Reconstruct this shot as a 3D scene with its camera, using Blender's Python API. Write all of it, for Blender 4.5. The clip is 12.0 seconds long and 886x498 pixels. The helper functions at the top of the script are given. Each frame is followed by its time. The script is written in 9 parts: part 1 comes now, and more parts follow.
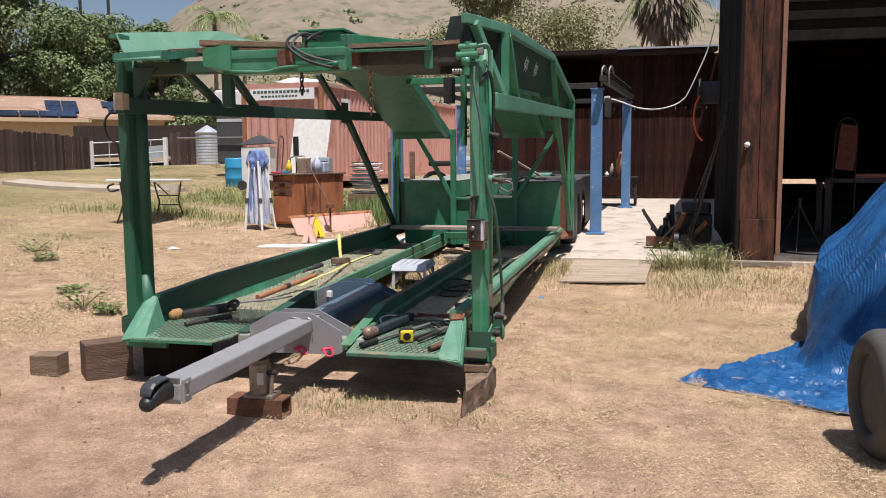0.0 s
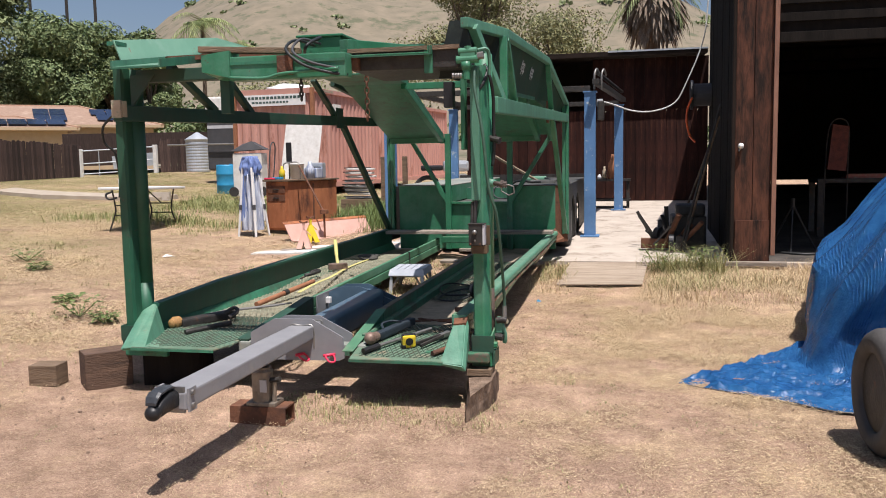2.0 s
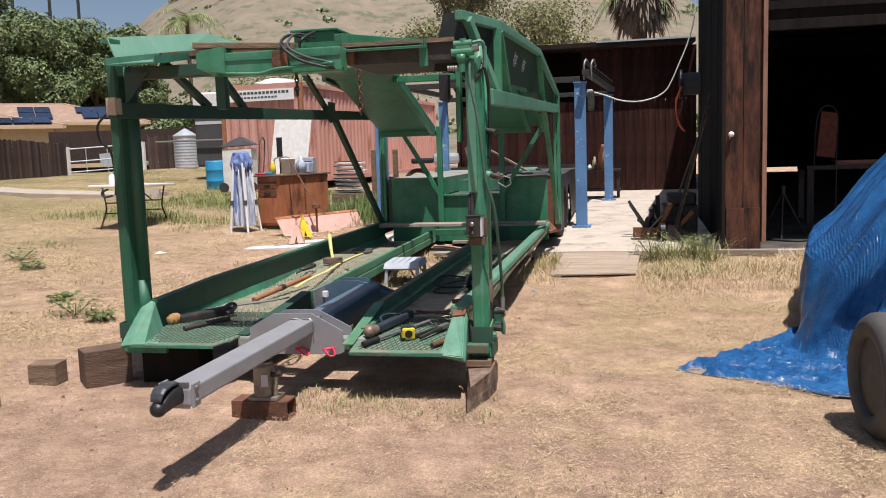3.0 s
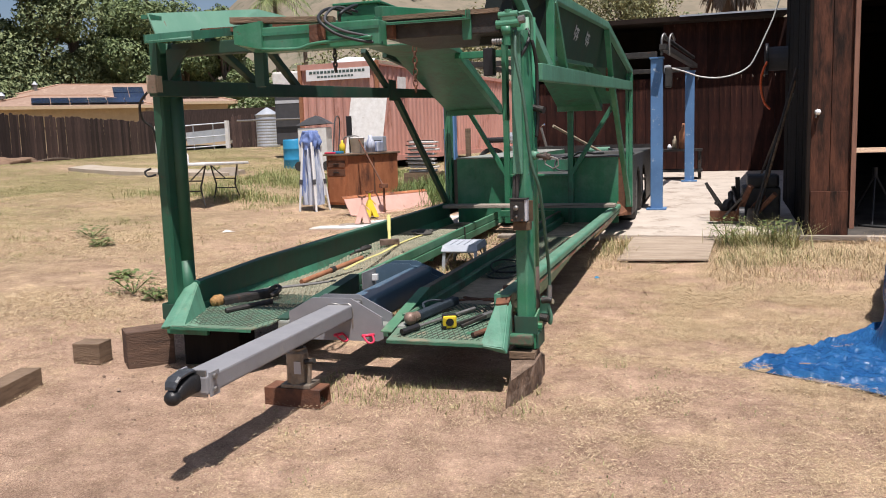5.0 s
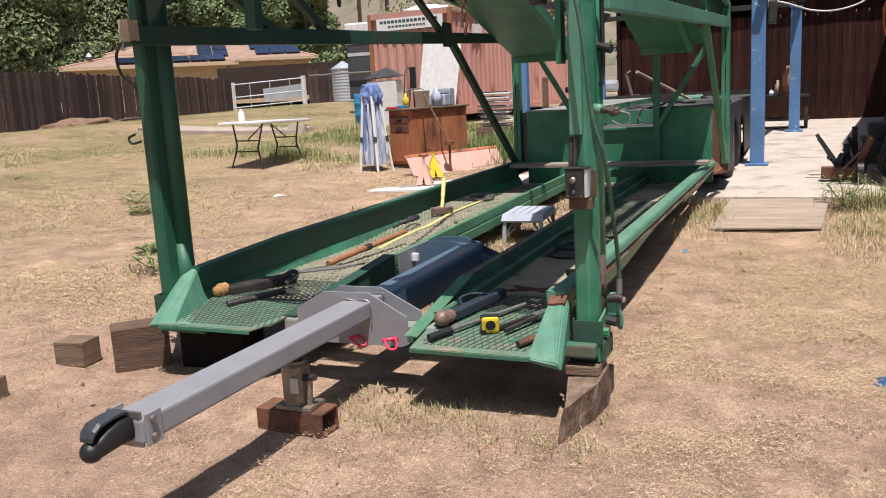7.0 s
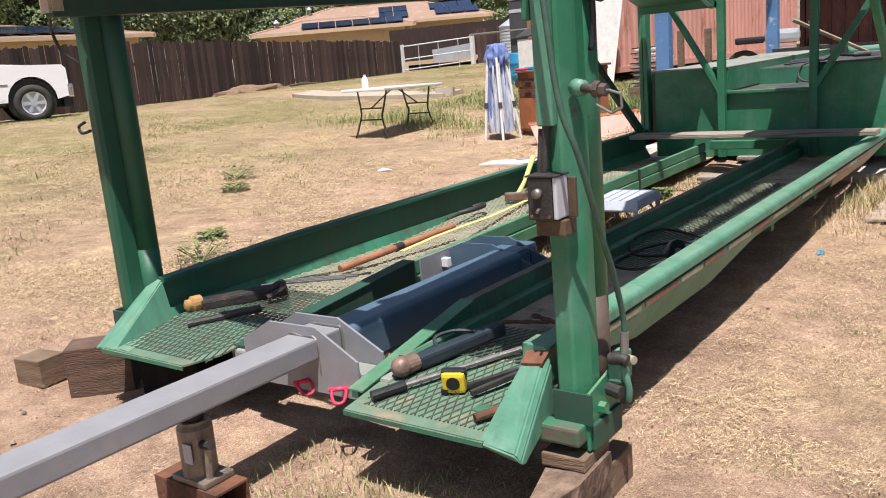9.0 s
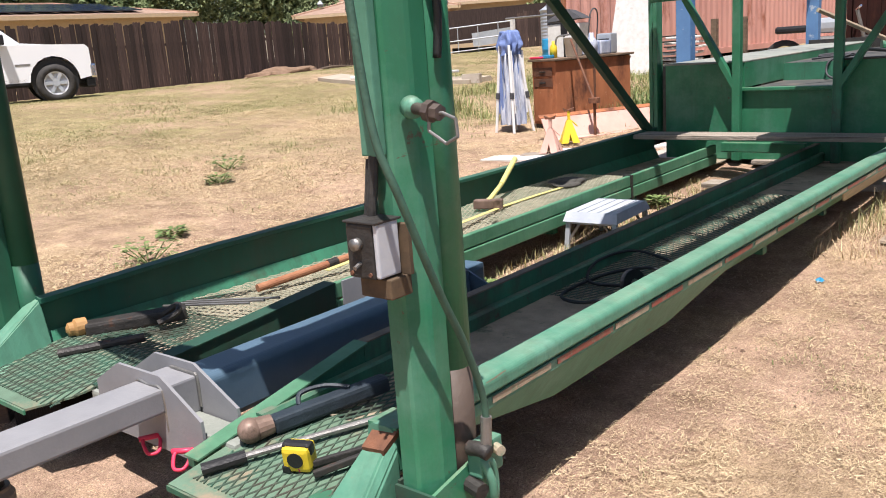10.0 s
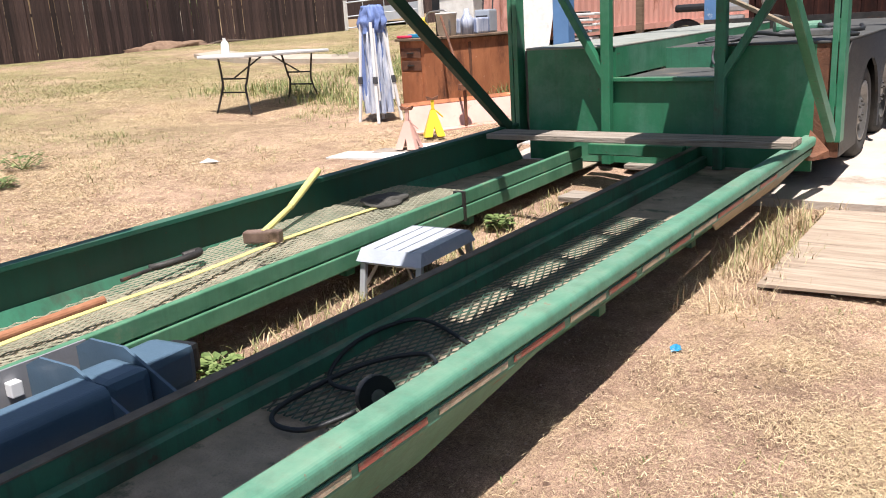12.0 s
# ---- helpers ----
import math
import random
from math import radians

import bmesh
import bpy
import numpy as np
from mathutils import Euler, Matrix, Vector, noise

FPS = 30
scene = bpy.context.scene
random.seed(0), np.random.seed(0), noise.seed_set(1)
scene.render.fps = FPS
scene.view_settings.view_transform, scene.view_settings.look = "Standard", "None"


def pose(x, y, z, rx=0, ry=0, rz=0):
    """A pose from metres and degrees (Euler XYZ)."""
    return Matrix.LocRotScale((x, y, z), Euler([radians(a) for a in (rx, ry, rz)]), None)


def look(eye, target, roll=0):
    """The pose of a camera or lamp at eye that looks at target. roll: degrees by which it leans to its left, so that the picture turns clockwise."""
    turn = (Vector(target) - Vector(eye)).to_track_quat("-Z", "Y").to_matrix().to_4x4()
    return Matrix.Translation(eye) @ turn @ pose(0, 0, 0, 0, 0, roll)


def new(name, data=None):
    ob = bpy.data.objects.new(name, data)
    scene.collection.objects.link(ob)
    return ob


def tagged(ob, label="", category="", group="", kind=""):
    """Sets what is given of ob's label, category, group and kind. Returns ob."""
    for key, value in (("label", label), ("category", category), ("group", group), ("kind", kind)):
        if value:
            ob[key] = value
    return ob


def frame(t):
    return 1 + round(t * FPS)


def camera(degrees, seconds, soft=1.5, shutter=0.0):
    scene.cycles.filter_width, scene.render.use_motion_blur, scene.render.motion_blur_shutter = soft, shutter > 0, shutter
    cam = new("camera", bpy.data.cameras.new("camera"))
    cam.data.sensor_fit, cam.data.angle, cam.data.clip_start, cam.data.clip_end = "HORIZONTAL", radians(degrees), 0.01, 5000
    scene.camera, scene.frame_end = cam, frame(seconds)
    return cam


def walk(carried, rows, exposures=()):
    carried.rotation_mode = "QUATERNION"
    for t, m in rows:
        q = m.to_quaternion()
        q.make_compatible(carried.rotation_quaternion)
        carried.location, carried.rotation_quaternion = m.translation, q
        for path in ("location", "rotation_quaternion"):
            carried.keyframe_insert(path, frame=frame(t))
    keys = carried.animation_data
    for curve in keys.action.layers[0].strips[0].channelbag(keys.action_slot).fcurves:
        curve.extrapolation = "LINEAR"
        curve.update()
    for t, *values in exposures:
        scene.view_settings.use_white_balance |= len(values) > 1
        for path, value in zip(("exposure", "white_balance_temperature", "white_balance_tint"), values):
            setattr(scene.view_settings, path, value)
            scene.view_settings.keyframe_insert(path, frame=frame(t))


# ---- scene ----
cam = camera(55.3, 12.0, soft=1.0)
PATH = [
    (0, (-0.007, 0.0, 1.484), (-0.464, 1.935, 1.267), -0.4),
    (0.5, (-0.01, 0.001, 1.484), (-0.474, 1.934, 1.269), -0.3),
    (1, (-0.015, 0.007, 1.485), (-0.476, 1.94, 1.264), -0.5),
    (1.5, (-0.03, 0.01, 1.489), (-0.487, 1.945, 1.274), -0.6),
    (2, (-0.075, -0.007, 1.485), (-0.51, 1.934, 1.278), -1.0),
    (2.5, (-0.121, -0.046, 1.487), (-0.53, 1.9, 1.275), -1.8),
    (4.3, (-0.057, 0.073, 1.484), (-0.536, 1.998, 1.232), -2.6),
    (4.5, (-0.027, 0.124, 1.48), (-0.546, 2.038, 1.228), -2.6),
    (5, (0.052, 0.273, 1.479), (-0.549, 2.161, 1.212), -1.8),
    (5.5, (-0.015, 0.48, 1.457), (-0.648, 2.352, 1.151), -0.9),
    (6, (-0.146, 0.756, 1.468), (-0.743, 2.639, 1.154), -1.4),
    (6.5, (-0.133, 1.047, 1.438), (-0.818, 2.896, 1.101), -2.6),
    (6.7, (-0.105, 1.19, 1.45), (-0.847, 3.014, 1.098), -2.9),
    (8.3, (0.148, 2.249, 1.488), (-0.817, 3.946, 1.055), -4.3),
    (8.5, (0.201, 2.401, 1.493), (-0.925, 3.997, 1.064), -4.1),
    (9, (0.236, 2.787, 1.458), (-0.94, 4.345, 1.024), -5.0),
    (9.5, (0.274, 3.201, 1.466), (-0.835, 4.802, 1.01), -4.9),
    (10, (0.346, 3.601, 1.473), (-0.916, 5.081, 1.009), -4.2),
    (10.5, (0.257, 4.004, 1.448), (-1.048, 5.438, 0.956), -4.7),
    (11, (0.209, 4.417, 1.439), (-1.066, 5.872, 0.929), -5.5),
    (11.5, (0.263, 4.818, 1.472), (-1.056, 6.223, 0.936), -4.8),
    (12, (0.15, 5.145, 1.456), (-0.973, 6.713, 0.924), -3.6),
]
walk(cam, [(t, look(eye, target, roll)) for t, eye, target, roll in PATH],
     exposures=((0, 0.34, 6350, 15), (6.5, 0.34, 6350, 15), (8.5, 0.53, 6350, 15), (10, 0.70, 6350, 15), (12, 0.80, 6350, 15)))

# ---- world, sun, exposure ----
SUN_DIR = Vector((0.195, -0.27, 0.955)).normalized()
world = bpy.data.worlds.new("world")
scene.world = world
world.use_nodes = True
_wn = world.node_tree.nodes
_sky = _wn.new("ShaderNodeTexSky")
_sky.sky_type = 'NISHITA'
_sky.sun_disc = False
_sky.sun_elevation = math.asin(SUN_DIR.z)
_sky.sun_rotation = math.atan2(SUN_DIR.x, SUN_DIR.y)
_sky.dust_density = 2.0
_sky.altitude = 150
_wn["Background"].inputs[1].default_value = 0.07
world.node_tree.links.new(_sky.outputs[0], _wn["Background"].inputs[0])
_sd = bpy.data.lights.new("sun", 'SUN')
_sd.energy = 5.0
_sd.angle = radians(0.53)
_sd.color = (1.0, 0.955, 0.89)
sun = new("sun", _sd)
sun.matrix_world = look(SUN_DIR * 60, (0, 0, 0))


# ---- materials ----
def material(name, c1, c2=None, scale=6.0, rough=0.7, metal=0.0, bump=0.15, bscale=None, c3=None, s3=1.5, t3=(0.55, 0.68),
             stretch=(1, 1, 1), spec=0.4, rand=0.0, coat=0.0, chips=None, dust=0.0, runs=0.0):
    """Two-scale noise between c1 and c2, patches of c3, and a fine bump."""
    m = bpy.data.materials.new(name)
    m.use_nodes = True
    n, l = m.node_tree.nodes, m.node_tree.links
    b = n["Principled BSDF"]
    b.inputs["Roughness"].default_value = rough
    b.inputs["Metallic"].default_value = metal
    b.inputs["Specular IOR Level"].default_value = spec
    b.inputs["Coat Weight"].default_value = coat
    tc = n.new("ShaderNodeTexCoord")
    mp = n.new("ShaderNodeMapping")
    mp.inputs["Scale"].default_value = stretch
    l.new(tc.outputs["Object"], mp.inputs[0])
    c2 = c2 or tuple(v * 0.8 for v in c1)
    nz = n.new("ShaderNodeTexNoise")
    nz.inputs["Scale"].default_value = scale
    nz.inputs["Detail"].default_value = 6
    nz.inputs["Roughness"].default_value = 0.62
    l.new(mp.outputs[0], nz.inputs["Vector"])
    rp = n.new("ShaderNodeValToRGB")
    rp.color_ramp.elements[0].position, rp.color_ramp.elements[1].position = 0.32, 0.68
    rp.color_ramp.elements[0].color, rp.color_ramp.elements[1].color = (*c2, 1), (*c1, 1)
    l.new(nz.outputs[0], rp.inputs[0])
    col = rp.outputs[0]
    if c3:
        n3 = n.new("ShaderNodeTexNoise")
        n3.inputs["Scale"].default_value = s3
        n3.inputs["Detail"].default_value = 8
        n3.inputs["Roughness"].default_value = 0.7
        l.new(mp.outputs[0], n3.inputs["Vector"])
        r3 = n.new("ShaderNodeMapRange")
        r3.inputs[1].default_value, r3.inputs[2].default_value = t3
        l.new(n3.outputs[0], r3.inputs[0])
        mx = n.new("ShaderNodeMix")
        mx.data_type = 'RGBA'
        l.new(r3.outputs[0], mx.inputs[0])
        l.new(col, mx.inputs[6])
        mx.inputs[7].default_value = (*c3, 1)
        col = mx.outputs[2]
    if chips:
        # small chips and long scratches down to the rusty steel
        for st, sc_, lo in (((1, 1, 1), 16, 0.66), ((5, 0.5, 5), 5, 0.68)):
            m2 = n.new("ShaderNodeMapping")
            m2.inputs["Scale"].default_value = st
            l.new(tc.outputs["Object"], m2.inputs[0])
            n4 = n.new("ShaderNodeTexNoise")
            n4.inputs["Scale"].default_value = sc_
            n4.inputs["Detail"].default_value = 5
            n4.inputs["Roughness"].default_value = 0.7
            l.new(m2.outputs[0], n4.inputs["Vector"])
            r4 = n.new("ShaderNodeMapRange")
            r4.inputs[1].default_value, r4.inputs[2].default_value, r4.inputs[4].default_value = lo, lo + 0.03, 0.85
            l.new(n4.outputs[0], r4.inputs[0])
            x4 = n.new("ShaderNodeMix")
            x4.data_type = 'RGBA'
            l.new(r4.outputs[0], x4.inputs[0])
            l.new(col, x4.inputs[6])
            x4.inputs[7].default_value = (*chips, 1)
            col = x4.outputs[2]
    if runs:
        # grimy runs down the steel and blotches of old dirt
        for st, sc_, lo, hi, k in (((9, 9, 0.7), 1.6, 0.47, 0.70, runs), ((1, 1, 1), 1.1, 0.44, 0.66, runs * 0.8)):
            m2 = n.new("ShaderNodeMapping")
            m2.inputs["Scale"].default_value = st
            m2.inputs["Location"].default_value = (3.1, 1.7, 0.4)
            l.new(tc.outputs["Object"], m2.inputs[0])
            n4 = n.new("ShaderNodeTexNoise")
            n4.inputs["Scale"].default_value, n4.inputs["Detail"].default_value, n4.inputs["Roughness"].default_value = sc_, 7, 0.72
            l.new(m2.outputs[0], n4.inputs["Vector"])
            r4 = n.new("ShaderNodeMapRange")
            r4.inputs[1].default_value, r4.inputs[2].default_value, r4.inputs[4].default_value = lo, hi, k
            l.new(n4.outputs[0], r4.inputs[0])
            x4 = n.new("ShaderNodeMix")
            x4.data_type = 'RGBA'
            l.new(r4.outputs[0], x4.inputs[0])
            l.new(col, x4.inputs[6])
            x4.inputs[7].default_value = (0.042, 0.052, 0.036, 1)
            col = x4.outputs[2]
    if dust:
        # pale dust that has settled on faces that look up
        ge = n.new("ShaderNodeNewGeometry")
        sx = n.new("ShaderNodeSeparateXYZ")
        l.new(ge.outputs["Normal"], sx.inputs[0])
        r5 = n.new("ShaderNodeMapRange")
        r5.inputs[1].default_value, r5.inputs[2].default_value, r5.inputs[4].default_value = 0.55, 0.98, dust
        l.new(sx.outputs[2], r5.inputs[0])
        n5 = n.new("ShaderNodeTexNoise")
        n5.inputs["Scale"].default_value, n5.inputs["Detail"].default_value, n5.inputs["Roughness"].default_value = 4.0, 8, 0.75
        l.new(tc.outputs["Object"], n5.inputs["Vector"])
        r6 = n.new("ShaderNodeMapRange")
        r6.inputs[1].default_value, r6.inputs[2].default_value = 0.36, 0.66
        l.new(n5.outputs[0], r6.inputs[0])
        mu5 = n.new("ShaderNodeMath")
        mu5.operation = 'MULTIPLY'
        l.new(r5.outputs[0], mu5.inputs[0])
        l.new(r6.outputs[0], mu5.inputs[1])
        x5 = n.new("ShaderNodeMix")
        x5.data_type = 'RGBA'
        l.new(mu5.outputs[0], x5.inputs[0])
        l.new(col, x5.inputs[6])
        x5.inputs[7].default_value = (0.36, 0.30, 0.22, 1)
        col = x5.outputs[2]
    if rand:
        oi = n.new("ShaderNodeObjectInfo")
        mr = n.new("ShaderNodeMapRange")
        mr.inputs[3].default_value, mr.inputs[4].default_value = 1 - rand, 1 + rand
        l.new(oi.outputs["Random"], mr.inputs[0])
        hv = n.new("ShaderNodeHueSaturation")
        l.new(mr.outputs[0], hv.inputs["Value"])
        l.new(col, hv.inputs["Color"])
        col = hv.outputs[0]
    l.new(col, b.inputs["Base Color"])
    if bump:
        nb = n.new("ShaderNodeTexNoise")
        nb.inputs["Scale"].default_value = bscale or scale * 6
        nb.inputs["Detail"].default_value = 5
        l.new(mp.outputs[0], nb.inputs["Vector"])
        bp = n.new("ShaderNodeBump")
        bp.inputs["Strength"].default_value = bump
        bp.inputs["Distance"].default_value = 0.02
        l.new(nb.outputs[0], bp.inputs["Height"])
        l.new(bp.outputs[0], b.inputs["Normal"])
    return m


def ground_material():
    """Dry dirt, straw-coloured patches and some green, by noise on two scales."""
    m = bpy.data.materials.new("dry_yard")
    m.use_nodes = True
    n, l = m.node_tree.nodes, m.node_tree.links
    b = n["Principled BSDF"]
    b.inputs["Roughness"].default_value = 0.95
    b.inputs["Specular IOR Level"].default_value = 0.1
    tc = n.new("ShaderNodeTexCoord")

    def nz(s, d=8, r=0.65):
        x = n.new("ShaderNodeTexNoise")
        x.inputs["Scale"].default_value, x.inputs["Detail"].default_value, x.inputs["Roughness"].default_value = s, d, r
        l.new(tc.outputs["Object"], x.inputs["Vector"])
        return x.outputs[0]

    def ramp(v, p0, p1, a, c):
        r = n.new("ShaderNodeValToRGB")
        r.color_ramp.elements[0].position, r.color_ramp.elements[1].position = p0, p1
        r.color_ramp.elements[0].color, r.color_ramp.elements[1].color = (*a, 1), (*c, 1)
        l.new(v, r.inputs[0])
        return r.outputs[0]

    def mix(f, a, c):
        x = n.new("ShaderNodeMix")
        x.data_type = 'RGBA'
        l.new(f, x.inputs[0])
        l.new(a, x.inputs[6])
        l.new(c, x.inputs[7])
        return x.outputs[2]

    def rng(v, a, c, to=1.0):
        r = n.new("ShaderNodeMapRange")
        r.inputs[1].default_value, r.inputs[2].default_value, r.inputs[4].default_value = a, c, to
        l.new(v, r.inputs[0])
        return r.outputs[0]
    def fibres(turn, sc):
        mp = n.new("ShaderNodeMapping")
        mp.inputs["Rotation"].default_value = (0, 0, turn)
        mp.inputs["Scale"].default_value = (1, 0.28, 1)
        l.new(tc.outputs["Object"], mp.inputs[0])
        x = n.new("ShaderNodeTexNoise")
        x.inputs["Scale"].default_value, x.inputs["Detail"].default_value, x.inputs["Roughness"].default_value = sc, 4, 0.6
        l.new(mp.outputs[0], x.inputs["Vector"])
        return x.outputs[0]

    def two(op, a, c):
        x = n.new("ShaderNodeMath")
        x.operation = op
        l.new(a, x.inputs[0])
        l.new(c, x.inputs[1])
        return x.outputs[0]

    def flat(c):
        x = n.new("ShaderNodeRGB")
        x.outputs[0].default_value = (*c, 1)
        return x.outputs[0]
    dirt = ramp(nz(7), 0.3, 0.7, (0.352, 0.236, 0.174), (0.480, 0.335, 0.252))
    straw = ramp(nz(40, 10, 0.8), 0.38, 0.60, (0.33, 0.232, 0.150), (0.53, 0.395, 0.262))
    green = ramp(nz(34, 10, 0.8), 0.36, 0.62, (0.135, 0.125, 0.056), (0.315, 0.275, 0.132))
    sep0 = n.new("ShaderNodeSeparateXYZ")
    l.new(tc.outputs["Object"], sep0.inputs[0])
    shift = two('ADD', nz(1.1, 8, 0.72), rng(sep0.outputs[0], -2.0, 1.0, 0.07))
    patch = rng(shift, 0.52, 0.65)
    col = mix(patch, dirt, straw)
    sep = n.new("ShaderNodeSeparateXYZ")
    l.new(tc.outputs["Object"], sep.inputs[0])
    far = two('MULTIPLY', rng(sep.outputs[0], -4.5, -10.5), rng(nz(0.45, 6, 0.65), 0.32, 0.54, 0.95))
    col = mix(far, col, green)
    # straw lying every way, denser in the patches; dark clods with shadows painted in
    fib = two('MAXIMUM', two('MAXIMUM', rng(fibres(0.4, 120), 0.56, 0.62), rng(fibres(1.7, 130), 0.56, 0.62)), rng(fibres(2.7, 150), 0.56, 0.62))
    dens = n.new("ShaderNodeMapRange")
    dens.inputs[3].default_value, dens.inputs[4].default_value = 0.35, 0.9
    l.new(patch, dens.inputs[0])
    col = mix(two('MULTIPLY', fib, dens.outputs[0]), col, flat((0.60, 0.455, 0.295)))
    col = mix(rng(nz(85, 3, 0.6), 0.585, 0.64, 0.7), col, flat((0.20, 0.135, 0.095)))
    pale = mix(rng(nz(60, 3, 0.6), 0.60, 0.64, 0.8), col, flat((0.60, 0.46, 0.34)))
    col = pale
    col = mix(rng(nz(26, 6, 0.75), 0.575, 0.68, 0.4), col, flat((0.22, 0.15, 0.11)))
    grain = ramp(nz(190, 4, 0.75), 0.40, 0.60, (0.62, 0.60, 0.58), (1.30, 1.28, 1.25))
    mu = n.new("ShaderNodeMix")
    mu.data_type, mu.blend_type = 'RGBA', 'MULTIPLY'
    mu.inputs[0].default_value = 1.0
    l.new(col, mu.inputs[6])
    l.new(grain, mu.inputs[7])
    # trodden, damper and dustier areas on a larger scale
    out = mu.outputs[2]
    for sc, lo, hi in ((0.7, 0.80, 1.15), (3.6, 0.71, 1.20)):
        m3 = n.new("ShaderNodeMix")
        m3.data_type, m3.blend_type = 'RGBA', 'MULTIPLY'
        m3.inputs[0].default_value = 1.0
        l.new(out, m3.inputs[6])
        l.new(ramp(nz(sc, 9, 0.72), 0.36, 0.64, (lo, lo * 0.985, lo * 0.97), (hi, hi, hi)), m3.inputs[7])
        out = m3.outputs[2]
    l.new(out, b.inputs["Base Color"])
    bp = n.new("ShaderNodeBump")
    bp.inputs["Strength"].default_value, bp.inputs["Distance"].default_value = 0.75, 0.03
    l.new(nz(30, 12, 0.85), bp.inputs["Height"])
    l.new(bp.outputs[0], b.inputs["Normal"])
    return m


def leaf_material(name, a, c):
    m = bpy.data.materials.new(name)
    m.use_nodes = True
    n, l = m.node_tree.nodes, m.node_tree.links
    b = n["Principled BSDF"]
    b.inputs["Roughness"].default_value = 0.6
    b.inputs["Specular IOR Level"].default_value = 0.25
    g = n.new("ShaderNodeNewGeometry")
    r = n.new("ShaderNodeValToRGB")
    r.color_ramp.elements[0].color, r.color_ramp.elements[1].color = (*a, 1), (*c, 1)
    l.new(g.outputs["Random Per Island"], r.inputs[0])
    l.new(r.outputs[0], b.inputs["Base Color"])
    return m


RUST = (0.16, 0.062, 0.03)
M_GREEN = material("green_paint", (0.034, 0.205, 0.102), (0.024, 0.150, 0.076), 3, 0.40, c3=(0.105, 0.255, 0.175), s3=2.2, t3=(0.46, 0.72), bump=0.06, bscale=40, chips=(0.10, 0.075, 0.05), dust=0.3, runs=0.22)
M_CHALK = material("chalky_pale_green_paint", (0.21, 0.40, 0.29), (0.16, 0.335, 0.24), 3, 0.6, c3=(0.26, 0.42, 0.33), s3=4, t3=(0.55, 0.75), bump=0.06, chips=(0.26, 0.19, 0.14), dust=0.15)
M_WALLGREEN = material("teal_green_side_paint", (0.019, 0.122, 0.080), (0.015, 0.095, 0.062), 2, 0.5, c3=(0.05, 0.105, 0.075), s3=1.6, t3=(0.54, 0.72), bump=0.08, chips=(0.10, 0.07, 0.05), dust=0.15, runs=0.3)
# left post green: its shade is put into a deeper colour
M_SHADEGREEN = material("shaded_green_paint", (0.022, 0.118, 0.064), (0.016, 0.085, 0.048), 3, 0.5, c3=(0.05, 0.06, 0.042), s3=2.0, t3=(0.54, 0.70), bump=0.08, chips=(0.10, 0.07, 0.05), dust=0.2, runs=0.35)
# near-black green: shade at the truss nose is put into the colour
M_DARKSHADEGREEN = material("near_black_shaded_green", (0.013, 0.022, 0.019), (0.009, 0.014, 0.012), 5, 0.6, c3=(0.03, 0.045, 0.036), s3=3, t3=(0.56, 0.70), bump=0.12)
M_FADED = material("faded_green_paint", (0.105, 0.280, 0.190), (0.075, 0.220, 0.145), 4, 0.5, c3=(0.15, 0.315, 0.235), s3=3.0, t3=(0.55, 0.75), bump=0.10, bscale=50, chips=(0.20, 0.13, 0.085), dust=0.25, runs=0.3)
M_DARKGREEN = material("grimy_green_paint", (0.048, 0.222, 0.130), (0.035, 0.160, 0.096), 5, 0.5, c3=(0.085, 0.075, 0.055), s3=2.6, t3=(0.56, 0.72), bump=0.1, chips=(0.095, 0.07, 0.05), dust=0.5, runs=0.6)
# darker green: grime, plus shade on the inner sheets put into the colour
M_GRIMYSHADEGREEN = material("grimy_shaded_green_paint", (0.024, 0.082, 0.052), (0.016, 0.052, 0.035), 3, 0.6, c3=(0.05, 0.06, 0.045), s3=2.2, t3=(0.5, 0.7), bump=0.12, chips=(0.09, 0.06, 0.04), runs=0.4)
M_PAN = material("dusty_pan_floor", (0.40, 0.32, 0.23), (0.25, 0.215, 0.155), 9, 0.9, c3=(0.10, 0.12, 0.075), s3=6, t3=(0.56, 0.66), bump=0.6)
M_MESHBAR = material("worn_expanded_steel", (0.055, 0.125, 0.085), (0.075, 0.07, 0.052), 12, 0.6, bump=0.1)
M_MESHDUST = material("dusty_expanded_steel", (0.40, 0.375, 0.275), (0.24, 0.25, 0.175), 9, 0.85, bump=0.1)
M_RUST = material("rusty_steel", (0.20, 0.085, 0.045), (0.085, 0.04, 0.025), 9, 0.85, c3=(0.05, 0.03, 0.024), s3=3, bump=0.3)
M_RUSTPIPE = material("orange_rust_pipe", (0.36, 0.165, 0.085), (0.25, 0.10, 0.05), 11, 0.8, bump=0.15)
M_DARKSTEEL = material("oily_dark_steel", (0.06, 0.055, 0.05), (0.03, 0.028, 0.026), 14, 0.55, metal=0.3, c3=RUST, s3=8, t3=(0.6, 0.75), bump=0.2)
M_STEEL = material("dull_steel", (0.33, 0.32, 0.30), (0.22, 0.21, 0.20), 18, 0.45, metal=0.75, bump=0.1)
M_CHROME = material("bright_chrome", (0.75, 0.75, 0.76), (0.6, 0.6, 0.62), 6, 0.16, metal=1.0, bump=0.0)
M_GREY = material("grey_primer_paint", (0.255, 0.255, 0.265), (0.215, 0.215, 0.225), 7, 0.5, c3=(0.30, 0.285, 0.265), s3=5, t3=(0.6, 0.8), bump=0.05, bscale=90)
M_BLUEGREY = material("blue_grey_paint", (0.088, 0.142, 0.195), (0.070, 0.118, 0.165), 6, 0.35, bump=0.04, bscale=90)
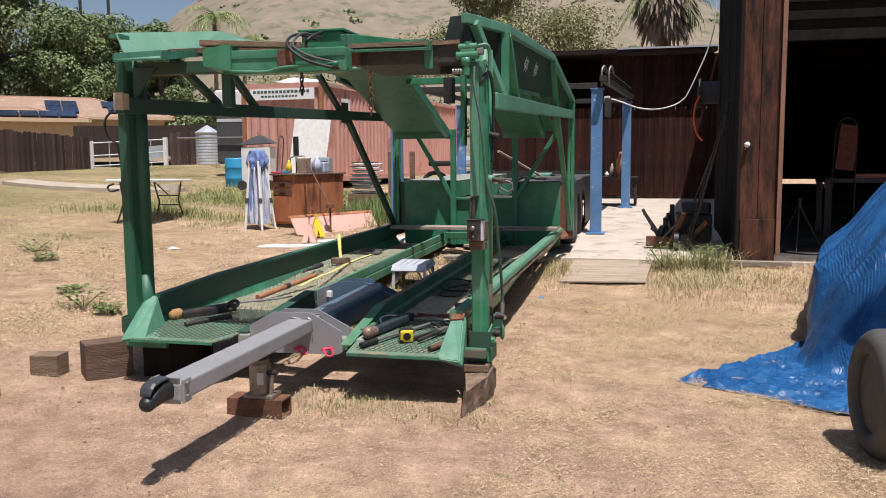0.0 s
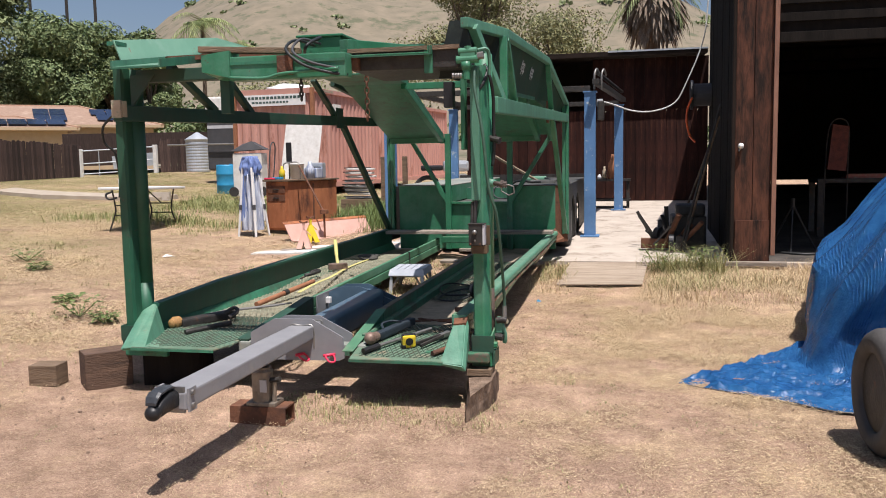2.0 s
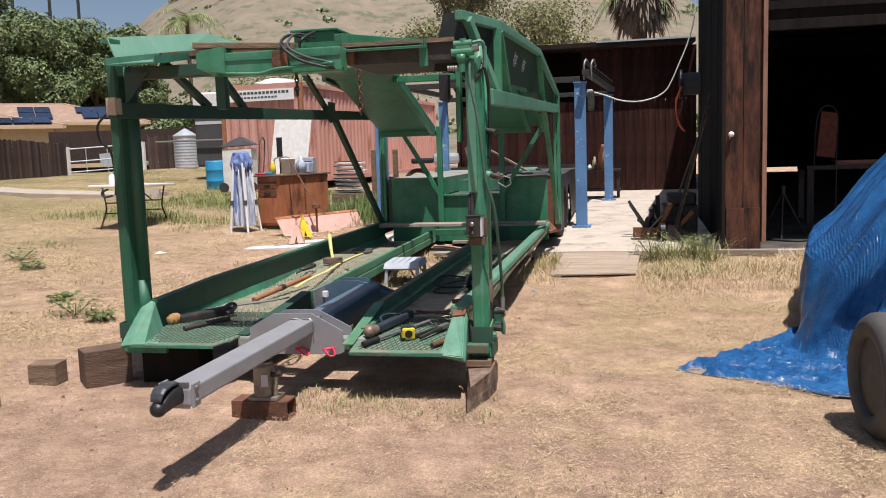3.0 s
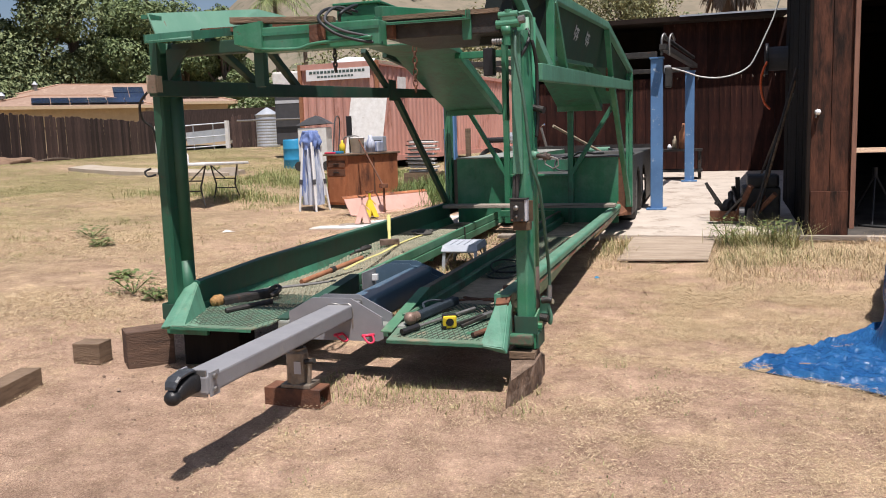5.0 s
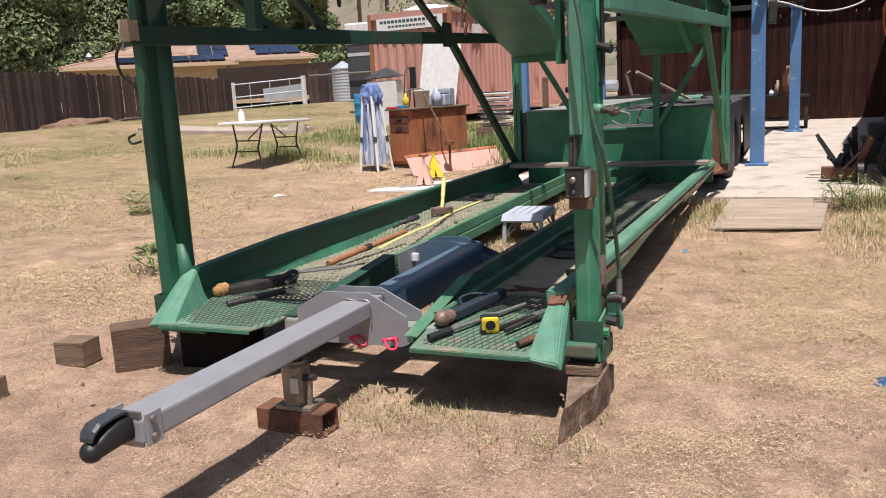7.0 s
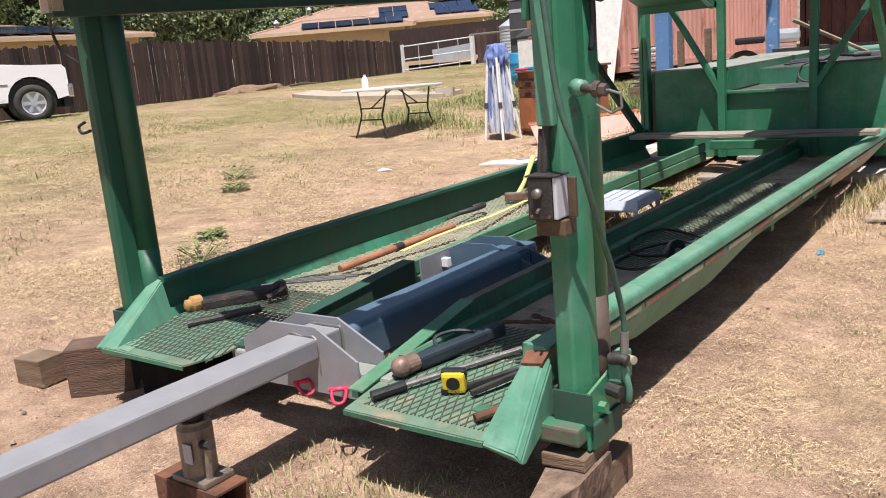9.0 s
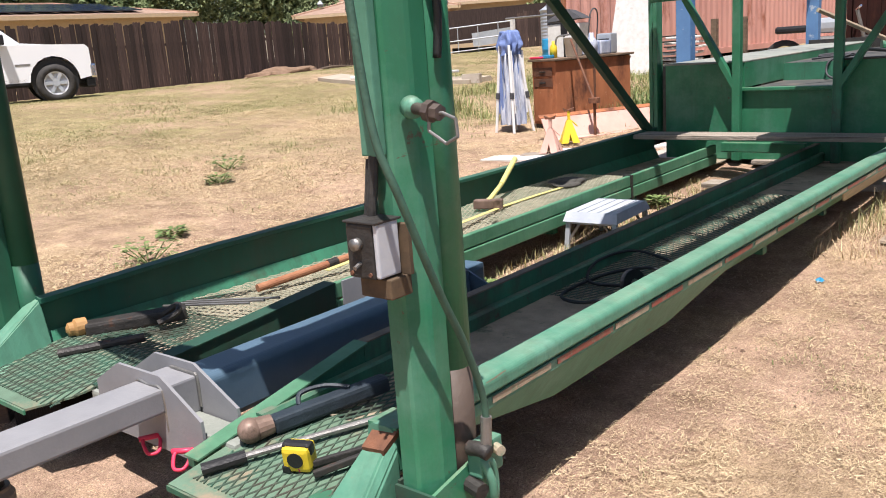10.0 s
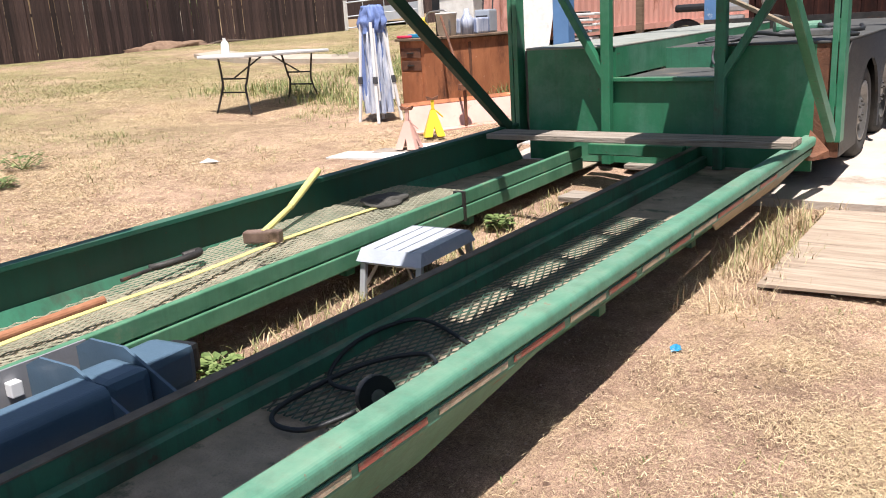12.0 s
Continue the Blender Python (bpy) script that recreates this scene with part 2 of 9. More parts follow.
M_BLACK = material("black_plastic", (0.02, 0.02, 0.021), (0.012, 0.012, 0.013), 20, 0.45, bump=0.1)
M_RUBBER = material("black_rubber", (0.028, 0.027, 0.026), (0.05, 0.046, 0.042), 9, 0.8, bump=0.25)
M_HOSE = material("rubber_hose", (0.022, 0.024, 0.024), None, 20, 0.5)
M_GHOSE = material("green_painted_hose", (0.055, 0.125, 0.085), (0.04, 0.085, 0.06), 20, 0.55)
M_WHITE = material("white_plastic", (0.80, 0.80, 0.79), (0.70, 0.70, 0.69), 4, 0.5, bump=0.03)
M_WHITEPAINT = material("weathered_white_paint", (0.74, 0.73, 0.70), (0.60, 0.58, 0.54), 8, 0.7, c3=(0.42, 0.37, 0.30), s3=6, t3=(0.6, 0.8))
M_CARWHITE = material("white_car_paint", (0.80, 0.81, 0.82), (0.78, 0.79, 0.80), 2, 0.25, bump=0.0, coat=0.6)
M_YELLOW = material("yellow_paint", (0.75, 0.56, 0.03), (0.66, 0.48, 0.03), 10, 0.45, bump=0.05)
M_LIME = material("yellow_fibreglass", (0.66, 0.60, 0.22), (0.54, 0.48, 0.18), 10, 0.45, bump=0.05)
M_RED = material("bright_pink_red_paint", (0.75, 0.05, 0.11), (0.55, 0.03, 0.07), 20, 0.4, bump=0.05)
M_REFLRED = material("faded_red_reflector", (0.34, 0.10, 0.075), (0.22, 0.085, 0.06), 14, 0.55, c3=(0.20, 0.24, 0.17), s3=22, t3=(0.52, 0.66))
M_REFLTAN = material("faded_reflector", (0.46, 0.37, 0.27), (0.33, 0.25, 0.17), 14, 0.55, c3=(0.17, 0.24, 0.16), s3=22, t3=(0.52, 0.66))
M_BLUE = material("blue_lift_paint", (0.12, 0.25, 0.46), (0.085, 0.18, 0.35), 3, 0.5, c3=(0.38, 0.46, 0.54), s3=9, t3=(0.61, 0.66), bump=0.08, chips=(0.45, 0.50, 0.55))
M_DRUM = material("blue_plastic_drum", (0.03, 0.27, 0.48), (0.025, 0.22, 0.40), 4, 0.45)
M_OLDTIMBER = material("dark_old_timber", (0.150, 0.092, 0.062), (0.075, 0.046, 0.032), 5, 0.85, stretch=(1, 1, 7), bump=0.4, c3=(0.04, 0.03, 0.024), s3=2)
M_TIMBER = material("old_timber", (0.23, 0.16, 0.105), (0.12, 0.08, 0.05), 5, 0.85, stretch=(1, 1, 7), bump=0.4, c3=(0.06, 0.045, 0.035), s3=2)
M_PLANK = material("weathered_plank", (0.40, 0.345, 0.285), (0.20, 0.165, 0.13), 3, 0.88, stretch=(0.6, 12, 12), c3=(0.10, 0.08, 0.062), s3=2.2, t3=(0.54, 0.66), bump=0.5)
M_FENCE = material("dark_weathered_fence", (0.074, 0.046, 0.038), (0.030, 0.019, 0.016), 7, 0.9, stretch=(4, 4, 0.45), bump=0.45, c3=(0.25, 0.20, 0.17), s3=6, t3=(0.63, 0.74), rand=0.55)
M_BARN = material("dark_redwood_boards", (0.044, 0.016, 0.012), (0.018, 0.009, 0.008), 3, 0.8, stretch=(3, 3, 0.7), c3=(0.105, 0.043, 0.026), s3=1.8, t3=(0.54, 0.74), bump=0.35, rand=0.3)
M_BARNDARK = material("dark_barn_lining", (0.030, 0.021, 0.017), (0.016, 0.012, 0.010), 2, 0.9, stretch=(2, 2, 0.6), bump=0.3)
M_CONCRETE = material("pale_concrete", (0.53, 0.465, 0.395), (0.42, 0.36, 0.30), 3, 0.85, c3=(0.25, 0.20, 0.155), s3=2.2, t3=(0.52, 0.66), bump=0.3, bscale=60)
M_PLY = material("weathered_plywood", (0.44, 0.36, 0.275), (0.27, 0.205, 0.15), 3, 0.88, stretch=(0.8, 11, 1), c3=(0.17, 0.125, 0.09), s3=2.4, t3=(0.54, 0.68), bump=0.35)
M_CONT = material("faded_red_container", (0.56, 0.305, 0.250), (0.47, 0.235, 0.19), 1.6, 0.6, stretch=(1, 1, 0.35), c3=(0.27, 0.10, 0.06), s3=2.0, t3=(0.57, 0.70), bump=0.08)
M_PINK = material("faded_pink_steel", (0.66, 0.40, 0.33), (0.56, 0.32, 0.26), 3, 0.65, c3=(0.30, 0.13, 0.08), s3=2.4, t3=(0.62, 0.75), bump=0.1)
M_CABINET = material("rust_brown_cabinet", (0.46, 0.175, 0.075), (0.30, 0.105, 0.045), 3.5, 0.8, stretch=(1.3, 1.3, 0.6), c3=(0.090, 0.036, 0.022), s3=2.4, t3=(0.50, 0.68), bump=0.2, chips=(0.62, 0.38, 0.22))
M_TARP = material("blue_tarpaulin", (0.045, 0.205, 0.47), (0.024, 0.125, 0.35), 6, 0.26, c3=(0.20, 0.25, 0.33), s3=2.6, t3=(0.68, 0.80), bump=0.35, bscale=40)
M_CANOPY = material("blue_canopy_cloth", (0.17, 0.24, 0.47), (0.13, 0.19, 0.40), 9, 0.6, bump=0.3)
M_CLEAR = material("milky_white_cloth", (0.72, 0.75, 0.80), (0.13, 0.18, 0.33), 30, 0.5, stretch=(1, 1, 0.08), bump=0.4)
M_TIN = material("galvanised_tin", (0.52, 0.55, 0.58), (0.42, 0.45, 0.48), 4, 0.4, metal=0.4, bump=0.05)
M_ROOF = material("terracotta_shingles", (0.33, 0.225, 0.165), (0.25, 0.165, 0.12), 5, 0.85, c3=(0.40, 0.29, 0.22), s3=1.2, bump=0.3)
M_STUCCO = material("tan_stucco", (0.52, 0.40, 0.26), (0.46, 0.35, 0.225), 5, 0.9, bump=0.2)
M_SOLAR = material("solar_glass", (0.02, 0.032, 0.07), (0.015, 0.025, 0.055), 3, 0.12, bump=0.0, spec=0.6)
M_GLASSDARK = material("dark_window_glass", (0.02, 0.025, 0.028), None, 3, 0.08, bump=0.0, spec=0.6)
M_DARKGREY = material("charcoal_grey_siding", (0.07, 0.07, 0.075), (0.05, 0.05, 0.054), 4, 0.7)
M_LIGHTGREY = material("light_grey_plastic", (0.52, 0.53, 0.55), (0.44, 0.45, 0.47), 6, 0.5, bump=0.05)
M_ORANGE = material("orange_hose", (0.75, 0.13, 0.04), None, 9, 0.5)
M_CABLEWHITE = material("white_cable", (0.70, 0.69, 0.66), None, 9, 0.6)
M_BARK = material("bark", (0.16, 0.125, 0.095), (0.08, 0.06, 0.045), 3, 0.95, stretch=(2, 2, 0.5), bump=0.6)
M_THATCH = material("dead_palm_thatch", (0.27, 0.215, 0.16), (0.13, 0.10, 0.075), 9, 0.95, stretch=(4, 4, 0.4), bump=0.5)
M_HILL = material("dry_hillside", (0.225, 0.185, 0.13), (0.155, 0.135, 0.095), 0.12, 0.95, c3=(0.105, 0.108, 0.065), s3=0.10, t3=(0.53, 0.62), bump=0.6, bscale=0.6)
M_DECKTOP = material("dusty_deck_plate", (0.29, 0.30, 0.27), (0.19, 0.21, 0.18), 5, 0.75, c3=(0.32, 0.28, 0.23), s3=2.2, bump=0.2)
M_DECKDARK = material("oily_deck_plate", (0.085, 0.085, 0.08), (0.05, 0.052, 0.048), 5, 0.7, c3=(0.15, 0.12, 0.09), s3=3, bump=0.2)
M_POSTWORN = material("rust_worn_green_paint", (0.045, 0.150, 0.085), (0.030, 0.11, 0.062), 3.5, 0.6, c3=(0.13, 0.10, 0.075), s3=3, t3=(0.53, 0.60), bump=0.15, chips=(0.15, 0.10, 0.07))
M_DUSTRAIL = material("dusty_green_rail", (0.105, 0.255, 0.150), (0.055, 0.175, 0.095), 4, 0.55, c3=(0.22, 0.23, 0.15), s3=4, t3=(0.58, 0.74), bump=0.12, runs=0.25)
M_OLDJACK = material("aged_brown_steel", (0.27, 0.185, 0.145), (0.15, 0.10, 0.075), 12, 0.5, metal=0.2, c3=(0.07, 0.045, 0.03), s3=8, bump=0.1)
M_PIER = material("charred_pier_plank", (0.150, 0.064, 0.040), (0.085, 0.038, 0.026), 3, 0.85, stretch=(3, 3, 0.6), c3=(0.026, 0.018, 0.015), s3=2.6, t3=(0.42, 0.62), bump=0.4)
# near-black boards: the barn side wall's shade is put into the colour
M_NEARBLACK = material("near_black_boards", (0.018, 0.015, 0.013), (0.009, 0.008, 0.007), 3, 0.95, stretch=(3, 3, 0.5), bump=0.3)
for _m in (M_BARN, M_BARNDARK, M_PIER, M_NEARBLACK):
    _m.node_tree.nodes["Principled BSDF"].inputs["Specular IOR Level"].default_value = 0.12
M_GROUND = ground_material()
M_STRAW = leaf_material("dry_straw", (0.32, 0.23, 0.138), (0.70, 0.555, 0.345))
M_GRASS = leaf_material("yellow_green_grass", (0.15, 0.165, 0.06), (0.46, 0.41, 0.20))
M_WEEDGRASS = leaf_material("green_yard_grass", (0.11, 0.15, 0.05), (0.36, 0.36, 0.15))
M_WEED = leaf_material("green_weed_leaves", (0.075, 0.12, 0.035), (0.20, 0.26, 0.09))
M_LEAF = leaf_material("green_leaves", (0.075, 0.115, 0.045), (0.22, 0.27, 0.12))
M_LEAFDARK = leaf_material("dark_green_leaves", (0.065, 0.095, 0.042), (0.24, 0.28, 0.13))
M_LEAFOLIVE = leaf_material("olive_leaves", (0.105, 0.120, 0.055), (0.34, 0.335, 0.165))
M_FROND = leaf_material("palm_fronds", (0.1, 0.14, 0.05), (0.28, 0.32, 0.13))


# ---- building helpers ----
def link(name, bm, mat, parent=None, label="", smooth=False):
    me = bpy.data.meshes.new(name)
    bmesh.ops.recalc_face_normals(bm, faces=bm.faces[:])
    bm.to_mesh(me)
    bm.free()
    for mm in (mat if isinstance(mat, (list, tuple)) else [mat]):
        me.materials.append(mm)
    if smooth:
        for p in me.polygons:
            p.use_smooth = True
    ob = new(name, me)
    if parent is not None:
        ob.parent = parent
    if label:
        ob["label"] = label
    return ob


def part(name, bm, mat, parent, label="", smooth=False):
    return link(name, bm, mat, parent, label, smooth)


def thing(name, label, category, at=None, group="", kind=""):
    ob = new(name)
    ob.empty_display_size = 0.2
    if at is not None:
        ob.matrix_basis = at
    return tagged(ob, label, category, group, kind)


def box(bm, x0, x1, y0, y1, z0, z1, bev=0.0, m=None):
    vs = [bm.verts.new((x, y, z)) for x in (x0, x1) for y in (y0, y1) for z in (z0, z1)]
    fs = [bm.faces.new([vs[i] for i in q]) for q in ((0, 1, 3, 2), (4, 6, 7, 5), (0, 4, 5, 1), (2, 3, 7, 6), (0, 2, 6, 4), (1, 5, 7, 3))]
    if bev:
        es = list({e for f in fs for e in f.edges})
        r = bmesh.ops.bevel(bm, geom=es, offset=bev, segments=2, affect='EDGES', profile=0.6)
        vs = list({v for f in r["faces"] for v in f.verts} | {v for v in vs if v.is_valid})
    if m is not None:
        bmesh.ops.transform(bm, matrix=m, verts=[v for v in vs if v.is_valid])
    return bm


def B(*a, bev=0.0):
    """A new bmesh with one box in it."""
    return box(bmesh.new(), *a, bev=bev)


def hull(bm, a, b):
    """Join two outlines of equal count into a closed solid."""
    va, vb = [bm.verts.new(p) for p in a], [bm.verts.new(p) for p in b]
    bm.faces.new(va), bm.faces.new(vb)
    for i in range(len(a)):
        j = (i + 1) % len(a)
        bm.faces.new((va[i], va[j], vb[j], vb[i]))
    return bm


def beam(bm, p, q, w, h, bev=0.0, up=(0, 0, 1)):
    """A rectangular bar from p to q, w wide and h high."""
    p, q = Vector(p), Vector(q)
    d = q - p
    y = d.normalized()
    u = Vector(up)
    if abs(y.dot(u)) > 0.98:
        u = Vector((0, 1, 0))
    x = y.cross(u).normalized()
    z = x.cross(y)
    m = Matrix((x, y, z)).transposed().to_4x4()
    m.translation = p
    return box(bm, -w / 2, w / 2, 0, d.length, -h / 2, h / 2, bev, m)


def rod(bm, p, q, r, seg=10, r2=None):
    """A round bar from p to q."""
    p, q = Vector(p), Vector(q)
    d = q - p
    m = d.to_track_quat('Z', 'Y').to_matrix().to_4x4()
    m.translation = p + d / 2
    bmesh.ops.create_cone(bm, cap_ends=True, segments=seg, radius1=r, radius2=r if r2 is None else r2, depth=d.length, matrix=m)
    return bm


def pipe(bm, pts, r, seg=8, closed=False):
    """A tube along a smooth line through pts."""
    P = [Vector(p) for p in pts]
    line = []
    n = len(P)
    rng = range(n if closed else n - 1)
    for i in rng:
        a, b, c, d = (P[(i - 1) % n], P[i], P[(i + 1) % n], P[(i + 2) % n]) if closed else (P[max(i - 1, 0)], P[i], P[i + 1], P[min(i + 2, n - 1)])
        for k in range(6):
            t = k / 6
            line.append(0.5 * (2 * b + (c - a) * t + (2 * a - 5 * b + 4 * c - d) * t * t + (3 * b - a - 3 * c + d) * t ** 3))
    if not closed:
        line.append(P[-1])
    rings = []
    ref = Vector((0.31, 0.17, 0.94))
    for i, p in enumerate(line):
        t = (line[(i + 1) % len(line)] - line[i - 1]) if closed else (line[min(i + 1, len(line) - 1)] - line[max(i - 1, 0)])
        t = t.normalized()
        x = t.cross(ref).normalized()
        y = t.cross(x)
        ref = x.cross(t)
        rings.append([bm.verts.new(p + r * (math.cos(a) * x + math.sin(a) * y)) for a in (2 * math.pi * k / seg for k in range(seg))])
    for i in range(len(rings) - (0 if closed else 1)):
        a, b = rings[i], rings[(i + 1) % len(rings)]
        for k in range(seg):
            bm.faces.new((a[k], a[(k + 1) % seg], b[(k + 1) % seg], b[k]))
    if not closed:
        bm.faces.new(rings[0])
        bm.faces.new(rings[-1])
    return bm


def prism(bm, pts, axis, a, b):
    """A flat plate: the outline pts in the plane across axis, from a to b along it."""
    def at(p, v):
        return {'x': (v, p[0], p[1]), 'y': (p[0], v, p[1]), 'z': (p[0], p[1], v)}[axis]
    lo = [bm.verts.new(at(p, a)) for p in pts]
    hi = [bm.verts.new(at(p, b)) for p in pts]
    bm.faces.new(lo)
    bm.faces.new(hi)
    for i in range(len(pts)):
        j = (i + 1) % len(pts)
        bm.faces.new((lo[i], lo[j], hi[j], hi[i]))
    return bm


def sweep(bm, prof, ys, axis='y'):
    """A closed profile (x, z) swept along straight stations ys of (y, dz)."""
    rings = [[bm.verts.new((x, y, z + dz)) for x, z in prof] for y, dz in ys]
    n = len(prof)
    for a, b in zip(rings, rings[1:]):
        for k in range(n):
            bm.faces.new((a[k], a[(k + 1) % n], b[(k + 1) % n], b[k]))
    bm.faces.new(rings[0])
    bm.faces.new(rings[-1])
    return bm


def lathe(bm, prof, seg=20, m=None, ring=False):
    """Turn a profile of (r, z) about z; a ring is closed on itself instead of capped."""
    rings = []
    for r, z in prof:
        rings.append([bm.verts.new((r * math.cos(a), r * math.sin(a), z)) for a in (2 * math.pi * k / seg for k in range(seg))])
    for a, b in zip(rings, rings[1:]):
        for k in range(seg):
            bm.faces.new((a[k], a[(k + 1) % seg], b[(k + 1) % seg], b[k]))
    if ring:
        for k in range(seg):
            bm.faces.new((rings[-1][k], rings[-1][(k + 1) % seg], rings[0][(k + 1) % seg], rings[0][k]))
    else:
        bm.faces.new(rings[0])
        bm.faces.new(rings[-1])
    if m is not None:
        bmesh.ops.transform(bm, matrix=m, verts=[v for r in rings for v in r])
    return bm


def softp(v, k):
    return math.log1p(math.exp(max(-30, min(30, v * k)))) / k


def gz(x, y):
    """Height of the yard: level round the front of the trailer, rising to its rear and to the fence."""
    a = 0.062 * softp(-x - 2.8, 2.0) - 0.062 * softp(-x - 23, 0.5)
    b = 0.05 * softp(y - 6.9, 1.4) - 0.044 * softp(y - 17, 0.5)
    f = min(1, max(0, (-x - 17.5) / 4))
    c = 0.018 * (softp(y - 14, 0.5) - softp(y - 34, 0.4)) * min(1, max(0, (-x - 6) / 10)) * (1 - f * f * (3 - 2 * f))
    d = 0.10 * math.exp(-((x + 2.5) / 0.55) ** 2) * min(1, max(0, (y - 6.4) / 0.8))
    return (max(a, 0) ** 3.5 + max(b, 0) ** 3.5) ** (1 / 3.5) + c + d


# ---- ground ----
def axis_steps(lo, hi, far, step, grow):
    v = [lo + step * i for i in range(int((hi - lo) / step) + 1)]
    a, s = v[0], step
    left = []
    while a > -far:
        s *= grow
        a -= s
        left.append(a)
    b, s = v[-1], step
    right = []
    while b < far:
        s *= grow
        b += s
        right.append(b)
    return left[::-1] + v + right


def build_ground():
    bm = bmesh.new()
    xs, ys = axis_steps(-9, 4, 900, 0.14, 1.12), axis_steps(1, 14, 900, 0.14, 1.12)
    grid = []
    for y in ys:
        row = []
        for x in xs:
            z = gz(x, y) + 0.022 * noise.noise(Vector((x * 1.3, y * 1.3, 0))) + 0.012 * noise.noise(Vector((x * 4.5, y * 4.5, 3)))
            if abs(x) > 60 or abs(y) > 80:
                z = gz(x, y)
            if -3.2 < x and y > 9.6 and x < 14:
                z -= 0.03
            row.append(bm.verts.new((x, y, z)))
        grid.append(row)
    for a, b in zip(grid, grid[1:]):
        for i in range(len(xs) - 1):
            bm.faces.new((a[i], a[i + 1], b[i + 1], b[i]))
    return tagged(link("ground", bm, M_GROUND, smooth=True), "dry bare dirt yard with straw-coloured grass patches", "ground", kind="structure")


ground = build_ground()

# ---- the trailer ----
XL, XR, XC = -3.25, -1.055, -2.12     # left wall, right rail, centre line
trailer = thing("car_hauler_trailer", "green steel open car hauler trailer with two long runways", "trailer")
T = trailer


def rail_tube(name, x0, x1, z0, z1, y0, y1, mat, rise=0.0, bev=0.018):
    bm = bmesh.new()
    b = bev
    arc = [(1 - math.cos(k * math.pi / 12), 1 - math.sin(k * math.pi / 12)) for k in range(7)]
    prof = [(x0 + b, z0), (x1 - b, z0), (x1, z0 + b)] + [(x1 - b * c, z1 - b * s) for c, s in arc] + [(x0 + b * c, z1 - b * s) for c, s in reversed(arc)] + [(x0, z0 + b)]
    sweep(bm, prof, [(y0, 0), (y1, rise)])
    return part(name, bm, mat, T)


def skew(ob):
    """The outer side runs out a little towards the rear."""
    for v in ob.data.vertices:
        v.co.x += 0.0075 * (v.co.y - 5.0)
    return ob


# right runway: outer rail, skirts, inner rail, floor
skew(rail_tube("outer_rail", -1.148, -1.052, 0.468, 0.545, 5.0, 11.0, M_FADED, 0.015, 0.026))
skew(part("rail_flange", sweep(bmesh.new(), [(-1.070, 0.440), (-1.062, 0.440), (-1.062, 0.474), (-1.070, 0.474)], [(5.1, 0), (11.0, 0.015)]), M_FADED, T))
part("rail_end", prism(bmesh.new(), [(5.005, 0.545), (5.10, 0.545), (5.10, 0.43), (5.005, 0.43)], 'x', -1.150, -1.05), M_DARKGREEN, T)
def skirt(y0, y1, y2, y3, zt, xb, zb, mat):
    """A folded side sheet, its foot drawn in under the rail."""
    a = [(-1.066, y0, zt), (-1.066, y3, zt), (xb, y2, zb), (xb, y1, zb)]
    return skew(part("skirt", hull(bmesh.new(), a, [(x - 0.008, y, z) for x, y, z in a]), mat, T))


skirt(5.13, 5.90, 6.78, 7.40, 0.446, -1.168, 0.272, M_FADED)
skirt(8.95, 9.30, 10.5, 10.8, 0.456, -1.155, 0.33, M_REFLTAN)
part("rail_nose", prism(bmesh.new(), [(4.86, 0.30), (4.86, 0.325), (5.60, 0.456), (5.60, 0.30)], 'x', -1.798, -1.768), M_DARKGREEN, T)
part("nose_flange", hull(bmesh.new(), [(-1.815, 4.86, 0.325), (-1.745, 4.86, 0.325), (-1.745, 5.60, 0.457), (-1.815, 5.60, 0.457)], [(-1.815, 4.86, 0.331), (-1.745, 4.86, 0.331), (-1.745, 5.60, 0.463), (-1.815, 5.60, 0.463)]), M_DUSTRAIL, T)
rail_tube("inner_rail", -1.80, -1.765, 0.30, 0.455, 5.60, 11.0, M_DARKGREEN, 0.01, 0.008)
part("rail_ledge", sweep(bmesh.new(), [(-1.763, 0.385), (-1.735, 0.385), (-1.725, 0.375), (-1.725, 0.31), (-1.763, 0.31)], [(5.1, 0), (11.0, 0.01)]), M_DARKGREEN, T)
part("rail_cap", sweep(bmesh.new(), [(-1.806, 0.4545), (-1.762, 0.4545), (-1.762, 0.460), (-1.806, 0.460)], [(5.60, 0), (11.0, 0.01)]), material("worn_rail_edge", (0.21, 0.165, 0.12), (0.10, 0.085, 0.065), 9, 0.75, c3=(0.05, 0.12, 0.075), s3=3, bump=0.15), T, "worn brownish rail cap")
skew(part("inner_face", sweep(bmesh.new(), [(-1.225, 0.31), (-1.212, 0.31), (-1.132, 0.475), (-1.145, 0.475)], [(5.1, 0), (11.0, 0)]), M_GREEN, T))
# left runway: tall outer wall, inner double rail, floor
bm = bmesh.new()
sweep(bm, [(-3.262, 0.29), (-3.25, 0.29), (-3.25, 0.555), (-3.215, 0.565), (-3.215, 0.585), (-3.255, 0.592), (-3.262, 0.585)], [(5.125, -0.03), (6.0, 0), (11.0, 0.012)])
part("side_wall", bm, M_WALLGREEN, T)
bm = bmesh.new()
sweep(bm, [(-3.25, 0.30), (-3.19, 0.30), (-3.245, 0.40)], [(5.1, 0), (11.0, 0)])
part("wall_fillet", bm, M_DARKGREEN, T)
part("rail_nose", prism(bmesh.new(), [(4.98, 0.27), (4.98, 0.352), (6.15, 0.440), (6.15, 0.27)], 'x', -2.552, -2.503), M_GRIMYSHADEGREEN, T)
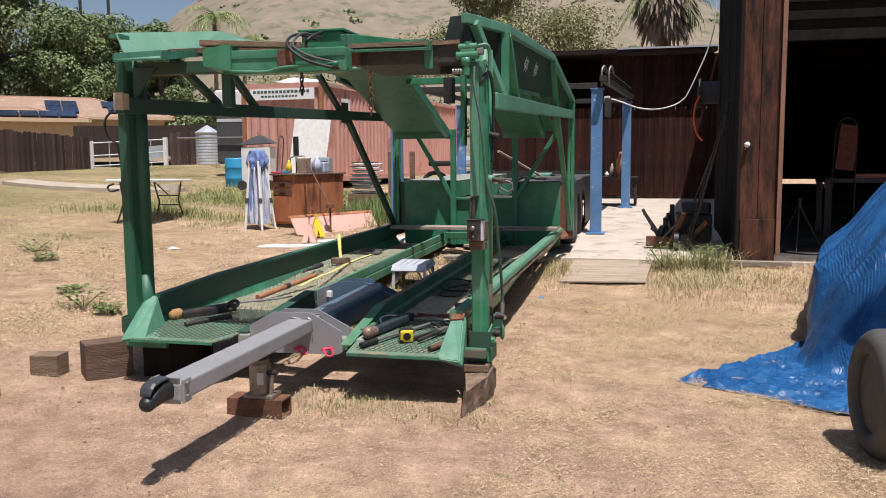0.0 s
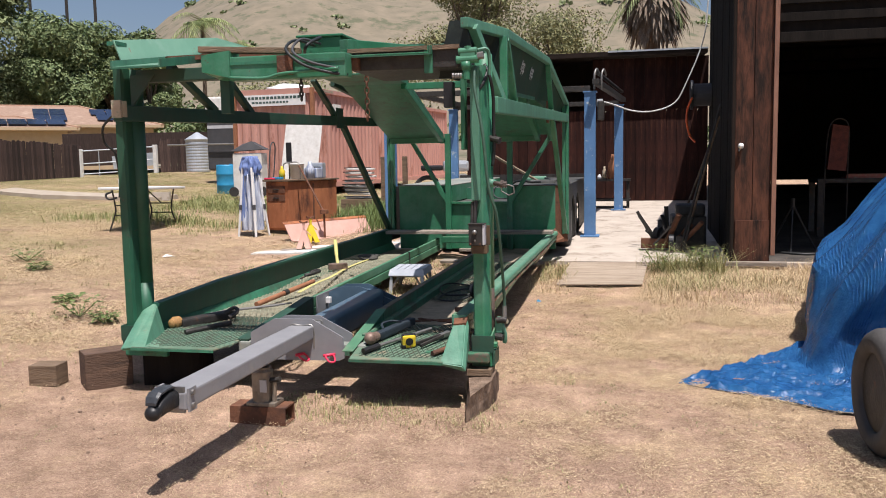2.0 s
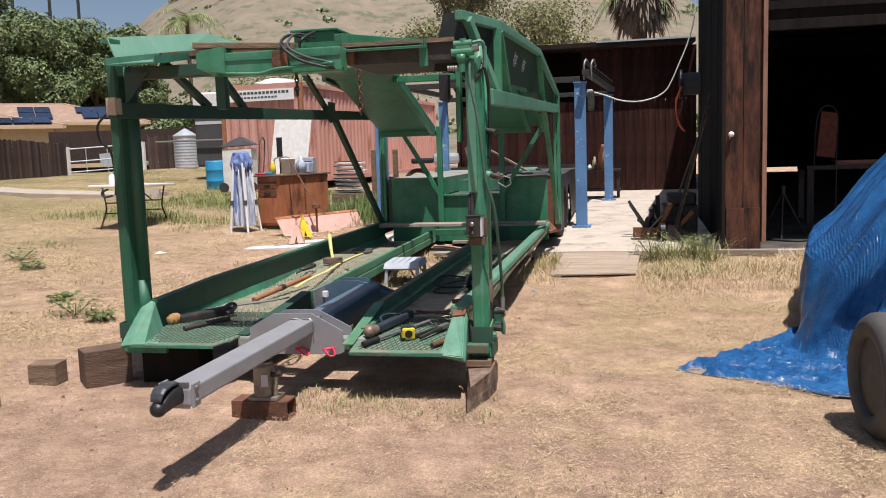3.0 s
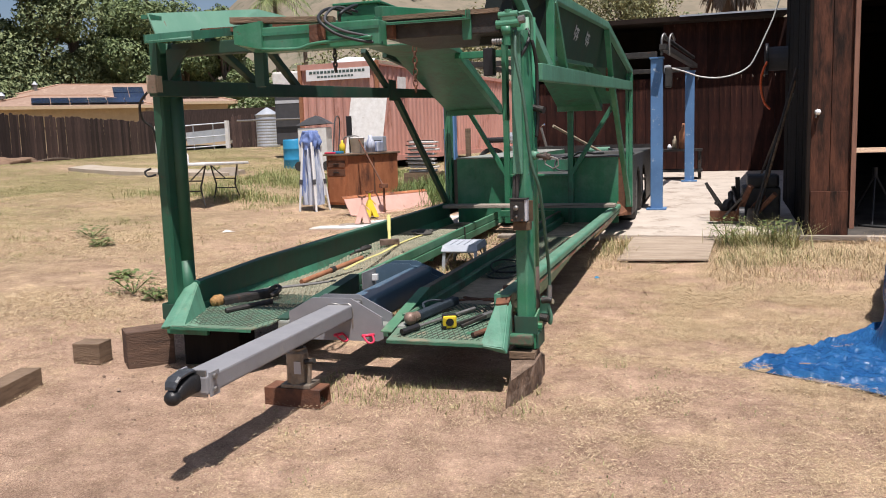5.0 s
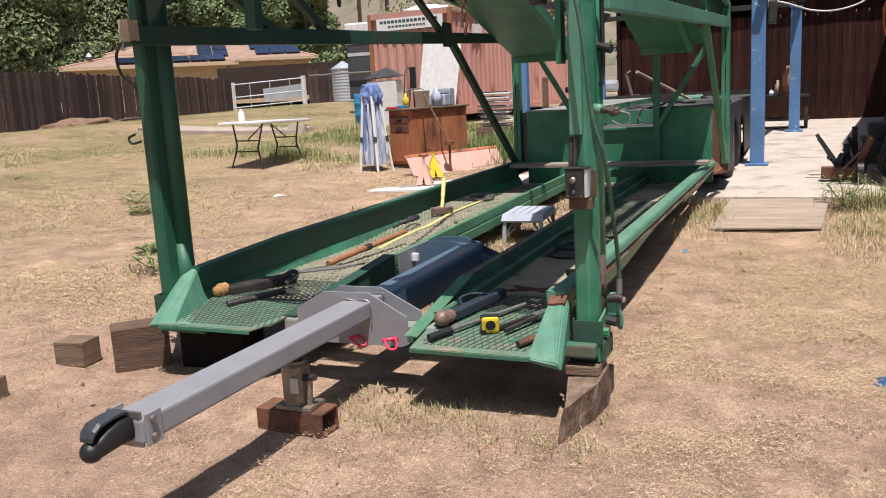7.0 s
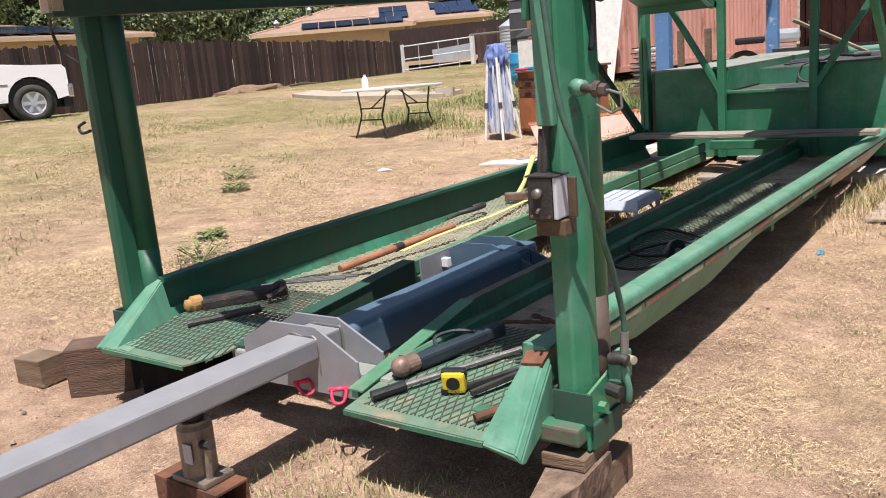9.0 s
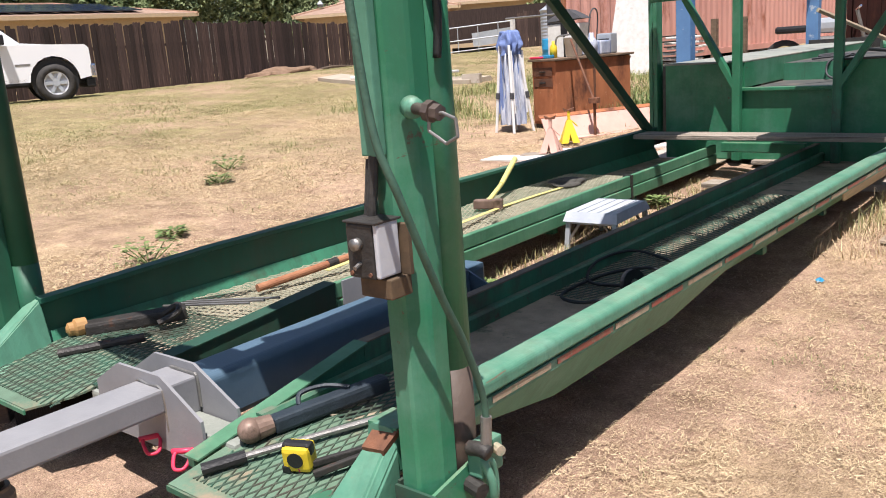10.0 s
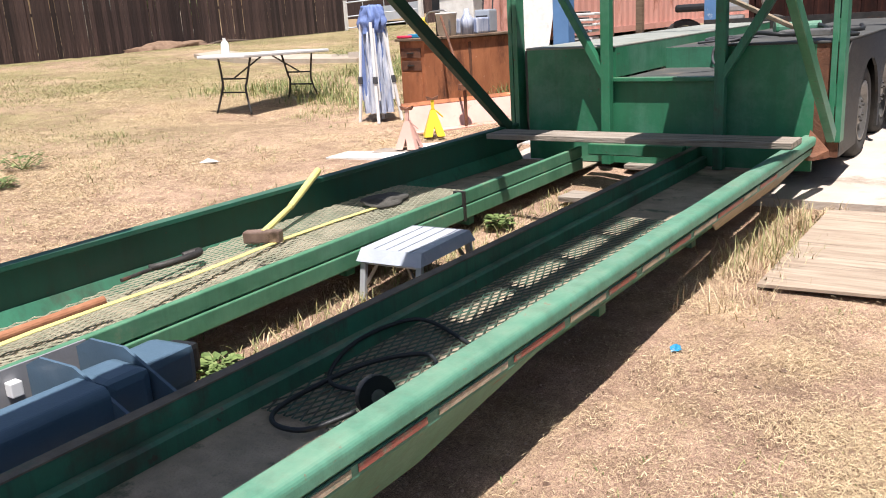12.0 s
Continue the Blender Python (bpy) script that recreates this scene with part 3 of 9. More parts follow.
part("nose_flange", hull(bmesh.new(), [(-2.575, 4.98, 0.352), (-2.495, 4.98, 0.352), (-2.495, 6.15, 0.442), (-2.575, 6.15, 0.442)], [(-2.575, 4.98, 0.358), (-2.495, 4.98, 0.358), (-2.495, 6.15, 0.448), (-2.575, 6.15, 0.448)]), M_GRIMYSHADEGREEN, T)
rail_tube("inner_rail", -2.532, -2.50, 0.364, 0.444, 6.15, 10.62, M_DUSTRAIL, 0.053, 0.008)
rail_tube("lower_rail", -2.538, -2.494, 0.280, 0.360, 6.15, 10.62, M_DUSTRAIL, 0.053, 0.008)
part("rail_joint", B(-2.558, -2.488, 9.06, 9.085, 0.31, 0.482), M_DARKSTEEL, T)


M_PLATE = material("worn_front_plate", (0.125, 0.205, 0.140), (0.095, 0.150, 0.100), 6, 0.7, c3=(0.26, 0.205, 0.14), s3=5, t3=(0.52, 0.66), bump=0.2)


def runway_floor(x0, x1):
    """Solid rear floor, border strips, and the slanted front plate with its lip."""
    bm = bmesh.new()
    sweep(bm, [(x0, 0.305), (x1, 0.305), (x1, 0.313), (x0, 0.313)], [(5.25, 0.012), (6.5, 0.012), (9.35, 0.012), (11.0, 0)])
    part("floor_plate", bm, M_PAN, T)
    for a, b in ((x0, x0 + 0.07), (x1 - 0.07, x1)):
        part("floor_border", sweep(bmesh.new(), [(a, 0.318), (b, 0.318), (b, 0.326), (a, 0.326)], [(5.25, 0), (9.35, -0.01)]), M_DARKGREEN, T)
    for y in (5.9, 7.0, 8.1, 9.2):
        part("cross_member", B(x0, x1, y, y + 0.06, 0.25, 0.30), M_DARKGREEN, T)
    # front plate: border strips round the mesh, slanted
    bm = bmesh.new()
    z0, z1 = (0.327, 0.362) if x0 < -2 else (0.302, 0.352)
    f = lambda y: z0 + (z1 - z0) * (y - 4.75) / 0.5
    cut = 0.07 if x0 < -2 else 0.0
    out = [(x0, 4.75), (x1 - cut, 4.75), (x1, 4.75 + 2.1 * cut), (x1, 5.25), (x0, 5.25)] if cut else [(x0 + 0.03, 4.75), (x1 + 0.06, 4.75), (x1 + 0.06, 5.25), (x0, 5.25)]
    lo = [bm.verts.new((x, y, f(y))) for x, y in out]
    hi = [bm.verts.new((x, y, f(y) + 0.008)) for x, y in out]
    bm.faces.new(lo), bm.faces.new(hi)
    for i in range(len(out)):
        j = (i + 1) % len(out)
        bm.faces.new((lo[i], lo[j], hi[j], hi[i]))
    part("front_plate", bm, M_PLATE, T)
    bm = bmesh.new()
    e0, e1 = x0 + (0.0 if cut else 0.03), x1 - cut + (0 if cut else 0.06)
    prism(bm, [(e0, z0 + 0.005), (e1, z0 + 0.005), (e1, z0 - 0.012), (e0, z0 - 0.012)], 'y', 4.742, 4.749)
    part("front_lip", bm, M_DARKGREEN, T)


runway_floor(-3.20, -2.555)
runway_floor(-1.765, -1.215)


def mesh_floor(x0, x1, y0, y1, zf, cut=0.0):
    """Expanded steel: flat bars crossing in diamonds, clipped to the bay."""
    bm = bmesh.new()
    px, py = 0.034, 0.078
    run = px / py
    w, h = 0.0030, 0.0045
    for s in (1, -1):
        c = x0 - (y1 - y0) * run if s > 0 else x0
        end = x1 if s > 0 else x1 + (y1 - y0) * run
        while c < end:
            # the line x = c + s*run*(y-y0)
            ta, tb = y0, y1
            lo, hi = ((x0 - c) / run, (x1 - c) / run) if s > 0 else ((c - x1) / run, (c - x0) / run)
            ta, tb = max(y0, y0 + lo), min(y1, y0 + hi)
            if cut and s * run * (ta - y0) + c > x1 - cut and s > 0:
                ta = max(ta, y0 + (x1 - c) / run - 0.02) if c > x1 - cut else ta
            if tb - ta > 0.01:
                cuts = [ta] + [k for k in (5.25, 6.45, 6.9, 8.1) if ta < k < tb] + [tb]
                for a, b in zip(cuts, cuts[1:]):
                    xa, xb = c + s * run * (a - y0), c + s * run * (b - y0)
                    v = [bm.verts.new((x + dx, y, zf(y) + dz)) for x, y in ((xa, a), (xb, b)) for dx, dz in ((-w, 0), (w, 0), (w * 0.5, h), (-w * 0.5, h))]
                    for q in ((0, 1, 5, 4), (1, 2, 6, 5), (2, 3, 7, 6), (3, 0, 4, 7)):
                        bm.faces.new([v[i] for i in q])
            c += px
    return bm


FLOOR_Z = lambda y: (0.304 + 0.05 * (y - 4.75) / 0.5 + 0.006) if y < 5.25 else 0.359 - 0.02 * min(1, (y - 5.25) / 1.2)
LEFT_Z = lambda y: 0.329 + 0.035 * (y - 4.75) / 0.5 + 0.006 if y < 5.25 else FLOOR_Z(y) + 0.011 if y < 6.9 else 0.345 + 0.075 * min(1, (y - 6.9) / 1.2)
part("mesh_floor", mesh_floor(-3.19, -2.545, 4.80, 5.70, LEFT_Z, 0.10), M_MESHBAR, T, "expanded steel mesh floor")
part("mesh_floor", mesh_floor(-3.19, -2.555, 5.70, 9.35, LEFT_Z), M_MESHDUST, T, "dusty expanded steel mesh floor")
for a, b in ((4.80, 5.62), (6.72, 9.35)):
    part("mesh_floor", mesh_floor(-1.70, -1.225 if a > 5 else -1.17, a, b, FLOOR_Z), M_MESHBAR, T, "expanded steel mesh floor")


# front end pieces of both outer sides
bm = hull(bmesh.new(), [(-1.15, 5.00, 0.33), (-1.128, 5.00, 0.525), (-1.062, 5.00, 0.535), (-1.042, 5.00, 0.50), (-1.042, 5.00, 0.33)],
          [(-1.215, 4.750, 0.296), (-1.165, 4.745, 0.300), (-1.035, 4.735, 0.292), (-1.020, 4.74, 0.262), (-1.020, 4.77, 0.25)])
bmesh.ops.bevel(bm, geom=bm.edges[:], offset=0.006, segments=2, affect='EDGES')
part("end_gusset", bm, M_FADED, T)
part("gusset_cap", hull(bmesh.new(), [(-1.130, 4.955, 0.497), (-1.052, 4.955, 0.506), (-1.046, 5.012, 0.543), (-1.133, 5.012, 0.533)], [(-1.128, 4.958, 0.48), (-1.054, 4.958, 0.49), (-1.05, 5.01, 0.52), (-1.13, 5.01, 0.51)]), M_RUST, T, "rust-worn gusset tip")
bm = hull(bmesh.new(), [(-3.18, 5.13, 0.35), (-3.232, 5.13, 0.548), (-3.295, 5.13, 0.556), (-3.335, 5.13, 0.53), (-3.335, 5.13, 0.33)],
          [(-3.00, 4.752, 0.338), (-3.11, 4.757, 0.338), (-3.21, 4.757, 0.330), (-3.290, 4.762, 0.312), (-3.290, 4.80, 0.295)])
bmesh.ops.bevel(bm, geom=bm.edges[:], offset=0.006, segments=2, affect='EDGES')
part("end_gusset", bm, M_FADED, T)

# reflector tape along the right rail
_tape = random.Random(12)
y = 5.42
for i in range(14):
    y0, y = y, y + 0.33 + _tape.uniform(-0.05, 0.10)
    skew(part("reflector", B(-1.0615, -1.0585, y0, y - 0.02 - 0.05 * _tape.random() ** 2, 0.451 + 0.0025 * (y - 5), 0.471 + 0.0025 * (y - 5)), M_REFLRED if i % 2 else M_REFLTAN, T, "faded red reflector strip" if i % 2 else "peeling tan reflector strip"))

# rear deck: front wall with a notch, wheel boxes, deck tops
bm = bmesh.new()
prism(bm, [(-3.13, 0.32), (-1.04, 0.32), (-1.04, 1.14), (-1.62, 1.14), (-1.62, 0.915), (-2.40, 0.915), (-2.40, 1.155), (-3.13, 1.155)], 'y', 11.0, 11.03)
part("deck_wall", bm, M_GREEN, T)
part("deck_wall_lip", B(-2.42, -1.60, 10.955, 11.03, 0.915, 0.945, bev=0.006), M_GREEN, T)
part("wheel_box_top", B(-3.14, -2.40, 10.99, 15.2, 1.156, 1.172, bev=0.006), M_DECKTOP, T)
part("wheel_box_side", B(-2.415, -2.40, 11.03, 15.2, 0.945, 1.155), M_GREEN, T)
part("deck_floor", B(-2.40, -1.60, 11.03, 12.0, 0.90, 0.93), M_DECKDARK, T)
part("deck_step", prism(bmesh.new(), [(-2.40, 0.93), (-1.60, 0.93), (-1.60, 1.09), (-2.40, 1.09)], 'y', 12.0, 12.02), M_DARKGREEN, T)
part("deck_floor", B(-2.40, -1.60, 12.02, 15.2, 1.075, 1.092), M_DECKDARK, T)
part("wheel_box_side", B(-1.62, -1.605, 11.03, 15.2, 0.945, 1.14), M_GREEN, T)
part("wheel_box_top", B(-1.62, -0.88, 10.99, 15.2, 1.141, 1.157, bev=0.006), M_DECKDARK, T, "bare steel deck top")
part("tail_board", B(-3.14, -0.88, 15.2, 15.26, 0.7, 1.22), M_DARKSTEEL, T)
part("chassis_beam", B(-2.75, -2.65, 11.05, 15.2, 0.50, 0.70), M_DARKSTEEL, T)
part("chassis_beam", B(-1.65, -1.55, 11.05, 15.2, 0.50, 0.70), M_DARKSTEEL, T)
part("cross_tube", B(-2.50, -1.80, 10.72, 10.80, 0.42, 0.50, bev=0.008), M_GREEN, T)
part("left_box_side", B(-3.14, -3.125, 11.03, 15.2, 0.55, 1.155), M_GREEN, T)


def fender(side):
    """Side skirt of the rear deck with two wheel arches."""
    bm = bmesh.new()
    pts = [(11.02, 0.42), (11.10, 0.42)]
    for c in (12.05, 13.0):
        pts += [(c - 0.44, 0.42)]
        pts += [(c - 0.44 * math.cos(a), 0.56 + 0.42 * math.sin(a)) for a in (math.pi * k / 10 for k in range(11))]
        pts += [(c + 0.44, 0.42)]
    pts += [(15.2, 0.42), (15.2, 1.14), (11.25, 1.14), (11.02, 0.95)]
    prism(bm, pts, 'x', side, side + 0.02)
    return bm


part("fender", fender(-0.90), M_DARKSTEEL, T, "rusty bare steel fender with two wheel arches")
part("fender", fender(-3.30), M_DARKSTEEL, T, "rusty bare steel fender with two wheel arches")
part("fender_front", B(-1.04, -0.885, 11.0, 11.02, 0.42, 1.14), M_RUST, T, "rusted fender front plate")
part("mud_bracket", hull(bmesh.new(), [(-1.05, 10.98, 0.42), (-0.93, 10.98, 0.42), (-0.93, 10.98, 0.47), (-1.05, 10.98, 0.60)], [(-1.05, 10.85, 0.42), (-1.0, 10.85, 0.42), (-1.0, 10.85, 0.44), (-1.05, 10.85, 0.46)]), M_RUST, T)


def wheel(x, y, z, r=0.36, w=0.22, out=1):
    wh = new("wheel")
    wh.parent = T
    wh.matrix_basis = pose(x, y, z, 0, 90 * out, 0)
    pr = [(r * 0.62, -w / 2), (r * 0.80, -w / 2 - 0.012), (r * 0.94, -w / 2 + 0.01), (r, -w / 2 + 0.05), (r, w / 2 - 0.05), (r * 0.94, w / 2 - 0.01), (r * 0.80, w / 2 + 0.012), (r * 0.62, w / 2)]
    part("tyre", lathe(bmesh.new(), pr, 32, ring=True), M_RUBBER, wh, smooth=True)
    part("rim", lathe(bmesh.new(), [(r * 0.60, w * 0.30), (r * 0.61, w * 0.52), (r * 0.56, w * 0.50), (r * 0.50, w * 0.36), (r * 0.30, w * 0.34), (r * 0.27, w * 0.44), (r * 0.12, w * 0.46)], 28), M_STEEL, wh, "bright steel rim", smooth=True)
    for k in range(6):
        a = k * math.pi / 3
        part("wheel_nut", rod(bmesh.new(), (r * 0.2 * math.cos(a), r * 0.2 * math.sin(a), w * 0.42), (r * 0.2 * math.cos(a), r * 0.2 * math.sin(a), w * 0.52), 0.012, 6), M_DARKSTEEL, wh)


for yy in (12.05, 13.0):
    wheel(-1.03, yy, gz(-1.03, yy) + 0.345, out=1)
    wheel(-3.17, yy, gz(-3.17, yy) + 0.345, out=-1)
part("axle", rod(bmesh.new(), (-3.1, 12.05, 0.60), (-1.1, 12.05, 0.60), 0.04), M_DARKSTEEL, T)
part("axle", rod(bmesh.new(), (-3.1, 13.0, 0.64), (-1.1, 13.0, 0.64), 0.04), M_DARKSTEEL, T)

# front posts
def front_post(x0, tube, prof, top):
    """One folded-steel post with a round tube behind it; prof is its outline from x0."""
    prof = [(x0 + a, b) for a, b in prof]
    # the left post's darker green carries its shade
    part("post", prism(bmesh.new(), prof, 'z', 0.326, top), M_GREEN if x0 > -2 else M_SHADEGREEN, T)
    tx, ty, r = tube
    part("post_tube", rod(bmesh.new(), (tx, ty, 0.70), (tx, ty, 2.12), r, 28), M_GREEN if x0 > -2 else M_SHADEGREEN, T, smooth=True)
    part("post_tube_foot", rod(bmesh.new(), (tx, ty, 0.28), (tx, ty, 0.70), r, 28), M_BARETUBE if x0 > -2 else M_SHADEGREEN, T, "bare brown steel tube foot" if x0 > -2 else "", smooth=True)
    shoe = bmesh.new()
    for q in ((x0 - 0.012, x0 - 0.003, 4.965, 5.16), (x0 - 0.003, x0 + 0.128, 4.945, 4.954)):
        box(shoe, *q, 0.33, 0.43)
    part("post_shoe", shoe, M_GRIMYSHADEGREEN, T)
    part("post_foot", B(x0 - 0.01, x0 + 0.128, 4.965, 5.16, 0.236, 0.326, bev=0.008), M_GRIMYSHADEGREEN, T)


M_BARETUBE = material("bare_brown_tube", (0.095, 0.068, 0.052), (0.065, 0.048, 0.038), 6, 0.6, c3=(0.060, 0.085, 0.055), s3=5, t3=(0.56, 0.68), bump=0.12)
front_post(-1.010, (-0.956, 5.123, 0.054), [(0, 5.0), (0.006, 4.968), (0.014, 4.960), (0.062, 4.957), (0.072, 4.962), (0.094, 5.008), (0.098, 5.02), (0.098, 5.068), (0, 5.068)], 2.04)
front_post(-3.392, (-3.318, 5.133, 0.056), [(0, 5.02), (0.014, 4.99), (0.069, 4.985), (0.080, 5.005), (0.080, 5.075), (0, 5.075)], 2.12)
part("shoe_plate", prism(bmesh.new(), [(4.950, 0.244), (5.17, 0.262), (5.17, 0.465), (4.955, 0.425)], 'x', -0.905, -0.895), M_GREEN, T)
part("shoe_bolt", rod(bmesh.new(), (-0.896, 5.03, 0.36), (-0.872, 5.03, 0.36), 0.020, 6), M_GREEN, T)
part("stub_beam", B(-1.30, -0.905, 4.895, 4.962, 0.272, 0.332, bev=0.010), M_POSTWORN, T, "dusty worn stub beam")
part("stub_beam", B(-3.39, -3.05, 4.92, 4.962, 0.235, 0.290, bev=0.01), M_DARKGREEN, T)
part("sliding_channel", B(-1.004, -0.950, 4.928, 4.955, 1.248, 2.03, bev=0.005), M_FADED, T)
rodb = rod(bmesh.new(), (-0.985, 4.925, 1.11), (-0.978, 4.94, 1.25), 0.012)
part("piston_rod", rodb, M_DARKSTEEL, T)

# side trusses of the upper deck
def side_truss(x, s):
    """Chords, uprights and braces of one side; s is +1 on the right."""
    top = [(5.02, 2.300), (5.68, 2.318), (8.55, 2.455), (11.15, 2.180)]
    if s < 0:
        top = [(8.78, 2.335), (11.1, 2.13)]
    for i, ((a, za), (b, zb)) in enumerate(zip(top, top[1:])):
        # left-hand members take the darker green
        part("top_chord", beam(bmesh.new(), (x - 0.15 if s > 0 and i == 0 else x, a, za), (x, b, zb), 0.05, 0.06, 0.006), M_FADED if s > 0 else M_GRIMYSHADEGREEN, T)
    part("lower_chord", beam(bmesh.new(), (x, 4.80 if s < 0 else 5.15, 1.820), (x, 10.98, 2.005), 0.06, 0.10, 0.006), M_FADED if s > 0 else M_GRIMYSHADEGREEN, T)
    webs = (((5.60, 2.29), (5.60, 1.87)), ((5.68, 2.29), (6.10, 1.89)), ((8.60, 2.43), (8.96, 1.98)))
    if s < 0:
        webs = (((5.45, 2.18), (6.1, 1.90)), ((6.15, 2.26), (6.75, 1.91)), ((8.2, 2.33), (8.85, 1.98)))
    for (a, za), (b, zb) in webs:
        part("truss_web", beam(bmesh.new(), (x, a, za), (x, b, zb), 0.05, 0.05, 0.004), M_GREEN if s > 0 else M_GRIMYSHADEGREEN, T)
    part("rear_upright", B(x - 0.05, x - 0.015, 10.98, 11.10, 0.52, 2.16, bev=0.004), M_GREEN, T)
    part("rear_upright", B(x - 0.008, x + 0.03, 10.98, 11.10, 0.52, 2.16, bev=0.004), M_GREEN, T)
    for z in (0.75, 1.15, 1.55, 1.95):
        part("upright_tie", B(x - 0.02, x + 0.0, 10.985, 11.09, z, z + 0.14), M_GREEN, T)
    part("main_brace", beam(bmesh.new(), (x, 8.92, 2.02), (x, 10.86, 0.58), 0.05, 0.08, 0.005), M_GREEN if s > 0 else M_GRIMYSHADEGREEN, T)
    part("brace_plate", B(x - 0.03 * s - 0.006, x - 0.03 * s + 0.006, 8.80, 9.0, 1.86, 2.08), M_RUST if s > 0 else M_GRIMYSHADEGREEN, T)
    # sheet on the inside, its foot drawn in under the top chord
    if s > 0:
        part("truss_web", beam(bmesh.new(), (x - 0.11, 5.10, 2.285), (x, 5.50, 1.87), 0.05, 0.05, 0.004), M_FADED, T)
        line = [(5.112, 2.00, 2.28), (5.68, 1.97, 2.295), (8.55, 2.09, 2.43), (11.1, 1.99, 2.155)]
        for k, ((ya, la, ha), (yb, lb, hb)) in enumerate(zip(line, line[1:])):
            qa, qb = (0.31, 0.17) if k == 0 else (0.13, 0.03), (0.13, 0.03)
            quad = [(x - qa[0], ya, la), (x - qb[0], yb, lb), (x - qb[1], yb, hb), (x - qa[1], ya, ha)]
            # shade on these recessed sheets is put into their dark greens
            part("side_sheet", hull(bmesh.new(), quad, [(a - 0.006, b, c) for a, b, c in quad]), M_GRIMYSHADEGREEN if k else M_DARKSHADEGREEN, T)
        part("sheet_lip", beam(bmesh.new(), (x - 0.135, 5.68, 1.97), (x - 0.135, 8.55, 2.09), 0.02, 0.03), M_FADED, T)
        # end plate darkened in its colour to stand for shade
        part("front_nose", prism(bmesh.new(), [(-1.225, 1.985), (-0.96, 1.985), (-1.03, 2.20), (-1.055, 2.31), (-1.10, 2.328), (-1.156, 2.325), (-1.195, 2.17)], 'y', 5.10, 5.108), M_DARKSHADEGREEN, T, "dark end plate with shade in its colour")


side_truss(-0.90, 1)
side_truss(-3.235, -1)


def upper_runway(x0, x1, st, rear=True):
    """A folded sheet pan that rises from the front, runs level and drops at the rear."""
    # two skins: a darker green below, the deck green on top
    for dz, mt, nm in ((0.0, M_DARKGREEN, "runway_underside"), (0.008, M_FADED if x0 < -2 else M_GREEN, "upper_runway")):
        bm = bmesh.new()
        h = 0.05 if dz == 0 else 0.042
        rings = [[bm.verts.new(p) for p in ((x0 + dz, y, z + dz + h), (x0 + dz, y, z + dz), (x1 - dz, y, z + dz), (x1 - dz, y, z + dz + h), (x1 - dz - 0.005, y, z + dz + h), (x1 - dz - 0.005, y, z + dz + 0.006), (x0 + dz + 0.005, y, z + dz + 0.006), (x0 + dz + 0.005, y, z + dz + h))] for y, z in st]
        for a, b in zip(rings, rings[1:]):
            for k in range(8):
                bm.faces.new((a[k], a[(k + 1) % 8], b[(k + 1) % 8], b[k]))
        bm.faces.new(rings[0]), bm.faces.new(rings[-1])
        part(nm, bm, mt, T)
    if not rear:
        return
    part("runway_frame", beam(bmesh.new(), (x1 - 0.03, 9.0, 2.30), (x1 - 0.03, 10.9, 1.74), 0.06, 0.06, 0.004), M_GREEN, T)
    part("runway_cross", B(x0, x1, 10.83, 10.90, 1.72, 1.79, bev=0.005), M_GREEN, T)


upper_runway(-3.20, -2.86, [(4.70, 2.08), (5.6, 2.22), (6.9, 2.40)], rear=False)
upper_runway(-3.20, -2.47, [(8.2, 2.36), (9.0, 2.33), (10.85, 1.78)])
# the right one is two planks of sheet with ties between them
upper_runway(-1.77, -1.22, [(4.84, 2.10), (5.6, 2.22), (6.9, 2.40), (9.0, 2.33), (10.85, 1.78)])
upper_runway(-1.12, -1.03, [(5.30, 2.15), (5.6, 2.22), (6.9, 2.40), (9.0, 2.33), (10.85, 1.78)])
def deck_z(y):
    st = [(4.84, 2.10), (5.6, 2.22), (6.9, 2.40), (9.0, 2.33), (10.85, 1.78)]
    for (a, za), (b, zb) in zip(st, st[1:]):
        if y <= b:
            return za + (zb - za) * (y - a) / (b - a)
    return st[-1][1]


for a, b in [(5.32, 5.6), (5.6, 6.9), (6.9, 7.05)] + [(7.44 + 0.47 * k, 7.52 + 0.47 * k) for k in range(4)] + [(9.0, 10.84)]:
    part("runway_tie", beam(bmesh.new(), (-1.1675, a, deck_z(a) + 0.02), (-1.1675, b, deck_z(b) + 0.02), 0.099, 0.012), M_DARKGREEN, T)
for xa, xb in ((-2.44, -2.98), (-1.62, -1.06)):
    part("mid_post", beam(bmesh.new(), (xa, 10.93, 0.32), (xa, 10.93, 1.84), 0.07, 0.07, 0.006), M_GREEN if xa < -2 else M_DARKGREEN, T)
    part("mid_brace", beam(bmesh.new(), (xa, 10.93, 0.93), (xb, 10.95, 1.84), 0.05, 0.07, 0.005, up=(0, 1, 0)), M_GREEN if xa < -2 else M_DARKGREEN, T)

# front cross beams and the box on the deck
part("cross_beam", B(-3.22, -2.50, 5.0, 5.09, 2.025, 2.105, bev=0.006), M_GRIMYSHADEGREEN, T)
part("corner_gusset", prism(bmesh.new(), [(-3.25, 2.07), (-3.08, 2.07), (-3.25, 1.86)], 'y', 4.982, 4.996), M_GRIMYSHADEGREEN, T)
part("cross_beam", B(-2.44, -1.70, 4.74, 4.86, 1.985, 2.125, bev=0.008), M_GREEN, T)
part("beam_flange", B(-2.44, -1.70, 4.733, 4.7385, 2.075, 2.092), M_DARKGREEN, T)
part("rust_patch", B(-2.12, -2.02, 4.728, 4.7335, 2.005, 2.12), M_RUST, T, "bare rusted weld patch")
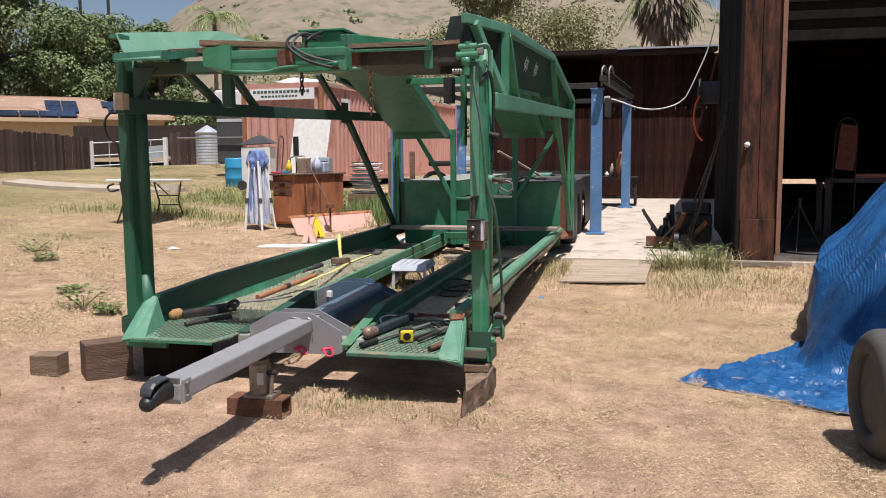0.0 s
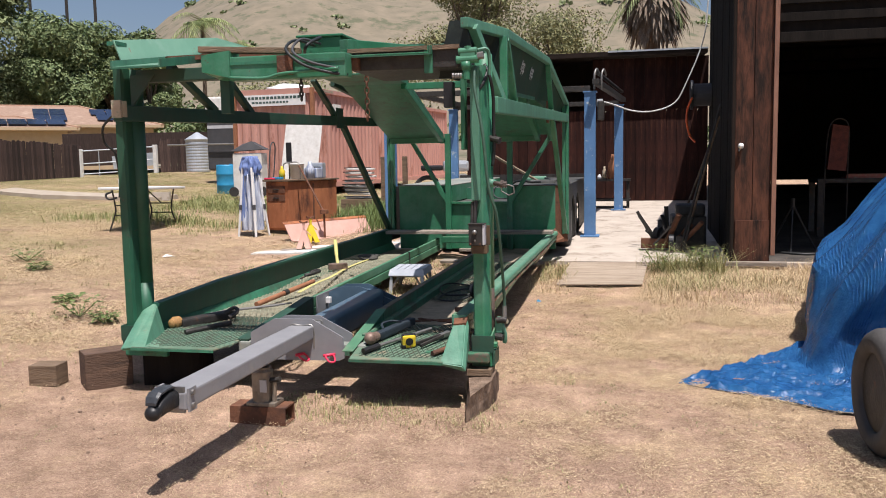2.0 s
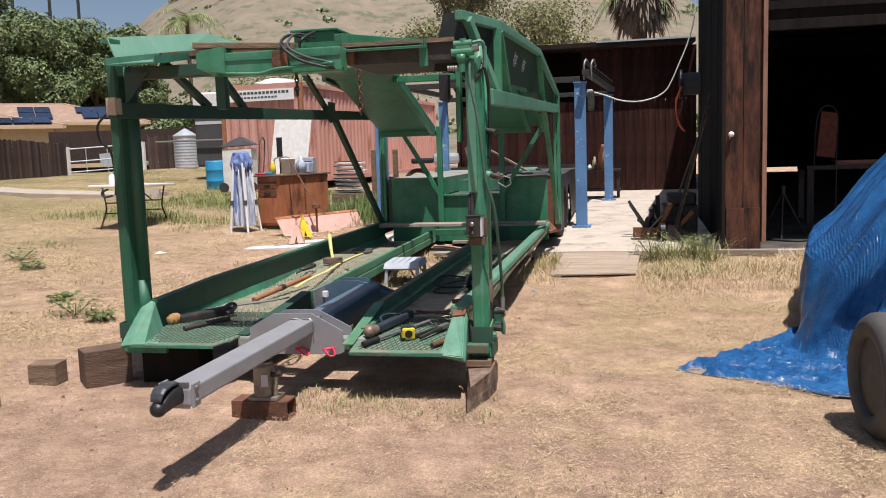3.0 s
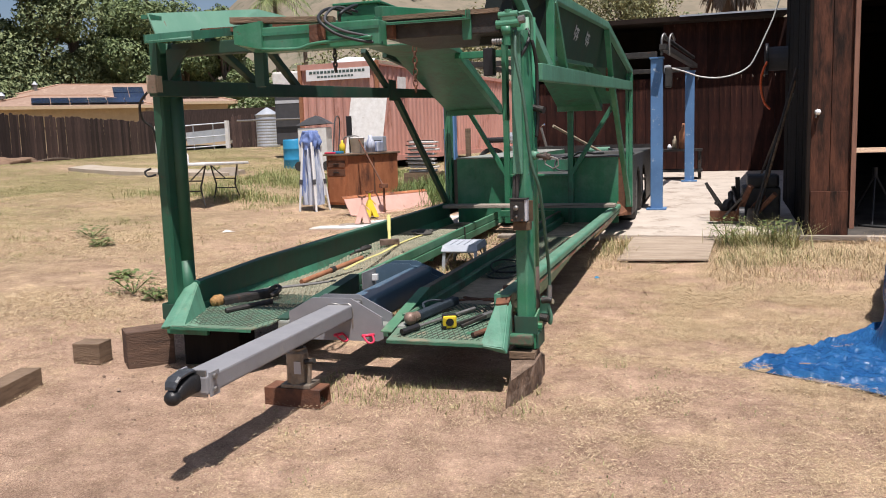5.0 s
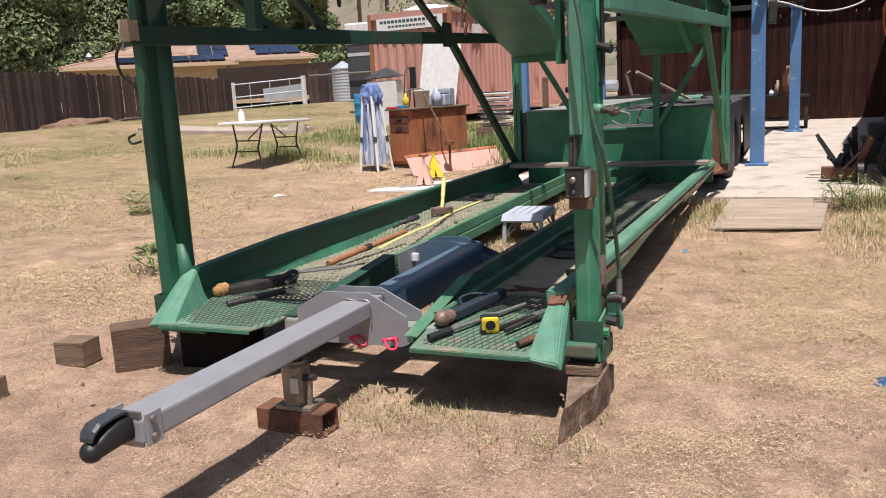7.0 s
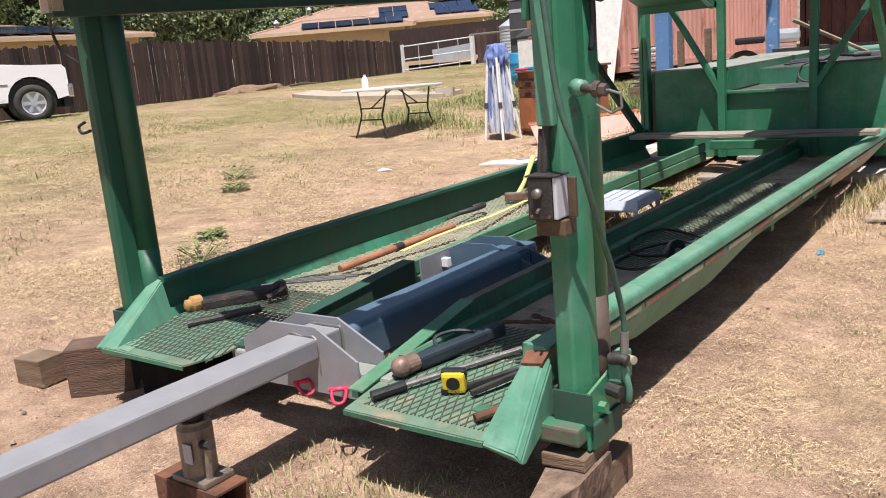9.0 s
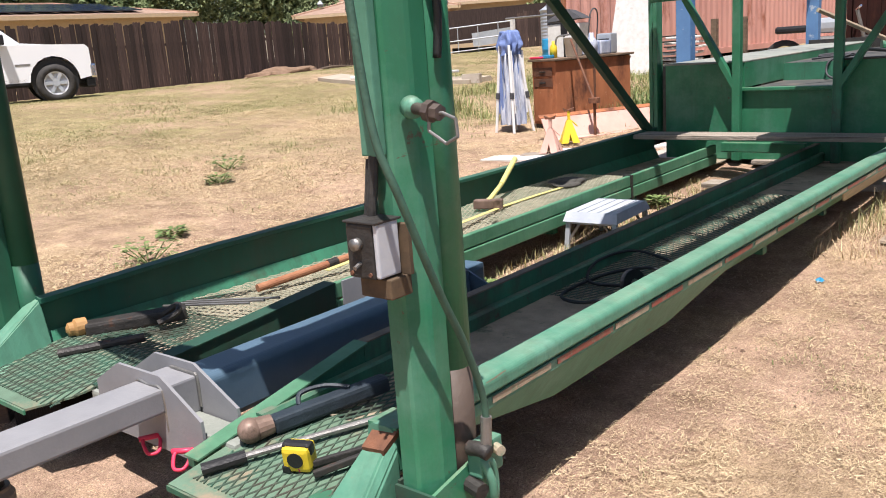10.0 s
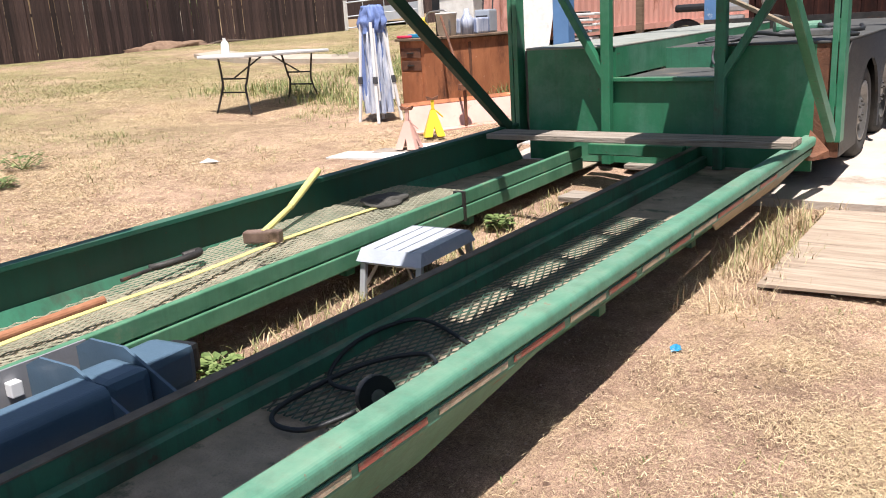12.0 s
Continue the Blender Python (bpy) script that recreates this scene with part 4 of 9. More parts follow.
# dark steel instead of rust puts this beam's shade into its colour
part("cross_beam", B(-1.72, -1.06, 4.92, 5.60, 2.03, 2.15, bev=0.006), M_DARKSTEEL, T, "rusty channel cross beam")
part("beam_lip", B(-1.74, -1.06, 4.90, 4.918, 2.135, 2.16), M_TIMBER, T)
part("tube_end", B(-1.745, -1.665, 4.86, 4.919, 2.03, 2.11, bev=0.006), M_RUST, T)
part("beam_strap", B(-1.27, -1.22, 4.905, 4.919, 2.0, 2.14), M_DARKGREEN, T)
part("beam_bracket", hull(bmesh.new(), [(-2.60, 4.72, 2.04), (-2.42, 4.72, 2.0), (-2.42, 4.72, 2.16), (-2.60, 4.72, 2.14)], [(-2.54, 4.86, 2.0), (-2.42, 4.86, 1.99), (-2.42, 4.86, 2.16), (-2.60, 4.86, 2.14)]), M_GREEN, T)
part("hanger", B(-2.56, -2.50, 4.87, 4.93, 1.80, 2.04), M_GRIMYSHADEGREEN, T)
part("top_rail", beam(bmesh.new(), (-2.62, 4.74, 2.175), (-2.02, 4.86, 2.155), 0.07, 0.035, 0.004), M_TIMBER, T, "weathered wooden rail")
part("valve_box", B(-2.20, -1.92, 5.3, 5.6, 2.15, 2.30, bev=0.006), M_GREEN, T)
part("valve_box_lid", B(-2.22, -1.90, 5.28, 5.62, 2.30, 2.315, bev=0.004), M_GREEN, T)
part("deck_channel", beam(bmesh.new(), (-1.78, 4.95, 2.19), (-1.30, 6.6, 2.30), 0.06, 0.07, 0.005), M_GREEN, T)
part("side_bar", beam(bmesh.new(), (-2.98, 4.98, 2.165), (-2.62, 5.5, 2.235), 0.035, 0.03), M_RUST, T)
part("side_bar", beam(bmesh.new(), (-2.85, 5.2, 2.20), (-2.55, 5.7, 2.26), 0.03, 0.03), M_RUST, T)
part("corner_plate", hull(bmesh.new(), [(-3.255, 4.83, 2.275), (-3.205, 4.85, 2.115), (-3.205, 5.6, 2.23), (-3.21, 6.9, 2.40), (-3.255, 6.9, 2.475), (-3.255, 6.2, 2.475)],
     [(-3.263, 4.83, 2.275), (-3.213, 4.85, 2.115), (-3.213, 5.6, 2.23), (-3.218, 6.9, 2.40), (-3.263, 6.9, 2.475), (-3.263, 6.2, 2.475)]), M_CHALK, T)
part("plate_tip", B(-3.31, -3.24, 4.84, 4.95, 2.245, 2.27), M_DARKGREEN, T)
part("cross_tube", B(-2.45, -1.10, 8.95, 9.02, 2.26, 2.33, bev=0.006), M_GREEN, T)

# tongue
part("tongue", beam(bmesh.new(), (-2.11, 3.37, 0.424), (-2.11, 4.95, 0.422), 0.155, 0.084, 0.010), M_GREY, T)
for y, x0, x1 in ((4.945, -2.462, -1.838), (5.072, -2.44, -1.822)):
    bm = prism(bmesh.new(), [(x0, 0.250), (x0, 0.412), (x0 + 0.165, 0.504), (-2.04, 0.507), (x1, 0.395), (x1 + 0.006, 0.262), (x1 - 0.03, 0.245), (x0 + 0.03, 0.238)], 'y', y, y + 0.011)
    part("tongue_plate", bm, M_GREY, T)
part("tongue_core", beam(bmesh.new(), (-2.112, 4.957, 0.405), (-2.112, 5.072, 0.405), 0.175, 0.13, 0.008), M_GREY, T)
part("core_weld", pipe(bmesh.new(), [(-2.02, 5.070, 0.36), (-2.021, 5.069, 0.465), (-2.05, 5.068, 0.474), (-2.17, 5.068, 0.474)], 0.006, 6), M_STEEL, T)
part("cross_stub", B(-2.56, -1.70, 4.962, 5.068, 0.27, 0.345, bev=0.012), M_DECKTOP, T, "dusty pale cross stub")
part("weld_bead", pipe(bmesh.new(), [(-2.195, 4.948, 0.32), (-2.19, 4.947, 0.458), (-2.11, 4.946, 0.464), (-2.036, 4.947, 0.458), (-2.031, 4.948, 0.32)], 0.006, 6), M_STEEL, T)
tube = rail_tube("tongue_tube", -2.21, -2.02, 0.26, 0.452, 5.084, 6.44, M_BLUEGREY, 0.004, 0.032)
tube["label"] = "blue-grey painted drawbar tube"
for y, x1 in ((6.44, -1.90), (6.62, -1.93)):
    part("tongue_plate", prism(bmesh.new(), [(-2.478, 0.25), (-2.478, 0.44), (-2.39, 0.482), (-2.20, 0.486), (x1, 0.365), (x1 + 0.01, 0.30), (-2.0, 0.25)], 'y', y, y + 0.011), M_BLUEGREY, T)
    part("gusset_foot", prism(bmesh.new(), [(-2.02, y - 0.06), (x1 + 0.01, y), (-2.02, y + 0.005)], 'z', 0.292, 0.298), M_BLUEGREY, T)
part("tongue_core", beam(bmesh.new(), (-2.16, 6.455, 0.375), (-2.16, 6.615, 0.375), 0.20, 0.15, 0.03), M_BLUEGREY, T)
part("tongue_stub", beam(bmesh.new(), (-2.24, 6.635, 0.345), (-2.27, 6.86, 0.340), 0.20, 0.15, 0.03), M_BLUEGREY, T)
part("stub_cap", beam(bmesh.new(), (-2.27, 6.862, 0.338), (-2.28, 6.92, 0.337), 0.12, 0.11, 0.02), M_BLACK, T)
part("side_plate", B(-2.490, -2.480, 6.18, 6.66, 0.30, 0.450), M_GREY, T, "pale grey side plate")
part("side_block", B(-2.480, -2.44, 6.36, 6.40, 0.36, 0.41, bev=0.004), M_WHITE, T)
def loft(bm, rings):
    """Skin closed outlines of equal count, one after the other, with both ends shut."""
    R = [[bm.verts.new(p) for p in r] for r in rings]
    n = len(R[0])
    for a, b in zip(R, R[1:]):
        for k in range(n):
            bm.faces.new((a[k], a[(k + 1) % n], b[(k + 1) % n], b[k]))
    bm.faces.new(R[0]), bm.faces.new(R[-1])
    return bm


def coupler_ring(y, w, z0, z1):
    """A rounded upright section of the coupler at y."""
    return [(-2.11 + w * math.copysign(abs(math.cos(a)) ** 0.6, math.cos(a)), y, (z0 + z1) / 2 + (z1 - z0) / 2 * math.copysign(abs(math.sin(a)) ** 0.6, math.sin(a))) for a in (math.pi * k / 8 for k in range(16))]


part("coupler", loft(bmesh.new(), [coupler_ring(3.195, 0.034, 0.385, 0.440), coupler_ring(3.225, 0.043, 0.377, 0.462), coupler_ring(3.265, 0.046, 0.380, 0.480), coupler_ring(3.31, 0.052, 0.385, 0.492), coupler_ring(3.372, 0.056, 0.386, 0.488)]), M_BLACK, T, "black coupler socket", smooth=True)
bm = bmesh.new()
bmesh.ops.create_uvsphere(bm, u_segments=20, v_segments=14, radius=0.044, matrix=Matrix.Translation((-2.11, 3.200, 0.408)) @ Matrix.Diagonal((1, 1, 0.95, 1)))
part("ball_socket", bm, M_BLACK, T, smooth=True)
part("coupler_latch", loft(bmesh.new(), [[(-2.11 + dx, y, z + dz) for dx, dz in ((-w, 0), (w, 0), (w, 0.010), (w * 0.6, 0.017), (-w * 0.6, 0.017), (-w, 0.010))] for y, z, w in ((3.180, 0.452, 0.030), (3.195, 0.478, 0.036), (3.225, 0.498, 0.038), (3.29, 0.506, 0.038), (3.35, 0.503, 0.034), (3.372, 0.492, 0.030))]), material("worn_black_latch", (0.055, 0.060, 0.068), (0.03, 0.033, 0.037), 20, 0.4, bump=0.1), T, "worn black latch lever")
for ob in [c for c in T.children if c.name.split(".")[0] in ("coupler", "ball_socket", "coupler_latch")]:
    for v in ob.data.vertices:
        v.co = Vector((-2.11, 3.374, 0.425)) + 0.84 * (v.co - Vector((-2.11, 3.374, 0.425)))
part("coupler_bracket", B(-2.180, -2.040, 3.373, 3.384, 0.370, 0.492, bev=0.003), M_STEEL, T, "bolted steel coupler plate")
for x in (-2.196, -2.034):
    part("bracket_side", B(x, x + 0.010, 3.384, 3.455, 0.372, 0.482, bev=0.002), M_GREY, T)
for z in (0.40, 0.46):
    part("coupler_bolt", rod(bmesh.new(), (-2.022, 3.41, z), (-2.010, 3.41, z), 0.013, 6), M_STEEL, T)


def shackle(x, y, z, turn):
    bm = bmesh.new()
    pipe(bm, [(0.03, 0, 0), (0.035, 0, -0.03), (0.02, 0, -0.085), (-0.02, 0, -0.085), (-0.035, 0, -0.03), (-0.03, 0, 0)], 0.008, 8)
    rod(bm, (-0.05, 0, 0), (0.05, 0, 0), 0.012, 8)
    bmesh.ops.transform(bm, matrix=pose(x, y, z, -62, 0, turn) @ Matrix.Scale(0.78, 4), verts=bm.verts[:])
    part("shackle", bm, M_RED, T, "bright pink-red shackle", smooth=True)


shackle(-1.925, 4.925, 0.285, 38)
shackle(-2.115, 4.925, 0.285, 62)

# ---- slab, barn, lean-to ----
bm = bmesh.new()
rows = []
for y in (10.65, 12, 13.5, 15, 16, 17, 18, 19.2, 24, 31):
    rows.append([bm.verts.new((x, y, gz(-0.5, y) + 0.02)) for x in (-3.6, 0.15, 1.0, 13)])
for a, b in zip(rows, rows[1:]):
    for i in range(3):
        bm.faces.new((a[i], a[i + 1], b[i + 1], b[i]))
r = bmesh.ops.extrude_face_region(bm, geom=bm.faces[:])
bmesh.ops.translate(bm, vec=(0, 0, -0.25), verts=[v for v in r["geom"] if isinstance(v, bmesh.types.BMVert)])
tagged(link("pavement", bm, M_CONCRETE), "pale sunlit concrete slab beside the barn", "pavement", kind="structure")
# thin dark sheet just above the slab, inside the barn only
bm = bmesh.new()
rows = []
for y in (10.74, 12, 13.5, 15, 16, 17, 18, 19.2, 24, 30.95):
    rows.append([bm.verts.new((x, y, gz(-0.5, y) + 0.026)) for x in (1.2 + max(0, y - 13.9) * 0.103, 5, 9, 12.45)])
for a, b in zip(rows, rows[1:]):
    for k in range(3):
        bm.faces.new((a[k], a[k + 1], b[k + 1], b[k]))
tagged(link("floor_barn", bm, material("dark_barn_floor", (0.105, 0.092, 0.080), (0.055, 0.048, 0.042), 2.5, 0.8, c3=(0.022, 0.020, 0.018), s3=1.2, t3=(0.48, 0.64), bump=0.25)), "dark blotched floor inside the barn", "floor", kind="structure")


def board_wall(name, p, q, z0, z1, mat, width, label, seed, thick=0.025, face=1, rag=0.0):
    """A wall of upright boards from p to q, each board a part of its own."""
    rnd = random.Random(seed)
    p, q = Vector((*p, 0)), Vector((*q, 0))
    d = (q - p)
    n = max(1, int(d.length / width))
    w = d.length / n
    ang = math.degrees(math.atan2(d.y, d.x))
    bm = bmesh.new()
    box(bm, 0, d.length, thick + 0.004, thick + 0.05, z0, z1 - 0.05)
    wall = link(name, bm, M_BARNDARK)
    wall.matrix_basis = pose(p.x, p.y, 0, 0, 0, ang)
    tagged(wall, label, "wall", kind="structure")
    meshes = []
    for k in range(5):
        b2 = bmesh.new()
        box(b2, 0.003, w - 0.003, -rnd.random() * 0.01, thick, 0, z1 - z0 + rnd.uniform(-rag, rag), bev=0.003)
        me = bpy.data.meshes.new("board")
        bmesh.ops.recalc_face_normals(b2, faces=b2.faces[:])
        b2.to_mesh(me)
        b2.free()
        me.materials.append(mat)
        meshes.append(me)
    for i in range(n):
        ob = new("board", meshes[rnd.randrange(5)])
        ob.parent = wall
        ob.matrix_basis = pose(i * w, 0, z0)
    return wall


# lean-to behind the slab: boarded back wall, dark open bay, roof edge
board_wall("wall_north", (-3.75, 19.6), (1.55, 19.6), 0.45, 2.55, M_BARN, 0.22, "dark red-brown boarded shed wall", 11)
board_wall("wall_north_upper", (-0.95, 19.58), (1.55, 19.58), 2.55, 3.68, M_BARN, 0.22, "dark red-brown boards below the shed roof", 12)
tagged(link("wall_shed_back", B(-3.75, -0.9, 22.0, 22.1, 0.4, 3.9), M_BARNDARK), "dark back wall inside the open shed bay", "wall", kind="structure")
tagged(link("roof_shed", hull(bmesh.new(), [(-3.85, 19.2, 3.70), (1.5, 19.2, 3.70), (1.5, 19.2, 3.80), (-3.85, 19.2, 3.80)], [(-3.85, 24.0, 3.95), (1.5, 24.0, 3.95), (1.5, 24.0, 4.05), (-3.85, 24.0, 4.05)]), M_BARNDARK), "dark weathered shed roof edge", "roof", kind="structure")
tagged(link("trim_shed", B(-0.6, 1.5, 19.18, 19.20, 3.78, 3.815), M_TIN), "pale metal flashing on the shed roof", "trim", kind="structure")
# side wall away from the sun: its shade is put into the colour
board_wall("wall_west", (1.10, 13.9), (1.10, 10.70), 0.18, 4.0, M_NEARBLACK, 0.25, "near-black boarded side wall of the barn", 13)

# unseen slanted wall, added to keep daylight out of the barn
board_wall("wall_unseen_rear", (2.75, 31.0), (1.11, 13.9), 0.3, 4.1, M_NEARBLACK, 0.3, "unseen slanted wall closing the barn to daylight", 15)
tagged(link("wall_shed_end", B(-3.85, -3.77, 19.6, 24.0, 0.4, 3.75), M_BARN), "dark red-brown end wall of the shed", "wall", kind="structure")

# barn: front pier, header, roof, back wall with a gap under the door
pier = thing("barn_pier", "tall charred redwood plank pier at the barn opening", "pier", kind="structure")
for x0, x1, zz in ((1.12, 1.32, 4.2), (1.325, 1.53, 4.2)):
    part("plank", B(x0, x1, 10.62, 10.68, 0.17, zz, bev=0.006), M_PIER, pier)
part("lower_plank", B(1.13, 1.52, 10.60, 10.62, 0.17, 0.72, bev=0.004), M_PIER, pier)
part("edge_strip", B(1.535, 1.585, 10.58, 10.66, 0.30, 4.2, bev=0.004), material("red_brown_edge_timber", (0.30, 0.155, 0.105), (0.19, 0.095, 0.065), 4, 0.85, stretch=(3, 3, 0.5), bump=0.3), pier, "red-brown timber edge strip")
part("corner_strip", B(1.08, 1.118, 10.60, 10.70, 0.17, 4.2, bev=0.004), M_BARNDARK, pier)
knob = thing("porcelain_insulator", "small white porcelain insulator screwed on the pier", "insulator")
bm = lathe(bmesh.new(), [(0.008, -0.03), (0.03, -0.025), (0.022, 0.0), (0.034, 0.015), (0.02, 0.035), (0.006, 0.04)], 14, pose(1.18, 10.58, 1.60, 90, 0, 0))
part("body", bm, M_WHITE, knob, smooth=True)
part("bracket", rod(bmesh.new(), (1.16, 10.585, 1.54), (1.18, 10.60, 1.60), 0.01, 6), M_STEEL, knob)
bm = bmesh.new()
tagged(link("wall_south", B(1.59, 12.5, 10.66, 10.74, 2.85, 4.2), M_NEARBLACK), "dark boarded header over the barn opening", "wall", kind="structure")
tagged(link("trim_header", B(1.59, 12.5, 10.60, 10.66, 2.78, 2.90, bev=0.006), M_NEARBLACK), "dark timber header beam", "beam", kind="structure")
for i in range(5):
    tagged(link("header_slat", B(1.59, 12.5, 10.62, 10.655, 3.02 + i * 0.2, 3.12 + i * 0.2, bev=0.004), M_NEARBLACK), "dark horizontal board over the barn opening", "board", kind="structure")
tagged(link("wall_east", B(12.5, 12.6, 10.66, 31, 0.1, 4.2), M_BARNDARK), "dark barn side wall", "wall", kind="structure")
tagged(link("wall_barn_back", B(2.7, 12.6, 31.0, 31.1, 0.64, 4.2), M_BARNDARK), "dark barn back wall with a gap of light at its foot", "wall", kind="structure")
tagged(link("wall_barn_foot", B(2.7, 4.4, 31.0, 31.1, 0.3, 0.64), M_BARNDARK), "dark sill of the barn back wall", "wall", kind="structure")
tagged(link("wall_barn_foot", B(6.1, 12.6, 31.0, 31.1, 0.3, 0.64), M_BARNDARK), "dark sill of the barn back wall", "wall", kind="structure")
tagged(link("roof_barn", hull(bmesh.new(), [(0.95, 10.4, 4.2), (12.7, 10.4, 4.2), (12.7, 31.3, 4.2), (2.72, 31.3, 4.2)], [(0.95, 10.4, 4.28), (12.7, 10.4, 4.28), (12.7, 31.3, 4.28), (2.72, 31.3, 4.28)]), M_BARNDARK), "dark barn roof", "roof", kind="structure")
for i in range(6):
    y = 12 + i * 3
    tagged(link("rafter", B(1.12 + max(0, y - 13.9) * 0.103, 12.5, y, y + 0.09, 3.95, 4.19), M_BARNDARK), "dark roof rafter", "rafter", kind="structure")
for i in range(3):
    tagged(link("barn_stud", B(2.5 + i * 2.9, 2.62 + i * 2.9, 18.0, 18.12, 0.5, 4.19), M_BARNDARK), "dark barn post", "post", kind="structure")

# ---- fence line ----
FX = lambda y: -22.2 + 0.012 * (y - 20)
fence = thing("fence", "dark weathered upright-board yard fence with uneven tops", "fence", kind="structure")
_rnd = random.Random(5)
_boards = []
for k in range(9):
    bmb = bmesh.new()
    w, h = 0.135 + _rnd.uniform(-0.008, 0.008), 1.50 + _rnd.uniform(-0.035, 0.035)
    t0, t1 = _rnd.uniform(-0.02, 0.02), _rnd.uniform(-0.02, 0.02)
    prism(bmb, [(0, 0), (w, 0), (w, h - 0.012 + t0), (w * 0.86, h + t0), (w * 0.5, h + 0.004), (w * 0.14, h + t1), (0, h - 0.015 + t1)], 'x', -0.01, 0.012)
    bmesh.ops.recalc_face_normals(bmb, faces=bmb.faces[:])
    me = bpy.data.meshes.new("fence_board")
    bmb.to_mesh(me)
    bmb.free()
    me.materials.append(M_FENCE)
    _boards.append(me)


def fence_run(p, q):
    """Boards and rails from p to q on the ground."""
    p, q = Vector(p), Vector(q)
    d = q - p
    turn = math.degrees(math.atan2(-d.x, d.y))
    u = 0.0
    while u < d.length:
        c = p + d.normalized() * u
        ob = new("fence_board", _boards[_rnd.randrange(9)])
        ob.parent = fence
        ob.matrix_basis = pose(c.x + _rnd.uniform(-0.014, 0.014), c.y, gz(c.x, c.y) + 0.02 + _rnd.uniform(-0.014, 0.012), _rnd.uniform(-0.8, 0.8), _rnd.uniform(-0.5, 0.5), turn) @ Matrix.Diagonal((1, 1, 1.22 - 0.25 * min(1, max(0, (c.y - 19) / 11)), 1))
        u += 0.141 + _rnd.uniform(-0.003, 0.004)
    n = max(1, int(d.length / 2.4))
    for i in range(n):
        a, b = p.lerp(q, i / n), p.lerp(q, (i + 1) / n)
        for h in (0.30, 1.22):
            part("fence_rail", beam(bmesh.new(), (a.x - 0.05, a.y, gz(a.x, a.y) + h), (b.x - 0.05, b.y, gz(b.x, b.y) + h), 0.04, 0.09), M_FENCE, fence)


GA, GB = Vector((FX(30.7), 30.7)), Vector((-19.7, 32.4))
fence_run((FX(2.5), 2.5), GA)
fence_run(GB + Vector((0.15, 0.11)), (-14.3, 36.3))
gate = thing("yard_gate", "pipe rail gate between two white wooden posts", "gate", kind="structure")
for c in (GA, GB):
    part("gate_post", B(c.x - 0.075, c.x + 0.075, c.y - 0.075, c.y + 0.075, gz(c.x, c.y) - 0.1, gz(c.x, c.y) + 1.32, bev=0.01), M_WHITEPAINT, gate)
for h in (0.30, 0.72, 1.24):
    part("gate_rail", rod(bmesh.new(), (GA.x, GA.y, gz(*GA) + h), (GB.x, GB.y, gz(*GB) + h), 0.025, 8), M_TIN, gate)
for k in (0.24, 0.52, 0.8):
    c = GA.lerp(GB, k)
    part("gate_upright", rod(bmesh.new(), (c.x, c.y, gz(c.x, c.y) + 0.1), (c.x, c.y, gz(c.x, c.y) + 1.24), 0.018, 8), M_TIN, gate)
part("back_fence", beam(bmesh.new(), (-25.0, 33.6, 2.25), (-19.5, 37.6, 2.35), 0.05, 1.45), M_FENCE, gate, "dark boards beyond the gate")
part("leaning_sheet", beam(bmesh.new(), (-21.6, 32.2, 1.65), (-20.2, 33.2, 1.80), 0.03, 0.55), M_TIN, gate, "blue-grey metal sheet beyond the gate")


